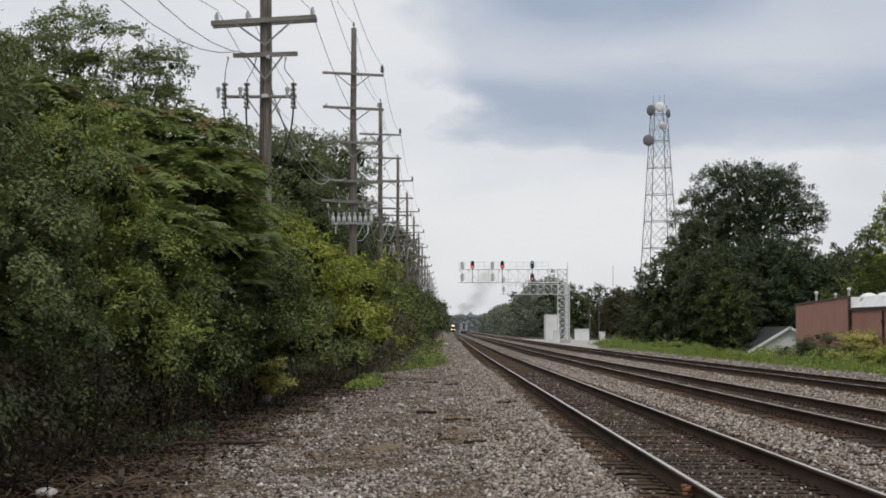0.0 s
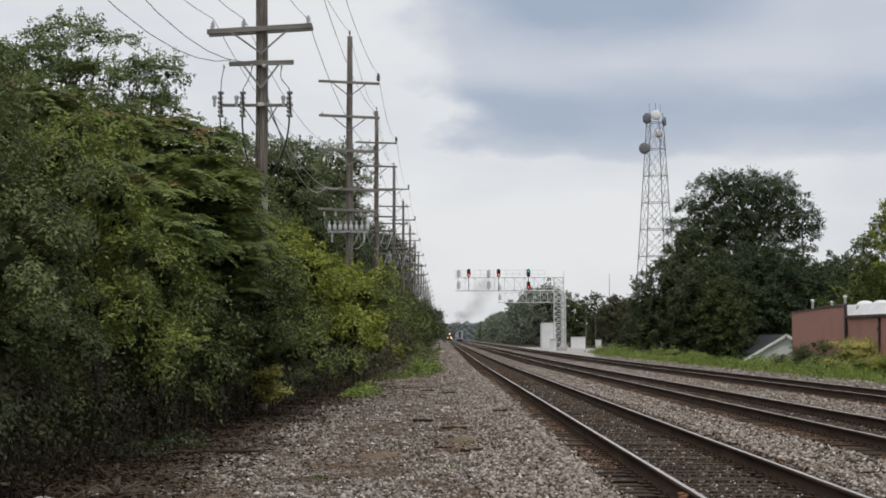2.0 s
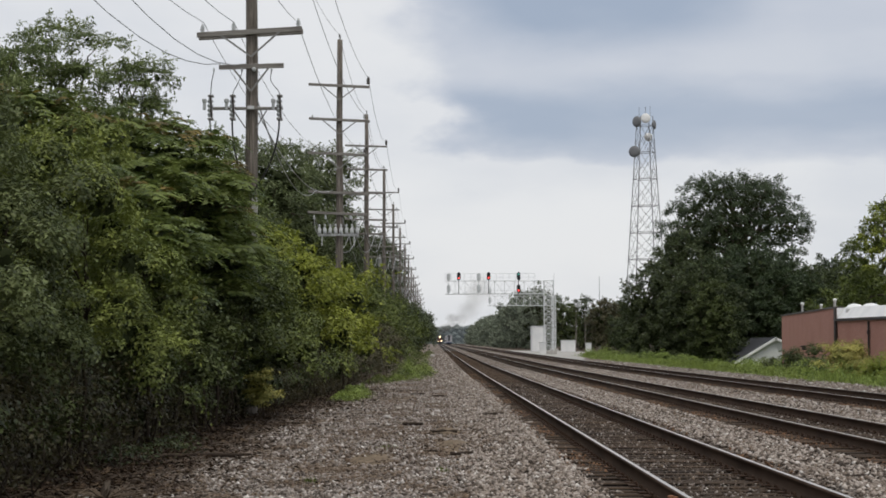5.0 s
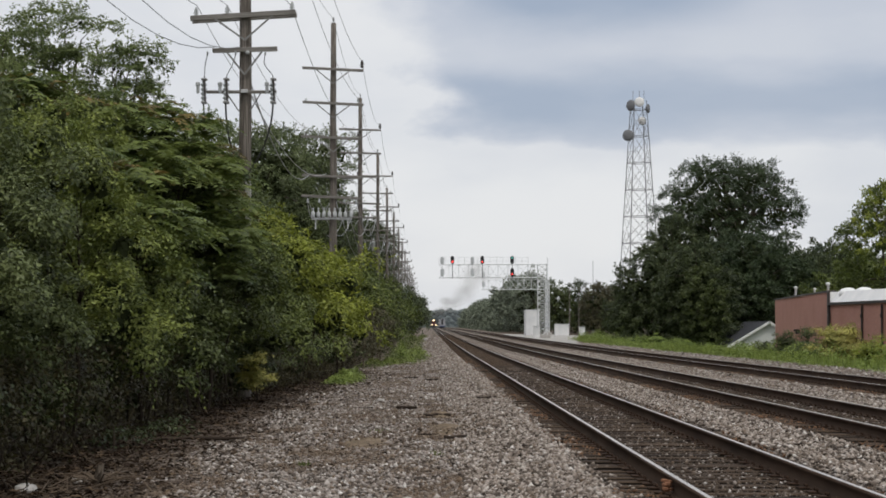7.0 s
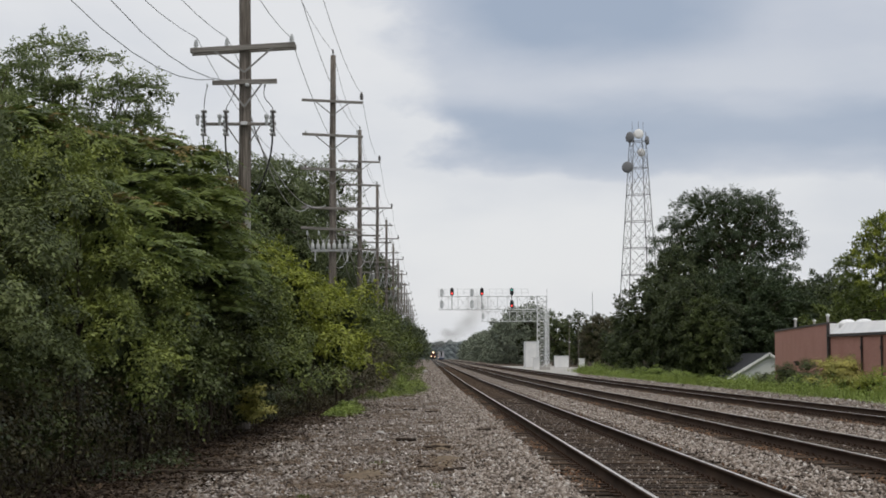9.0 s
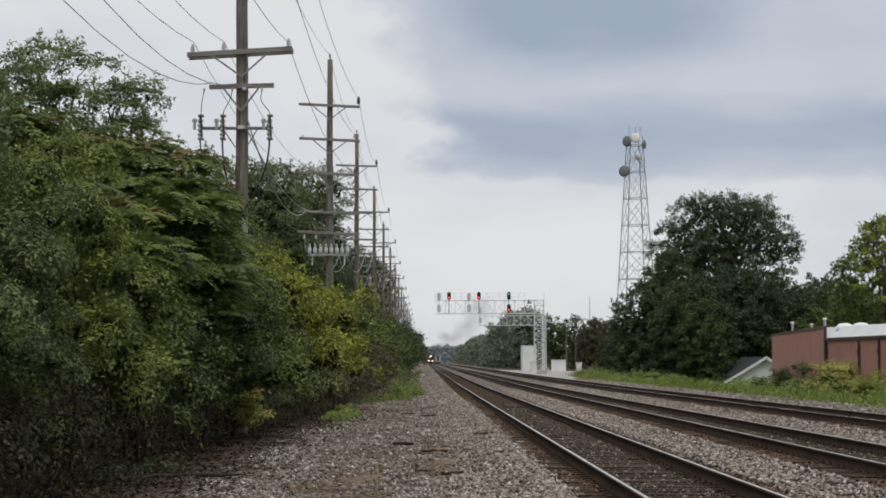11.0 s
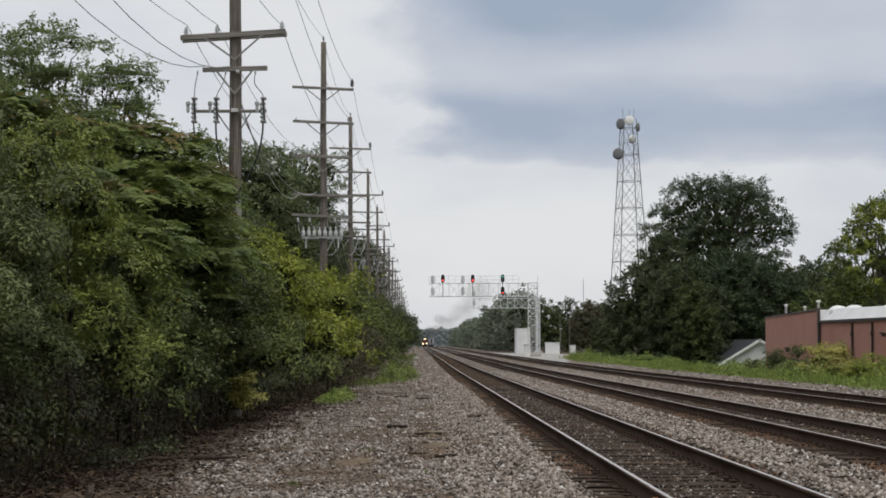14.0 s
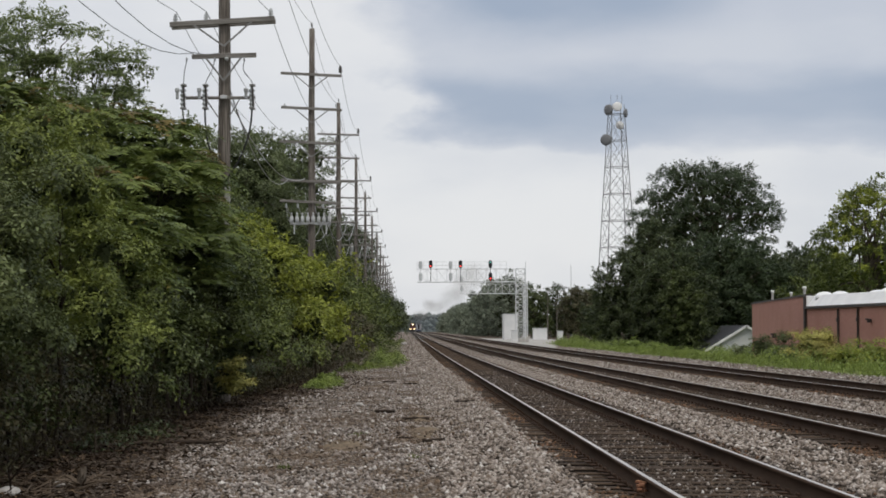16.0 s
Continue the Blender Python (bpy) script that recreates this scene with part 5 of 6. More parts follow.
def cantilever(name, label, x0, xc, y, z0, z_low, z_high, width, heads, bays, rail_to):
    t = thing(name, label, "signal gantry", (0, 0, 0), "signal gantries")
    bm = bmesh.new()
    top = z_high + 0.05
    cw = width
    lattice(bm, (xc, y, z0), (xc, y, top), 1.0, cw, 13, 0.06, (0, 1, 0), (1, 0, 0))
    part("mast", bm, GANTRY, t)
    bm = bmesh.new()
    lattice(bm, (x0, y, (z_low + z_high) / 2), (xc - cw / 2, y, (z_low + z_high) / 2), 1.0, z_high - z_low, bays, 0.042, thin=0.34)
    part("truss", bm, GANTRY, t)
    bm = bmesh.new()
    box(bm, ((x0 + xc) / 2, y, z_low + 0.06), (xc - x0, 0.9, 0.04))
    part("walkway", bm, GANTRY, t)
    bm = bmesh.new()
    n = int((rail_to - x0) / 0.9)
    for k in range(n + 1):
        x = x0 + (rail_to - x0) * k / n
        rod(bm, (x, y + 0.5, z_high), (x, y + 0.5, z_high + 1.1), 0.022, seg=4)
    for dz in (0.55, 1.1):
        rod(bm, (x0, y + 0.5, z_high + dz), (rail_to, y + 0.5, z_high + dz), 0.022, seg=4)
    part("handrail", bm, GANTRY, t)
    bm = bmesh.new()
    box(bm, (xc, y, z0 + 0.05), (cw + 0.9, 2.0, 0.7), 0.05)
    part("footing", bm, CONCRETE, t)
    for hx, hz, lit, us in heads:
        signal_head(t, hx, y - 0.62 if us else y + 0.62, hz, lit, us)
        bm = bmesh.new()
        rod(bm, (hx, y - 0.52 if us else y + 0.52, z_low), (hx, y - 0.52 if us else y + 0.52, hz + 0.6), 0.05, seg=6)
        part("signal_post", bm, HEADBLACK if us else GANTRY, t)
    return t


cantilever("signal_gantry", "white steel cantilever gantry with lit red signals over the tracks", 1.5, 16.6, 280, 0.35, 9.05, 10.98, 1.37,
           [(3.47, 11.65, "red", True), (7.82, 11.65, "red", True), (12.18, 11.65, "green", True), (12.18, 9.85, "red", True),
            (2.0, 11.6, None, False), (2.0, 9.85, None, False), (6.4, 11.6, None, False), (6.4, 9.85, None, False)], 10, 14.6)
cantilever("signal_gantry", "white steel cantilever gantry seen beyond the first", 10.2, 22.9, 370, 0.55, 9.2, 11.05, 0.7,
           [(10.6, 12.0, None, False), (10.6, 10.2, None, False)], 9, 21.0)

# relay house and cabinets by the gantry
def cabinet(x, y, sx, sy, h, label, name="relay_cabinet", roof=0.0):
    z = float(ground_z(x, y))
    t = thing(name, label, "equipment cabinet", (x, y, z), "trackside cabinets")
    bm = bmesh.new()
    box(bm, (0, 0, h / 2), (sx, sy, h), 0.03)
    part("body", bm, SIDING, t)
    bm = bmesh.new()
    box(bm, (0, 0, h + 0.05), (sx + 0.16, sy + 0.16, 0.1), 0.02)
    part("roof", bm, GALV, t)
    bm = bmesh.new()
    box(bm, (0.0, -sy / 2 - 0.012, h * 0.47), (sx * 0.42, 0.03, h * 0.86), 0.008)
    part("door", bm, SIDING, t)
    bm = bmesh.new()
    box(bm, (0, 0, -0.05), (sx + 0.3, sy + 0.3, 0.2), 0.02)
    part("base", bm, CONCRETE, t)
    return t


cabinet(18.25, 340, 2.4, 6.0, 4.5, "tall white relay house by the signal gantry", "relay_house")
cabinet(23.0, 332, 2.4, 2.0, 2.0, "small white equipment cabinet on the gravel pad")
cabinet(27.0, 338, 0.9, 2.0, 1.5, "small white equipment cabinet beside dark shrubs")
cabinet(15.6, 277.5, 0.9, 0.8, 1.7, "grey equipment case at the foot of the gantry")


def radio_tower(x, y, z0, top):
    t = thing("lattice_tower", "grey steel lattice tower with microwave dishes", "radio tower", (x, y, z0))
    def half(z):
        return 4.4 + (1.45 - 4.4) * z / (top - z0)
    H = top - z0
    cs = [(-1, -1), (1, -1), (1, 1), (-1, 1)]
    rot = radians(12)
    def pt(i, z):
        a, b = cs[i % 4]
        h = half(z)
        return Vector((h * (a * math.cos(rot) - b * math.sin(rot)), h * (a * math.sin(rot) + b * math.cos(rot)), z))
    for i in range(4):
        bm = bmesh.new()
        rod(bm, pt(i, 0), pt(i, H), 0.12, 0.09, 6)
        part("leg", bm, TOWER, t)
    zs = [0.0]
    while zs[-1] < H - 3.0:
        zs.append(min(H, zs[-1] + max(6.3, 0.95 * 2 * half(zs[-1]))))
    bm = bmesh.new()
    for a, b in zip(zs, zs[1:]):
        for i in range(4):
            rod(bm, pt(i, a), pt(i + 1, b), 0.048, seg=4)
            rod(bm, pt(i + 1, a), pt(i, b), 0.048, seg=4)
            rod(bm, pt(i, b), pt(i + 1, b), 0.075, seg=4)
            m0 = (pt(i, a) + pt(i + 1, a)) / 2
            rod(bm, m0, (pt(i, a) + pt(i, b)) / 2, 0.03, seg=4)
            rod(bm, m0, (pt(i + 1, a) + pt(i + 1, b)) / 2, 0.03, seg=4)
    part("bracing", bm, TOWER, t)
    def dish(c, r, turn, mat, name="dish", label=""):
        bm = bmesh.new()
        lathe(bm, (0, 0, 0), [(r * 0.15, -r * 0.42), (r * 0.6, -r * 0.30), (r * 0.95, -r * 0.06), (r, 0.0), (r, r * 0.22), (r * 0.97, r * 0.26), (r * 0.5, r * 0.34), (0.02, r * 0.36)], 20)
        bm.transform(Matrix.Translation(c) @ turn)
        d = part(name, bm, mat, t, label, smooth=True)
        return d
    side = lambda az: Matrix.Rotation(radians(az), 4, "Z") @ Matrix.Rotation(radians(90), 4, "X")
    dish((-1.9, -1.4, H - 1.3), 1.3, side(-50), DISHGREY, label="grey drum dish")
    dish((0.0, -2.0, H - 0.6), 1.15, side(0), WHITE, label="white drum dish")
    dish((2.0, -1.2, H - 2.0), 1.05, side(65), DISHGREY, label="grey drum dish")
    dish((-2.6, -1.6, H - 8.4), 1.35, side(-25), DISHGREY, label="grey drum dish")
    dish((1.0, 1.6, H - 4.6), 1.0, side(160), WHITE, label="white drum dish")
    bm = bmesh.new()
    for xx in (-1.3, 0.2, 1.3):
        rod(bm, (xx, 0, H - 0.2), (xx, 0, H + 2.4), 0.05, seg=5)
    part("antenna_rods", bm, TOWER, t)
    return t


radio_tower(49.5, 450, -1.0, 55.3)

# distant masts
def mast(x, y, h, r, label, name="mast"):
    z = float(ground_z(x, y))
    bm = bmesh.new()
    rod(bm, (0, 0, -0.2), (0, 0, h * 0.6), r, r * 0.8, 7)
    rod(bm, (0, 0, h * 0.6), (0, 0, h), r * 0.45, r * 0.3, 6)
    o = part(name, bm, WOOD if name == "wooden_post" else TOWER, None)
    o.location = (x, y, z)
    tagged(o, label, "mast")


mast(23.0, 371, 15.0, 0.09, "thin grey antenna mast")
mast(36.0, 420, 16.0, 0.16, "thin grey antenna mast")
mast(24.6, 335, 8.8, 0.12, "plain dark wooden pole", "wooden_post")
mast(27.4, 350, 9.0, 0.12, "plain dark wooden pole", "wooden_post")
mast(33.8, 360, 9.4, 0.12, "plain dark wooden pole", "wooden_post")


# ---- brick building ----
def quad_wall(bm, a, b, z0, z1a, z1b, thick, into):
    """A wall standing on the line a-b, with a top that may slope; into: unit vector to the inside."""
    a, b, n = Vector((*a, 0)), Vector((*b, 0)), Vector((*into, 0)) * thick
    v = [bm.verts.new(p) for p in (a + Vector((0, 0, z0)), b + Vector((0, 0, z0)), b + Vector((0, 0, z1b)), a + Vector((0, 0, z1a)), a + n + Vector((0, 0, z0)), b + n + Vector((0, 0, z0)), b + n + Vector((0, 0, z1b)), a + n + Vector((0, 0, z1a)))]
    for f in ((0, 1, 2, 3), (5, 4, 7, 6), (0, 4, 5, 1), (3, 2, 6, 7), (1, 5, 6, 2), (0, 3, 7, 4)):
        bm.faces.new([v[i] for i in f])
    bmesh.ops.recalc_face_normals(bm, faces=bm.faces)


def brick_building():
    t = thing("brick_building", "low red-brick industrial building with a white roof", "building")
    A, B, C = (25.3, 140.0), (22.8, 109.0), (25.3, 80.0)
    ZT, ZL, ZB = 3.68, 3.03, -2.2
    bm = bmesh.new()
    quad_wall(bm, A, B, ZB, ZT, ZT, 0.35, (1, 0))
    high = part("wall", bm, BRICK, t, "red brick wall")
    bm = bmesh.new()
    quad_wall(bm, (B[0] + 0.02, B[1] - 0.02), C, ZB, ZL, ZL, 0.35, (1, 0))
    low = part("wall", bm, BRICK, t, "red brick wall")
    bm = bmesh.new()
    quad_wall(bm, (A[0] + 0.3, A[1] + 0.01), (A[0] + 13, A[1] - 1.0), ZB, ZT, ZT, 0.35, (0, -1))
    part("wall", bm, BRICK, t)
    bm = bmesh.new()
    quad_wall(bm, C, (C[0] + 12, C[1] - 1.0), ZB, ZL, ZL, 0.35, (0, 1))
    part("wall", bm, BRICK, t)
    bm = bmesh.new()
    quad_wall(bm, (37.8, 139.0), (37.2, 79.5), ZB, ZL, ZL, 0.3, (-1, 0))
    part("wall", bm, BRICK, t)
    # copings
    bm = bmesh.new()
    quad_wall(bm, (A[0] - 0.08, A[1] + 0.05), (B[0] - 0.08, B[1]), ZT + 0.002, ZT + 0.10, ZT + 0.10, 0.5, (1, 0))
    part("coping", bm, BROWNTRIM, high, "dark brown coping")
    bm = bmesh.new()
    quad_wall(bm, (B[0] - 0.17, B[1] - 0.02), (C[0] - 0.17, C[1]), ZL - 0.10, ZL + 0.05, ZL + 0.05, 0.17, (1, 0))
    part("gutter", bm, BROWNTRIM, low, "dark brown gutter")
    # downpipes
    d = Vector((C[0] - B[0], C[1] - B[1], 0)).normalized()
    for s in (0.15, 6.1, 9.45, 16.5, 22.5):
        p = Vector((B[0], B[1], 0)) + d * s
        bm = bmesh.new()
        box(bm, (p.x - 0.07, p.y, (ZL - 0.16 + ZB) / 2), (0.10, 0.11, ZL - 0.16 - ZB), 0.02)
        box(bm, (p.x - 0.09, p.y, ZL - 0.75), (0.14, 0.18, 0.22), 0.03)
        part("downpipe", bm, BROWNTRIM, low, "dark brown downpipe")
    bm = bmesh.new()
    box(bm, (B[0] - 0.06, B[1] + 0.05, ZT / 2 + 0.6), (0.14, 0.2, ZT - 1.2), 0.02)
    part("corner_trim", bm, BROWNTRIM, high)
    # small wall lamp on the high wall
    bm = bmesh.new()
    box(bm, (24.0 - 0.16, 124.0, 1.4), (0.25, 0.3, 0.3), 0.04)
    box(bm, (24.0 - 0.3, 124.0, 1.5), (0.2, 0.24, 0.1), 0.03)
    part("wall_lamp", bm, BROWNTRIM, high, "small dark wall lamp")
    bm = bmesh.new()
    p = Vector((B[0], B[1], 0)) + d * 11.5
    box(bm, (p.x - 0.14, p.y, 2.2), (0.22, 0.26, 0.2), 0.04)
    box(bm, (p.x - 0.26, p.y, 2.28), (0.16, 0.2, 0.08), 0.02)
    part("wall_lamp", bm, BROWNTRIM, low, "small dark wall lamp")
    # roofs
    bm = bmesh.new()
    quad_wall(bm, (25.75, 139.0), (23.3, 109.4), 3.0, 3.2, 3.2, 12.0, (1, 0))
    part("roof", bm, CONCRETE, t)
    bm = bmesh.new()
    v = [bm.verts.new(p) for p in ((B[0] + 0.04, 108.85, ZL + 0.06), (C[0] + 0.04, 80.1, ZL + 0.06), (C[0] + 0.5, 80.1, ZL + 0.62), (B[0] + 0.5, 108.85, ZL + 0.70), (37, 80.1, ZL + 0.64), (36.8, 108.85, ZL + 0.72))]
    bm.faces.new((v[0], v[3], v[2], v[1]))
    bm.faces.new((v[3], v[5], v[4], v[2]))
    ex = bmesh.ops.extrude_face_region(bm, geom=bm.faces[:])
    bmesh.ops.translate(bm, vec=(0.02, 0, -0.25), verts=[q for q in ex["geom"] if isinstance(q, bmesh.types.BMVert)])
    bmesh.ops.recalc_face_normals(bm, faces=bm.faces)
    roof = part("roof", bm, WHITE, t, "white membrane roof")
    def dome(x, y, z, r, h):
        bm = bmesh.new()
        lathe(bm, (x, y, z), [(r * 1.06, -0.25), (r * 1.06, 0.06), (r, 0.06), (r * 0.93, h * 0.4), (r * 0.7, h * 0.75), (r * 0.35, h * 0.95), (0.02, h)], 20)
        part("skylight", bm, WHITE, roof, "white domed skylight", smooth=True)
    dome(23.65, 108.0, ZL + 0.64, 0.48, 0.24)
    dome(24.25, 106.6, ZL + 0.64, 0.5, 0.24)
    bm = bmesh.new()
    box(bm, (B[0] + 0.32, 108.93, (ZL + ZT) / 2 + 0.03), (0.6, 0.1, ZT - ZL - 0.04), 0.01)
    part("flashing", bm, WHITE, roof)
    dome(25.4, 102.6, ZL + 0.62, 0.55, 0.24)
    dome(25.6, 98.6, ZL + 0.62, 1.15, 0.34)
    dome(26.2, 92.5, ZL + 0.62, 1.15, 0.34)
    dome(28.2, 88.0, ZL + 0.64, 1.25, 0.5)
    # vent pipes
    for x, y, z, h, r in ((25.95, 135.5, 3.1, 1.5, 0.10), (25.1, 124.6, 3.1, 1.15, 0.08), (24.6, 118.0, 3.1, 1.35, 0.10)):
        bm = bmesh.new()
        lathe(bm, (x, y, z), [(r * 0.8, 0), (r * 0.8, h * 0.88), (r * 1.3, h * 0.89), (r * 1.35, h * 0.97), (r * 0.5, h)], 12)
        part("vent_pipe", bm, SIDING, t, "pale metal vent pipe", smooth=True)
    return t


brick_building()


def white_house():
    t = thing("house", "small white house with a dark grey gabled roof", "house", (33.7, 190.0, 0))
    e, p, hw, ln, zb = -0.15, 2.30, 4.1, 14.5, -3.0
    bm = bmesh.new()
    pr = [(-hw + 0.25, zb), (hw - 0.25, zb), (hw - 0.25, e), (0, p - 0.15), (-hw + 0.25, e)]
    f0 = [bm.verts.new((x, 0, z)) for x, z in pr]
    f1 = [bm.verts.new((x, ln, z)) for x, z in pr]
    bm.faces.new(f0)
    bm.faces.new(f1[::-1])
    for i in range(5):
        bm.faces.new((f0[i], f1[i], f1[(i + 1) % 5], f0[(i + 1) % 5]))
    bmesh.ops.recalc_face_normals(bm, faces=bm.faces)
    part("wall", bm, SIDING, t, "white clapboard walls")
    # boards of the gable end
    for k in range(14):
        z = zb + 2.6 + 0.2 * k
        w = hw - 0.25 if z < e else (hw - 0.25) * max(0.03, (p - 0.15 - z) / (p - 0.15 - e))
        bm = bmesh.new()
        box(bm, (0, -0.012, z), (2 * w - 0.04, 0.02, 0.185), 0.004)
        part("board", bm, SIDING, t)
    for s in (-1, 1):
        bm = bmesh.new()
        d = Vector((s * hw, 0, e - p))
        mid = Vector((s * hw / 2, ln / 2, (e + p) / 2 - 0.02))
        ang = math.atan2(-(e - p), hw) * s
        box(bm, mid, (d.length + 0.15, ln + 0.7, 0.1), 0.01, Matrix.Rotation(ang, 4, "Y"))
        r = part("roof", bm, SHINGLE, t, "dark grey shingle roof")
        bm = bmesh.new()
        box(bm, (s * hw / 2, -0.38, (e + p) / 2 - 0.06), (d.length + 0.15, 0.05, 0.24), 0.01, Matrix.Rotation(ang, 4, "Y"))
        part("bargeboard", bm, WHITE, r, "white bargeboard")
    return t


white_house()

# ---- trees and growth beyond the tracks ----
GR = "trees beyond the tracks"


def big_tree(x, y, h, w, leaf, seed, label, pads=110, size=0.3, pad=1.0, low=0.2, per=150, core=600):
    z = float(ground_z(x, y))
    g = np.random.default_rng(seed)
    w, h = 0.88 * w, 0.96 * h
    bl = [blob(0, 0, h * 0.80, w * 0.6, w * 0.65, h * 0.17)]
    for lev, ring, n in ((low + 0.13, 0.55, 5), (low + 0.30, 0.60, 5), (0.60, 0.55, 6)):
        for k in range(n):
            a = 6.283 * k / n + g.random()
            bl.append(blob(w * ring * math.cos(a), w * ring * math.sin(a), h * (lev + 0.06 * g.random()), w * 0.47, w * 0.47, h * 0.15))
    return plant("tree", label, "tree", (x, y, z), bl, leaf, 0, int(per * 0.7), pad * 0.75, size * 0.85, seed, h * 0.68, 0.022 * h, 16, 0.6, 0.5, BARK, GR, 1, 0.15, None, core, True, int(pads * 2.2))


def broad_oak(x, y, h, w, seed):
    """A broad dome of separate leafy masses with sky between them, on spreading limbs."""
    g = np.random.default_rng(seed)
    bl = []
    for k in range(88):
        a = 2.399 * k + 0.5 * g.random()
        e = math.asin(min(0.99, -0.12 + 1.1 * (k + g.random()) / 88))
        r = (0.84 if k % 3 else 0.35 + 0.3 * g.random()) + 0.10 * g.random()
        s = 1.25 + 0.7 * g.random()
        ce = math.cos(e) ** 0.95
        if math.cos(a) > 0.2 and math.sin(e) < 0.14:
            continue
        bl.append(blob(w * r * ce * math.cos(a), w * r * ce * math.sin(a), h * 0.58 + h * 0.36 * r * math.sin(e), s * 1.2, s * 1.2, s * 0.9))
    bl += [blob(1.06 * w, -0.3, h * 0.66, 1.4, 1.5, 0.8), blob(0.95 * w, 0.6, h * 0.715, 1.6, 1.6, 0.9), blob(1.0 * w, -1.5, h * 0.60, 1.2, 1.2, 0.7)]
    inner = [blob(0, 0, h * 0.6, w * 0.62, w * 0.62, h * 0.2)]
    inner += [blob(w * 0.45 * math.cos(0.7 * k), w * 0.45 * math.sin(0.7 * k), h * (0.2 + 0.14 * (k % 3)), 2.8, 2.8, 2.6) for k in range(12)]
    return plant("tree", "large dark oak with a broad open crown", "tree", (x, y, float(ground_z(x, y))), bl + inner, LEAF_OAK, 0, 200, 0.78, 0.185, seed, h * 0.62, 0.5, 44, 0.6, 0.3, BARK, GR, 1, 0.15, None, 3200, True, 640)


broad_oak(35.4, 226, 22.7, 7.6, 400)
big_tree(24.2, 208, 11.3, 4.4, LEAF_DARK, 401, "dark green tree beside the line", 100, 0.28, 0.9, 0.06)
big_tree(28.0, 200, 12.0, 4.6, LEAF_DARK, 402, "dark green tree beside the line", 100, 0.28, 0.9, 0.06)
big_tree(27.8, 216, 15.0, 4.4, LEAF_DARK, 403, "dark green tree beside the line", 100, 0.30, 0.9, 0.1)
big_tree(27.7, 193, 9.6, 2.4, LEAF_MID, 404, "narrow mid-green tree beside the line", 60, 0.26, 0.7, 0.06)
big_tree(32.5, 214, 12.5, 5.0, LEAF_OAK, 415, "dark green tree under the oak", 90, 0.3, 0.9, 0.06)
big_tree(38.5, 216, 12.5, 5.0, LEAF_OAK, 416, "dark green tree under the oak", 90, 0.3, 0.9, 0.06)
big_tree(35.4, 211, 13.4, 4.6, LEAF_OAK, 417, "dark green tree under the oak", 100, 0.3, 0.9, 0.04)
big_tree(30.2, 226, 14.5, 5.0, LEAF_OAK, 418, "dark green tree under the oak", 100, 0.3, 0.9, 0.04)
big_tree(41.0, 238, 12.6, 5.2, LEAF_OAK, 419, "dark green tree behind the house", 110, 0.32, 1.0, 0.04)
big_tree(46.0, 241, 12.8, 5.2, LEAF_DARK, 436, "dark green tree behind the house", 110, 0.32, 1.0, 0.04)
big_tree(51.0, 244, 12.6, 5.4, LEAF_OAK, 437, "dark green tree behind the house", 110, 0.32, 1.0, 0.04)
big_tree(43.5, 222, 10.6, 5.5, LEAF_DARK, 405, "dark green tree behind the house", 100, 0.32, 1.0, 0.06)
big_tree(49.5, 230, 11.4, 6.0, LEAF_DARK, 406, "dark green tree behind the brick building", 100, 0.32, 1.0, 0.06)
big_tree(42.4, 170, 16.8, 6.2, LEAF_SHRUB, 407, "light green tree behind the brick building", 110, 0.26, 0.8, 0.22, 150, 60)
big_tree(40.9, 167, 15.8, 3.4, LEAF_BRIGHT, 438, "yellow-green tree behind the brick building", 34, 0.26, 0.7, 0.45, 130, 0)
big_tree(43.6, 186, 10.8, 5.0, LEAF_SHRUB, 408, "green tree behind the brick building", 100, 0.28, 0.9, 0.06)
big_tree(39.5, 184, 8.6, 4.0, LEAF_SHRUB, 409, "green tree behind the brick building", 80, 0.28, 0.9, 0.06)
big_tree(49.0, 168, 12.5, 4.6, LEAF_SHRUB, 410, "green tree behind the brick building", 90, 0.28, 0.9, 0.1)
big_tree(30.6, 345, 9.4, 3.2, LEAF_BROWN, 411, "brownish tree beside the gravel pad", 70, 0.32, 0.9, 0.03)
big_tree(35.0, 350, 8.8, 3.6, LEAF_DARK, 412, "dark tree beside the gravel pad", 70, 0.34, 0.9, 0.03)
big_tree(26.5, 262, 6.0, 2.6, LEAF_DARK, 413, "dark shrubby tree at the end of the grass", 60, 0.3, 0.7, 0.03)
for i, (x, y, h, w) in enumerate([(27.5, 420, 11.0, 4.5), (33.0, 430, 11.5, 4.5), (38.5, 425, 10.6, 5.0), (44.0, 440, 10.5, 5.0), (24.5, 455, 15.0, 5.0), (28, 470, 13.5, 5.0), (50, 430, 9.5, 5.0), (57, 440, 9.5, 5.0)]):
    big_tree(x, y, h, w, LEAF_HAZED if i in (4, 5) else LEAF_DARK if i % 2 else LEAF_MID, 420 + i, "dark green tree behind the signal gantry", 60, 0.42, 1.2, 0.02, 90, 200)
g = random.Random(8)
for i in range(26):
    y = 490 + 30 * i
    x = 23.0 + 2.0 * g.random() + 0.004 * (y - 500)
    big_tree(x, y, (9.6 if 3 < i < 12 else 11.4) + 3.0 * g.random() - 0.003 * (y - 490), 6.5, LEAF_HAZED, 440 + i, "distant green tree along the line", 70, 0.8, 1.7, 0.0, 60, 0)

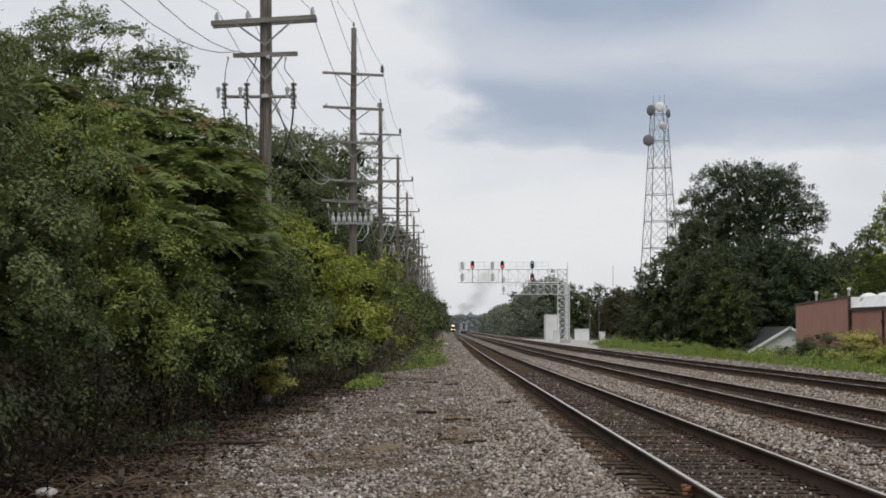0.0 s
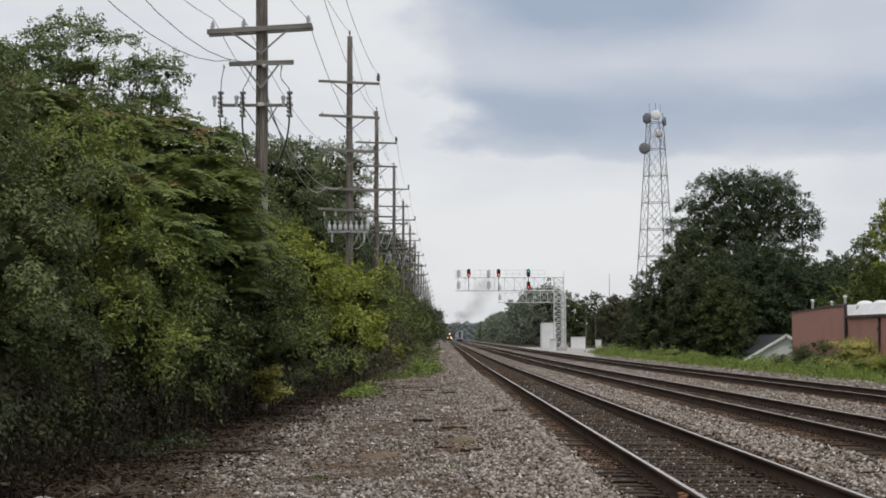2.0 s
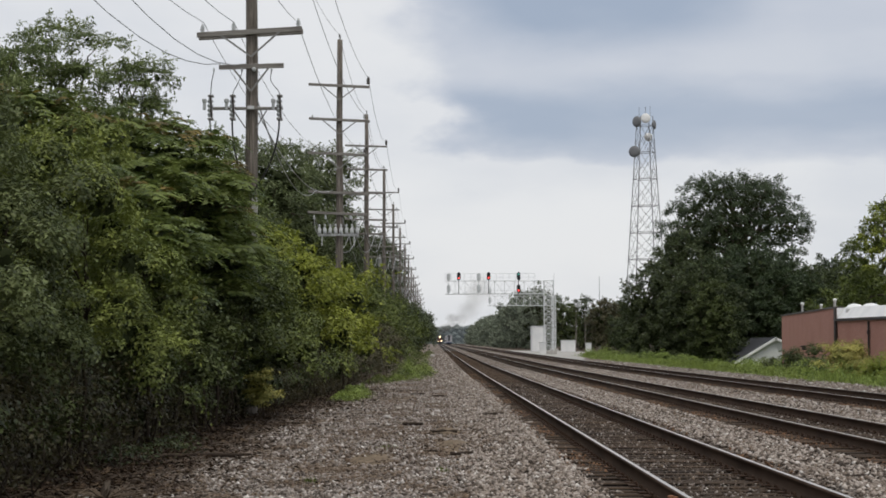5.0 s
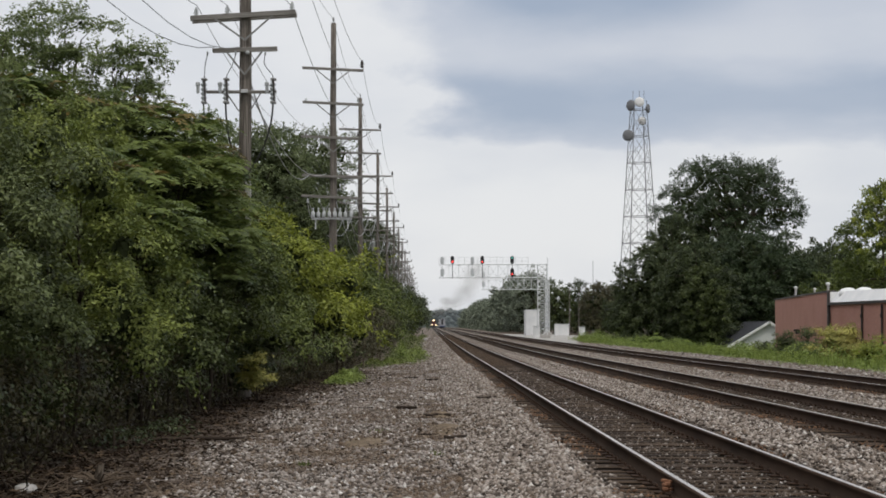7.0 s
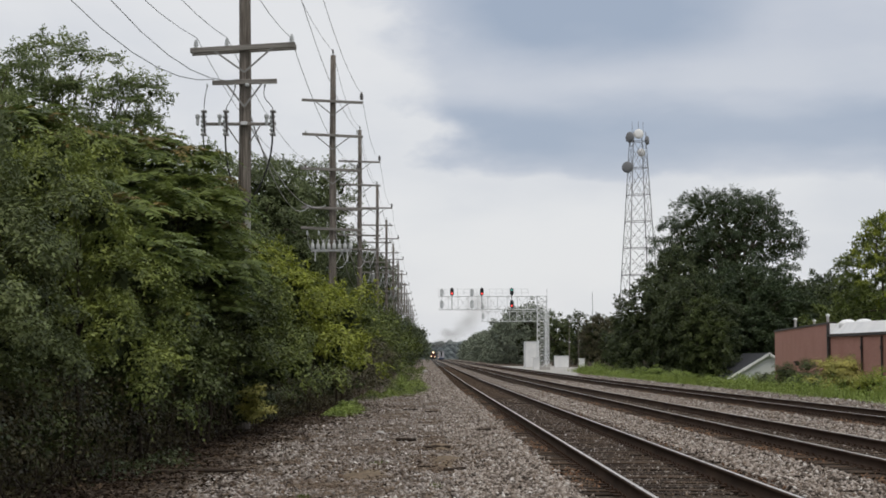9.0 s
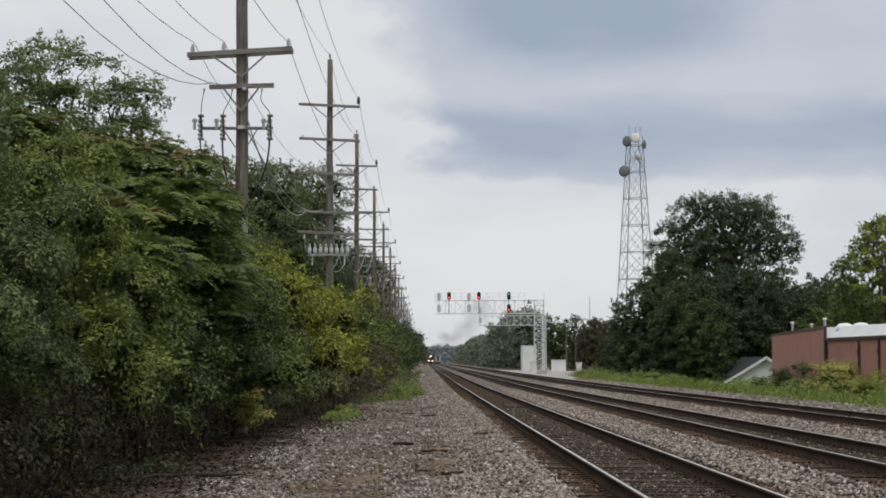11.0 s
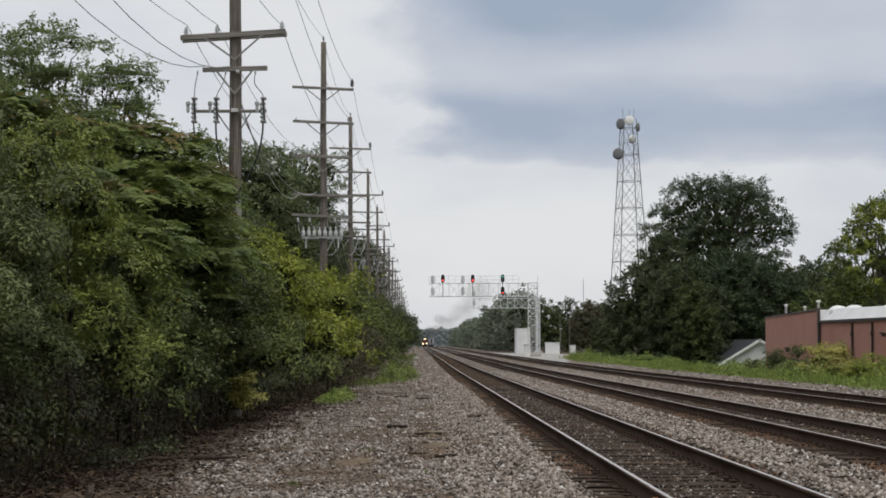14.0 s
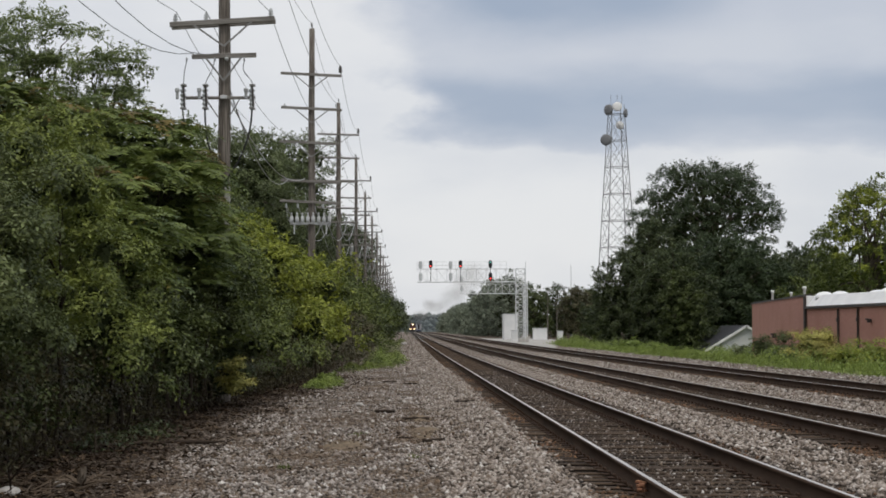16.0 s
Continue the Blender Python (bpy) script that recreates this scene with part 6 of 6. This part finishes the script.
# far woods close the horizon: one band of crowns on a low ridge
def far_woods():
    g = np.random.default_rng(9)
    n = 5200
    x = -900 + 2000 * g.random(n)
    y = 1750 + 350 * g.random(n)
    top = 10.5 + 4 * (0.5 + 0.5 * np.sin(x * 0.011 + 1.0)) + 1.5 * np.sin(x * 0.05)
    z = 2.7 + top * (0.15 + 0.85 * g.random(n) ** 0.6)
    c = np.stack([x, y, z], 1)
    u = OCT_V[None] * (3.5 + 2.5 * g.random((n, 1, 1))) * (0.7 + 0.5 * g.random((n, 6, 1)))
    u[..., 2] *= 0.7
    v = (c[:, None] + u).reshape(-1, 3)
    f = (OCT_F[None] + 6 * np.arange(n)[:, None, None]).reshape(-1, 3)
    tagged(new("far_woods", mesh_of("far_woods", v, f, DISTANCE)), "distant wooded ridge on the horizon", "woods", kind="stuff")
    xs = np.linspace(-1200, 1400, 60)
    v = np.concatenate([[(q, 2150, 0) for q in xs], [(q, 2150, 12 + 3 * math.sin(q * 0.011 + 1)) for q in xs], [(q, 2300, 0) for q in xs]])
    k = np.arange(59)
    f = np.concatenate([np.stack([k, k + 1, k + 61, k + 60], 1), np.stack([k + 60, k + 61, k + 121, k + 120], 1)])
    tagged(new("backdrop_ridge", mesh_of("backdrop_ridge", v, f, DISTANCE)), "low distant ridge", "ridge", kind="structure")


far_woods()


# grass and weeds
def weeds(name, n, spots, h, w, seed, label, mat=WEED, lean=0.45):
    """Weeds scattered round spots (x, y, spread x, spread y)."""
    g = np.random.default_rng(seed)
    s = np.array(spots, float)
    k = g.integers(0, len(s), n)
    xy = s[k, :2] + g.normal(size=(n, 2)) * s[k, 2:]
    v, f = blades_np(xy, h, g, lean, w)
    tagged(new(name, mesh_of(name, v, f, mat)), label, "weeds", kind="stuff")


def leafy(name, n, spots, h, size, seed, label, mat=WEED, slim=0.5):
    """Broad-leaved weeds heaped in mounds round spots (x, y, spread x, spread y, height)."""
    g = np.random.default_rng(seed)
    s = np.array(spots, float)
    k = g.integers(0, len(s), n)
    q = g.normal(size=(n, 2))
    xy = s[k, :2] + q * s[k, 2:4]
    keep = (xy[:, 0] < 12) | (xy[:, 0] > 24) | (xy[:, 1] < 12.8 * xy[:, 0])
    xy, k, q, n = xy[keep], k[keep], q[keep], int(keep.sum())
    top = h * s[k, 4] * np.exp(-0.35 * (q ** 2).sum(1)) * (0.75 + 0.4 * g.random(n))
    z = ground_z(xy[:, 0], xy[:, 1]) + top * (1 - 0.55 * g.random(n) ** 2)
    nrm = unit(n, g) * 0.7 + np.array([0, 0, 0.8])
    nrm /= np.linalg.norm(nrm, axis=1)[:, None]
    v, f = leaves_np(np.stack([xy[:, 0], xy[:, 1], z], 1), np.cross(nrm, unit(n, g)), size * (0.6 + 0.8 * g.random(n)), g, slim, 0.2, nrm)
    tagged(new(name, mesh_of(name, v, f, mat)), label, "weeds", kind="stuff")


rg = random.Random(4)
leafy("low_weeds", 4200, [(-3.0 + 0.5 * rg.random(), 60 + 0.7 * i, 0.2, 0.6, 0.4 + 0.8 * rg.random()) for i in range(12)], 0.34, 0.08, 61, "bright green weeds beside the hedge")
leafy("low_weeds", 4600, [(-1.9, 94, 0.2, 1.2, 0.6), (-1.2, 98, 0.3, 1.5, 1.0), (-0.9, 104, 0.3, 2, 1.4), (-1.5, 108, 0.35, 3, 1.7), (-0.7, 116, 0.35, 4, 1.0), (-0.7, 128, 0.35, 5, 1.0), (-1.4, 99, 0.12, 1.0, 1.9)], 0.48, 0.10, 62, "bright green weeds at the end of the hedge")
leafy("hedge_edge_weeds", 4000, [(-1.6, 97, 0.4, 2.5, 1.0), (-0.9, 103, 0.4, 3, 1.2), (-1.6, 108, 0.5, 4, 1.6), (-0.7, 118, 0.35, 4, 1.0), (-2.6, 88, 0.3, 2, 0.8)], 0.5, 0.10, 72, "green weeds at the end of the hedge", LEAF_SHRUB)
leafy("hedge_edge_weeds", 8000, [(-2.9 + 2.1 * rg.random(), 106 + i * 4.0, 0.3, 2.2, 0.4 + 0.9 * rg.random()) for i in range(60)], 0.4, 0.12, 71, "dark green weeds between the hedge and the ballast", LEAF_SHRUB)
leafy("dry_brush", 12000, [(-3.6, 79, 0.35, 2, 1.5), (-3.3, 86, 0.4, 3, 2.0), (-3.0, 93, 0.4, 3, 1.7), (-2.6, 102, 0.4, 4, 1.4), (-3.8, 72, 0.3, 2, 1.0), (-2.3, 112, 0.4, 5, 1.4)], 1.1, 0.07, 63, "dry brown brush under the hedge", LEAF_BROWN, 0.25)
weeds("grass_tuft", 160, [(-0.85, 32.5, 0.07, 0.2), (0.1, 26.6, 0.06, 0.2), (-1.6, 24.5, 0.05, 0.2)], 0.07, 0.008, 64, "tiny green weeds in the gravel", LEAF_SHRUB)
leafy("grass_bank", 34000, [(17.1 + 2.2 * rg.random(), 56 + i * 1.2, 0.3, 0.9, 0.4 + 0.8 * rg.random()) for i in range(160)], 0.6, 0.12, 65, "lush green weeds along the far track")
leafy("tall_weeds", 22000, [(18.8 + 2.6 * rg.random(), 58 + i * 1.4, 0.55, 0.9, 0.4 + 0.9 * rg.random()) for i in range(140)], 1.15, 0.15, 66, "tall green weeds on the bank")
leafy("tall_weeds", 12000, [(21.0 + 2.4 * rg.random(), 60 + i * 2.2, 0.7, 1.2, 0.4 + 0.9 * rg.random()) for i in range(85)], 1.3, 0.17, 67, "tall green weeds on the bank", LEAF_SHRUB)
leafy("tall_weeds", 9000, [(25.0 + 6.5 * rg.random(), 148 + i * 0.7, 0.9, 1.2, 0.6 + 0.8 * rg.random()) for i in range(55)], 1.35, 0.2, 69, "tall green weeds in front of the white house", WEED)
weeds("grass_blades", 9000, [(17.2 + 2.8 * rg.random(), 56 + i * 1.5, 0.3, 0.9) for i in range(120)], 0.55, 0.016, 68, "green grass blades along the far track")


def bank_shrub(x, y, h, w, leaf, seed, label, n=240):
    z = float(ground_z(x, y))
    bl = [blob(0, 0, h * 0.55, w, w, h * 0.45), blob(w * 0.5, 0.2, h * 0.4, w * 0.7, w * 0.7, h * 0.36)]
    plant("bush", label, "bush", (x, y, z), bl, leaf, n // 5, 130, 0.36, 0.10, seed, h * 0.5, 0.05, 8, 0.5, 0.4, TWIG, "bushes by the brick building", 3, 0.15, None, 60)


bank_shrub(20.9, 98.0, 3.1, 1.3, LEAF_YELLOW, 501, "yellow-green bush against the brick wall", 520)
bank_shrub(20.6, 90.0, 2.2, 0.9, LEAF_BRIGHT, 502, "yellow-green bush against the brick wall", 300)
bank_shrub(20.6, 111.0, 2.5, 0.95, LEAF_MID, 503, "round dark green bush by the brick wall", 300)
bank_shrub(20.4, 103.0, 2.4, 1.1, LEAF_MID, 504, "low dark green bush by the brick wall", 300)
bank_shrub(21.0, 86.0, 2.7, 1.4, LEAF_BRIGHT, 505, "light green bush against the brick wall", 420)
bank_shrub(26.5, 151.0, 2.3, 0.8, LEAF_GREY, 506, "small pale shrub in front of the white house", 120)
bank_shrub(22.0, 168.0, 2.0, 1.5, WEED, 507, "bright green bush beside the dark trees", 300)
bank_shrub(20.6, 178.0, 2.2, 1.6, WEED, 508, "bright green bush beside the dark trees", 300)


# ---- litter on the ground ----
def stick(x, y, L, r, yaw, mat, label, name="stick", bend=0.06):
    z = float(ground_z(x, y))
    g = np.random.default_rng(int(abs(x * 1000 + y * 77)))
    t = np.linspace(-0.5, 0.5, 6)
    c, s = math.cos(radians(yaw)), math.sin(radians(yaw))
    p = np.stack([t * L * c, t * L * s, 0 * t + r * 0.7 + 0.015], 1) + g.normal(size=(6, 3)) * bend * L * [0.8, 1.6, 0.10]
    v, f = tube_np(p, r * 0.8 * (0.35 + 0.65 * g.random(6)), 5)
    o = arr_part(name, v, f, mat)
    o.location = (x, y, z)
    tagged(o, label, "stick", "sticks on the gravel")


SOGGY = Mat("damp_wood", 0.9).color((0.045, 0.034, 0.027)).m
for x, y, L, r, yaw in [(0.18, 37.6, 0.50, 0.065, 5), (0.42, 30.2, 0.40, 0.045, 30), (-0.5, 41.0, 0.48, 0.05, -20), (1.42, 44.5, 0.65, 0.045, 40), (-0.05, 37.0, 0.25, 0.03, 60), (-0.02, 31.0, 0.28, 0.025, -15), (-0.62, 66, 0.5, 0.05, 10), (0.1, 64, 0.4, 0.05, -10), (-3.55, 29.6, 1.3, 0.045, -6), (-4.1, 22.5, 0.7, 0.025, 35), (-3.6, 24.0, 0.4, 0.02, -40), (-4.3, 20.4, 1.1, 0.025, 60), (-3.9, 20.0, 0.5, 0.018, 15), (-1.4, 41.5, 0.5, 0.02, -5), (4.75, 33.0, 0.35, 0.03, 20), (5.0, 27.0, 0.4, 0.025, -30), (3.55, 32.5, 0.30, 0.04, 10), (5.4, 24.0, 0.45, 0.02, 4)]:
    stick(x, y, L, r, yaw, SOGGY if x > -3.58 else DRY_TWIG, "dark weathered piece of wood on the gravel" if x > -3.58 else "dry brown branch on the ground")


def stump(x, y):
    z = float(ground_z(x, y))
    t = thing("tree_stump", "small splintered grey stump among twigs", "stump", (x, y, z))
    g = np.random.default_rng(3)
    bm = bmesh.new()
    lathe(bm, (0, 0, -0.05), [(0.075, 0), (0.06, 0.08), (0.05, 0.17), (0.035, 0.27)], 9)
    for v in bm.verts:
        v.co += Vector(g.normal(size=3)) * 0.014
        if v.co.z > 0.15:
            v.co.z += 0.02 * g.normal()
    part("stub", bm, BARK, t)
    paths = []
    for k in range(16):
        a = g.random() * 6.28
        p = np.array([[0, 0, 0.03], [0.2 * math.cos(a), 0.2 * math.sin(a), 0.07 + 0.08 * g.random()], [0.45 * math.cos(a + 0.3), 0.45 * math.sin(a + 0.3), 0.03 + 0.1 * g.random()]])
        paths.append((p, np.array([0.014, 0.01, 0.004])))
    v, f = tubes(paths, 4)
    arr_part("roots", v, f, DRY_TWIG, t)


stump(-3.70, 21.7)


def brush_pile():
    """A tangle of thin dead twigs round the stump."""
    g = np.random.default_rng(12)
    paths = []
    for _ in range(30):
        x, y = -4.1 + 0.45 * g.normal(), 20.9 + 0.9 * g.normal()
        z = float(ground_z(x, y)) + 0.02
        a = g.random() * 6.283
        L = 0.25 + 0.5 * g.random()
        p = np.array([[x, y, z], [x + 0.5 * L * math.cos(a), y + 0.5 * L * math.sin(a), z + 0.02 + 0.12 * g.random()], [x + L * math.cos(a + 0.3), y + L * math.sin(a + 0.3), z + 0.2 * g.random()]])
        paths.append((p, np.array([0.010, 0.007, 0.003]) * (0.5 + g.random())))
    v, f = tubes(paths, 4)
    tagged(new("brush_pile", mesh_of("brush_pile", v, f, DRY_TWIG)), "tangle of dry dead twigs beside the stump", "twigs", kind="stuff")


brush_pile()


def dirt_mound(x, y, rx, ry, h):
    bm = bmesh.new()
    n = 18
    rings = []
    for k in range(7):
        r = 1 - k / 6.5
        rings.append([bm.verts.new((rx * r * math.cos(6.283 * i / n) * (1 + 0.15 * math.sin(3 * i + x * 9)), ry * r * math.sin(6.283 * i / n), h * (1 - r * r) + (0.012 * noise.noise(Vector((i * 1.3, k * 1.7, x * 5))) if k else -0.03))) for i in range(n)])
    for p, q in zip(rings, rings[1:]):
        for i in range(n):
            bm.faces.new((p[i], p[(i + 1) % n], q[(i + 1) % n], q[i]))
    bm.faces.new(rings[-1])
    o = part("dirt_mound", bm, EARTH, None, smooth=True)
    o.location = (x, y, float(ground_z(x, y)))
    tagged(o, "low mound of tan earth on the gravel path", "dirt mound", "dirt mounds")


dirt_mound(0.22, 38.3, 0.30, 1.1, 0.09)
dirt_mound(0.34, 33.0, 0.34, 2.2, 0.06)
dirt_mound(-0.95, 29.6, 0.40, 1.6, 0.035)
leafy("ground_vine", 700, [(-4.3, 30.5, 0.3, 0.7, 1.0), (-4.6, 28.6, 0.25, 0.7, 1.0), (-4.4, 33.0, 0.25, 0.8, 0.9)], 0.28, 0.07, 70, "low green vine creeping out of the hedge", LEAF_DARK)


def rock(x, y, r, label):
    z = float(ground_z(x, y))
    bm = bmesh.new()
    bmesh.ops.create_icosphere(bm, subdivisions=2, radius=r)
    for v in bm.verts:
        v.co *= 1 + 0.25 * noise.noise(v.co * (2.2 / r) + Vector((x, y, 0)))
        v.co.z *= 0.6
    o = part("rock" if r > 0.05 else "scrap", bm, CONCRETE)
    o.location = (x, y, z + r * 0.3)
    return tagged(o, label, "rock", "rocks on the ground")


rock(-4.22, 20.2, 0.13, "pale grey rock at the edge of the hedge")
rock(-3.95, 21.8, 0.09, "pale grey rock at the edge of the hedge")
rock(-1.15, 46.0, 0.10, "flat pale rock on the gravel")
rock(-0.4, 250.0, 0.35, "pale concrete slab beside the line")
rock(-1.66, 29.0, 0.03, "tiny red scrap on the gravel").data.materials[0] = RED_SCRAP

# rusty clip on the near rail's foot
bm = bmesh.new()
for k in range(9):
    box(bm, (0.035 * math.sin(k * 2.1), 0.05 * math.cos(k * 1.7), 0.03 + 0.016 * k), (0.06, 0.07, 0.035), 0.006, Matrix.Rotation(k * 0.7, 4, "Z"))
o = part("rusty_lump", bm, ORANGE_RUST)
o.location = (TRACKS[0] - RAIL_X - 0.075, 18.6, 0.03)
o.scale = (0.8, 1.0, 0.75)
tagged(o, "rusty orange lump of iron beside the rail", "scrap iron")


# ---- trains ----
LOCO_RED = Mat("loco_paint", 0.5).color((0.10, 0.035, 0.03)).m
LOCO_DARK = Mat("loco_dark", 0.6).color((0.03, 0.03, 0.032)).m
STEEL = Mat("coach_steel", 0.5, 0.2).color((0.36, 0.36, 0.38)).m
CREAM = Mat("coach_stripe", 0.5).color((0.62, 0.56, 0.46)).m
RUSSET = Mat("coach_russet", 0.5).color((0.20, 0.09, 0.06)).m
GLASS = Mat("dark_glass", 0.1).color((0.02, 0.022, 0.025)).m
LAMP = Mat("headlamp", 0.3).color((1, 0.9, 0.7)).glow((1.0, 0.72, 0.34), 6.0).m
BLUE = Mat("coach_blue", 0.5).color((0.05, 0.07, 0.14)).m


def locomotive():
    t = thing("locomotive", "dark diesel locomotive with glowing headlights", "locomotive")
    bm = bmesh.new()
    box(bm, (0, 10, 1.25), (3.05, 20.5, 0.35), 0.04)
    box(bm, (0, 0.1, 0.75), (2.9, 0.5, 0.9), 0.06)
    part("frame", bm, LOCO_DARK, t)
    bm = bmesh.new()
    box(bm, (0, 1.6, 2.2), (2.4, 2.0, 1.7), 0.22)
    part("nose", bm, LOCO_RED, t)
    bm = bmesh.new()
    box(bm, (0, 3.6, 3.0), (3.0, 2.3, 3.2), 0.18)
    cab = part("cab", bm, LOCO_RED, t)
    for s in (-1, 1):
        bm = bmesh.new()
        box(bm, (s * 0.72, 2.44, 3.75), (1.0, 0.06, 0.65), 0.02)
        part("windscreen", bm, GLASS, cab)
    bm = bmesh.new()
    box(bm, (0, 12.2, 2.85), (2.2, 14.6, 2.9), 0.15)
    box(bm, (0, 17.5, 4.3), (2.9, 3.6, 0.6), 0.08)
    box(bm, (0, 8.0, 4.45), (0.7, 0.9, 0.45), 0.05)
    part("hood", bm, LOCO_RED, t)
    for x, z, r in ((-0.27, 4.35, 0.25), (0.27, 4.35, 0.25), (-1.0, 1.75, 0.27), (1.0, 1.75, 0.27)):
        bm = bmesh.new()
        y0 = 2.42 if z > 4 else 0.5
        rod(bm, (x, y0 + 0.05, z), (x, y0 - 0.06, z), r, r, 12)
        part("headlight", bm, LAMP, t, "glowing warm headlight")
    for yb in (4.0, 16.0):
        bm = bmesh.new()
        box(bm, (0, yb, 0.6), (2.4, 4.2, 0.5), 0.08)
        bogie = part("bogie", bm, LOCO_DARK, t)
        for k in (-1.5, 0, 1.5):
            bm = bmesh.new()
            for s in (-0.75, 0.75):
                rod(bm, (s - 0.07, yb + k, 0.5), (s + 0.07, yb + k, 0.5), 0.5, 0.5, 16)
            rod(bm, (-0.75, yb + k, 0.5), (0.75, yb + k, 0.5), 0.08, 0.08, 8)
            part("wheelset", bm, LOCO_DARK, bogie)
    # hopper wagons behind
    for q in range(8):
        y = 22 + 17 * q
        bm = bmesh.new()
        box(bm, (0, y + 8, 2.6), (3.0, 15.5, 3.2), 0.15)
        box(bm, (0, y + 8, 0.85), (2.2, 14.5, 0.35), 0.05)
        part("wagon", bm, LOCO_DARK, t)
    return t


def coach_train():
    t = thing("passenger_train", "pale steel bilevel passenger train rolling away on the second track", "passenger train")
    for q in range(6):
        y = 26.2 * q
        bm = bmesh.new()
        box(bm, (0, y + 12.9, 2.75), (3.05, 25.6, 4.1), 0.25)
        c = part("coach", bm, STEEL, t, "ribbed pale steel coach")
        for z in (2.0, 3.7):
            bm = bmesh.new()
            box(bm, (-1.53, y + 12.9, z), (0.03, 24.0, 0.7), 0.01)
            part("window_band", bm, GLASS, c)
            bm = bmesh.new()
            box(bm, (-1.535, y + 12.9, z + 0.62), (0.03, 25.0, 0.35), 0.01)
            part("stripe", bm, CREAM if q < 3 else RUSSET, c)
        bm = bmesh.new()
        box(bm, (0, y + 4.0, 0.55), (2.4, 3.2, 0.7), 0.08)
        box(bm, (0, y + 21.8, 0.55), (2.4, 3.2, 0.7), 0.08)
        part("bogie", bm, LOCO_DARK, c)
    bm = bmesh.new()
    box(bm, (-0.1, -0.03, 2.9), (0.85, 0.08, 2.2), 0.03)
    part("end_door", bm, GLASS, t)
    bm = bmesh.new()
    box(bm, (-0.1, -0.03, 4.35), (1.9, 0.08, 0.55), 0.03)
    part("end_window", bm, GLASS, t)
    bm = bmesh.new()
    box(bm, (0, -0.03, 0.95), (2.9, 0.08, 0.6), 0.03)
    part("buffer_beam", bm, BLUE, t)
    return t


loco = locomotive()
coaches = coach_train()


# thin exhaust smoke in rigid puffs: flattened shells whose density thins out from the middle
def smoke_mat():
    sm = bpy.data.materials.new("thin_smoke")
    sm.use_nodes = True
    st = sm.node_tree
    st.nodes.clear()
    def n(kind):
        return st.nodes.new(kind)
    out, mixer, clear, body = n("ShaderNodeOutputMaterial"), n("ShaderNodeMixShader"), n("ShaderNodeBsdfTransparent"), n("ShaderNodeBsdfDiffuse")
    body.inputs[0].default_value = (0.30, 0.275, 0.24, 1)
    tc, mp, ln, mr, ns, mu = n("ShaderNodeTexCoord"), n("ShaderNodeMapping"), n("ShaderNodeVectorMath"), n("ShaderNodeMapRange"), n("ShaderNodeTexNoise"), n("ShaderNodeMath")
    mp.inputs["Scale"].default_value = (1, 0, 1)
    ln.operation = "LENGTH"
    st.links.new(tc.outputs["Object"], mp.inputs["Vector"])
    st.links.new(mp.outputs[0], ln.inputs[0])
    mr.interpolation_type = "SMOOTHERSTEP"
    st.links.new(ln.outputs["Value"], mr.inputs[0])
    mr.inputs[1].default_value, mr.inputs[2].default_value, mr.inputs[3].default_value, mr.inputs[4].default_value = 1.0, 0.0, 0.0, 0.32
    ns.inputs["Scale"].default_value, ns.inputs["Detail"].default_value = 1.6, 4.0
    st.links.new(tc.outputs["Object"], ns.inputs["Vector"])
    mu.operation = "MULTIPLY"
    st.links.new(mr.outputs[0], mu.inputs[0])
    st.links.new(ns.outputs[0], mu.inputs[1])
    st.links.new(mu.outputs[0], mixer.inputs[0])
    st.links.new(clear.outputs[0], mixer.inputs[1])
    st.links.new(body.outputs[0], mixer.inputs[2])
    st.links.new(mixer.outputs[0], out.inputs[0])
    return sm


SMOKE = smoke_mat()


def smoke_puff(seed, rx, rz, tilt):
    bm = bmesh.new()
    bmesh.ops.create_icosphere(bm, subdivisions=3, radius=1.0)
    for v in bm.verts:
        v.co *= 1 + 0.12 * noise.noise(v.co * 1.7 + Vector((seed, 0, 0)))
        v.co.y *= 0.5
    o = part("smoke_puff", bm, SMOKE, None, smooth=True)
    o.scale = (rx, rx, rz)
    o["tilt"] = tilt
    return tagged(o, "thin grey-brown puff of diesel smoke over the line", "smoke", "exhaust smoke")


# radius along and across, tilt, distance off to the side and height over the stack
PUFFS = [(smoke_puff(5, 5.5, 4.2, 0), 8.0, 12.0), (smoke_puff(1, 8.0, 4.5, -14), 4.0, 5.0), (smoke_puff(2, 10.5, 7.0, -22), 12.0, 9.5), (smoke_puff(3, 12.5, 9.5, -30), 21.0, 16.5), (smoke_puff(4, 14.5, 12.0, -38), 28.0, 28.0)]


def loco_y(t):
    return 1330 - 17.0 * t


def motions():
    walk(loco, [(t, pose(TRACKS[0], loco_y(t), float(grade(loco_y(t))) + 0.18)) for t in (0.0, 4.0, 8.0, 12.0, 16.0)])
    walk(coaches, [(t, pose(TRACKS[1] - 0.1, 893 + 17.0 * t, float(grade(893 + 17.0 * t)) + 0.18)) for t in (0.0, 4.0, 8.0, 12.0, 16.0)])
    for o, side, up in PUFFS:
        rows = []
        for t in (0.0, 4.0, 8.0, 12.0, 16.0):
            y = loco_y(t) + 14
            rows.append((t, pose(TRACKS[0] + side * (0.8 + 0.02 * t), y, float(grade(y)) + 5.0 + up * (1.1 - 0.012 * t), 0, o["tilt"] + 1.5 * t - 12, 0)))
        walk(o, rows)


motions()
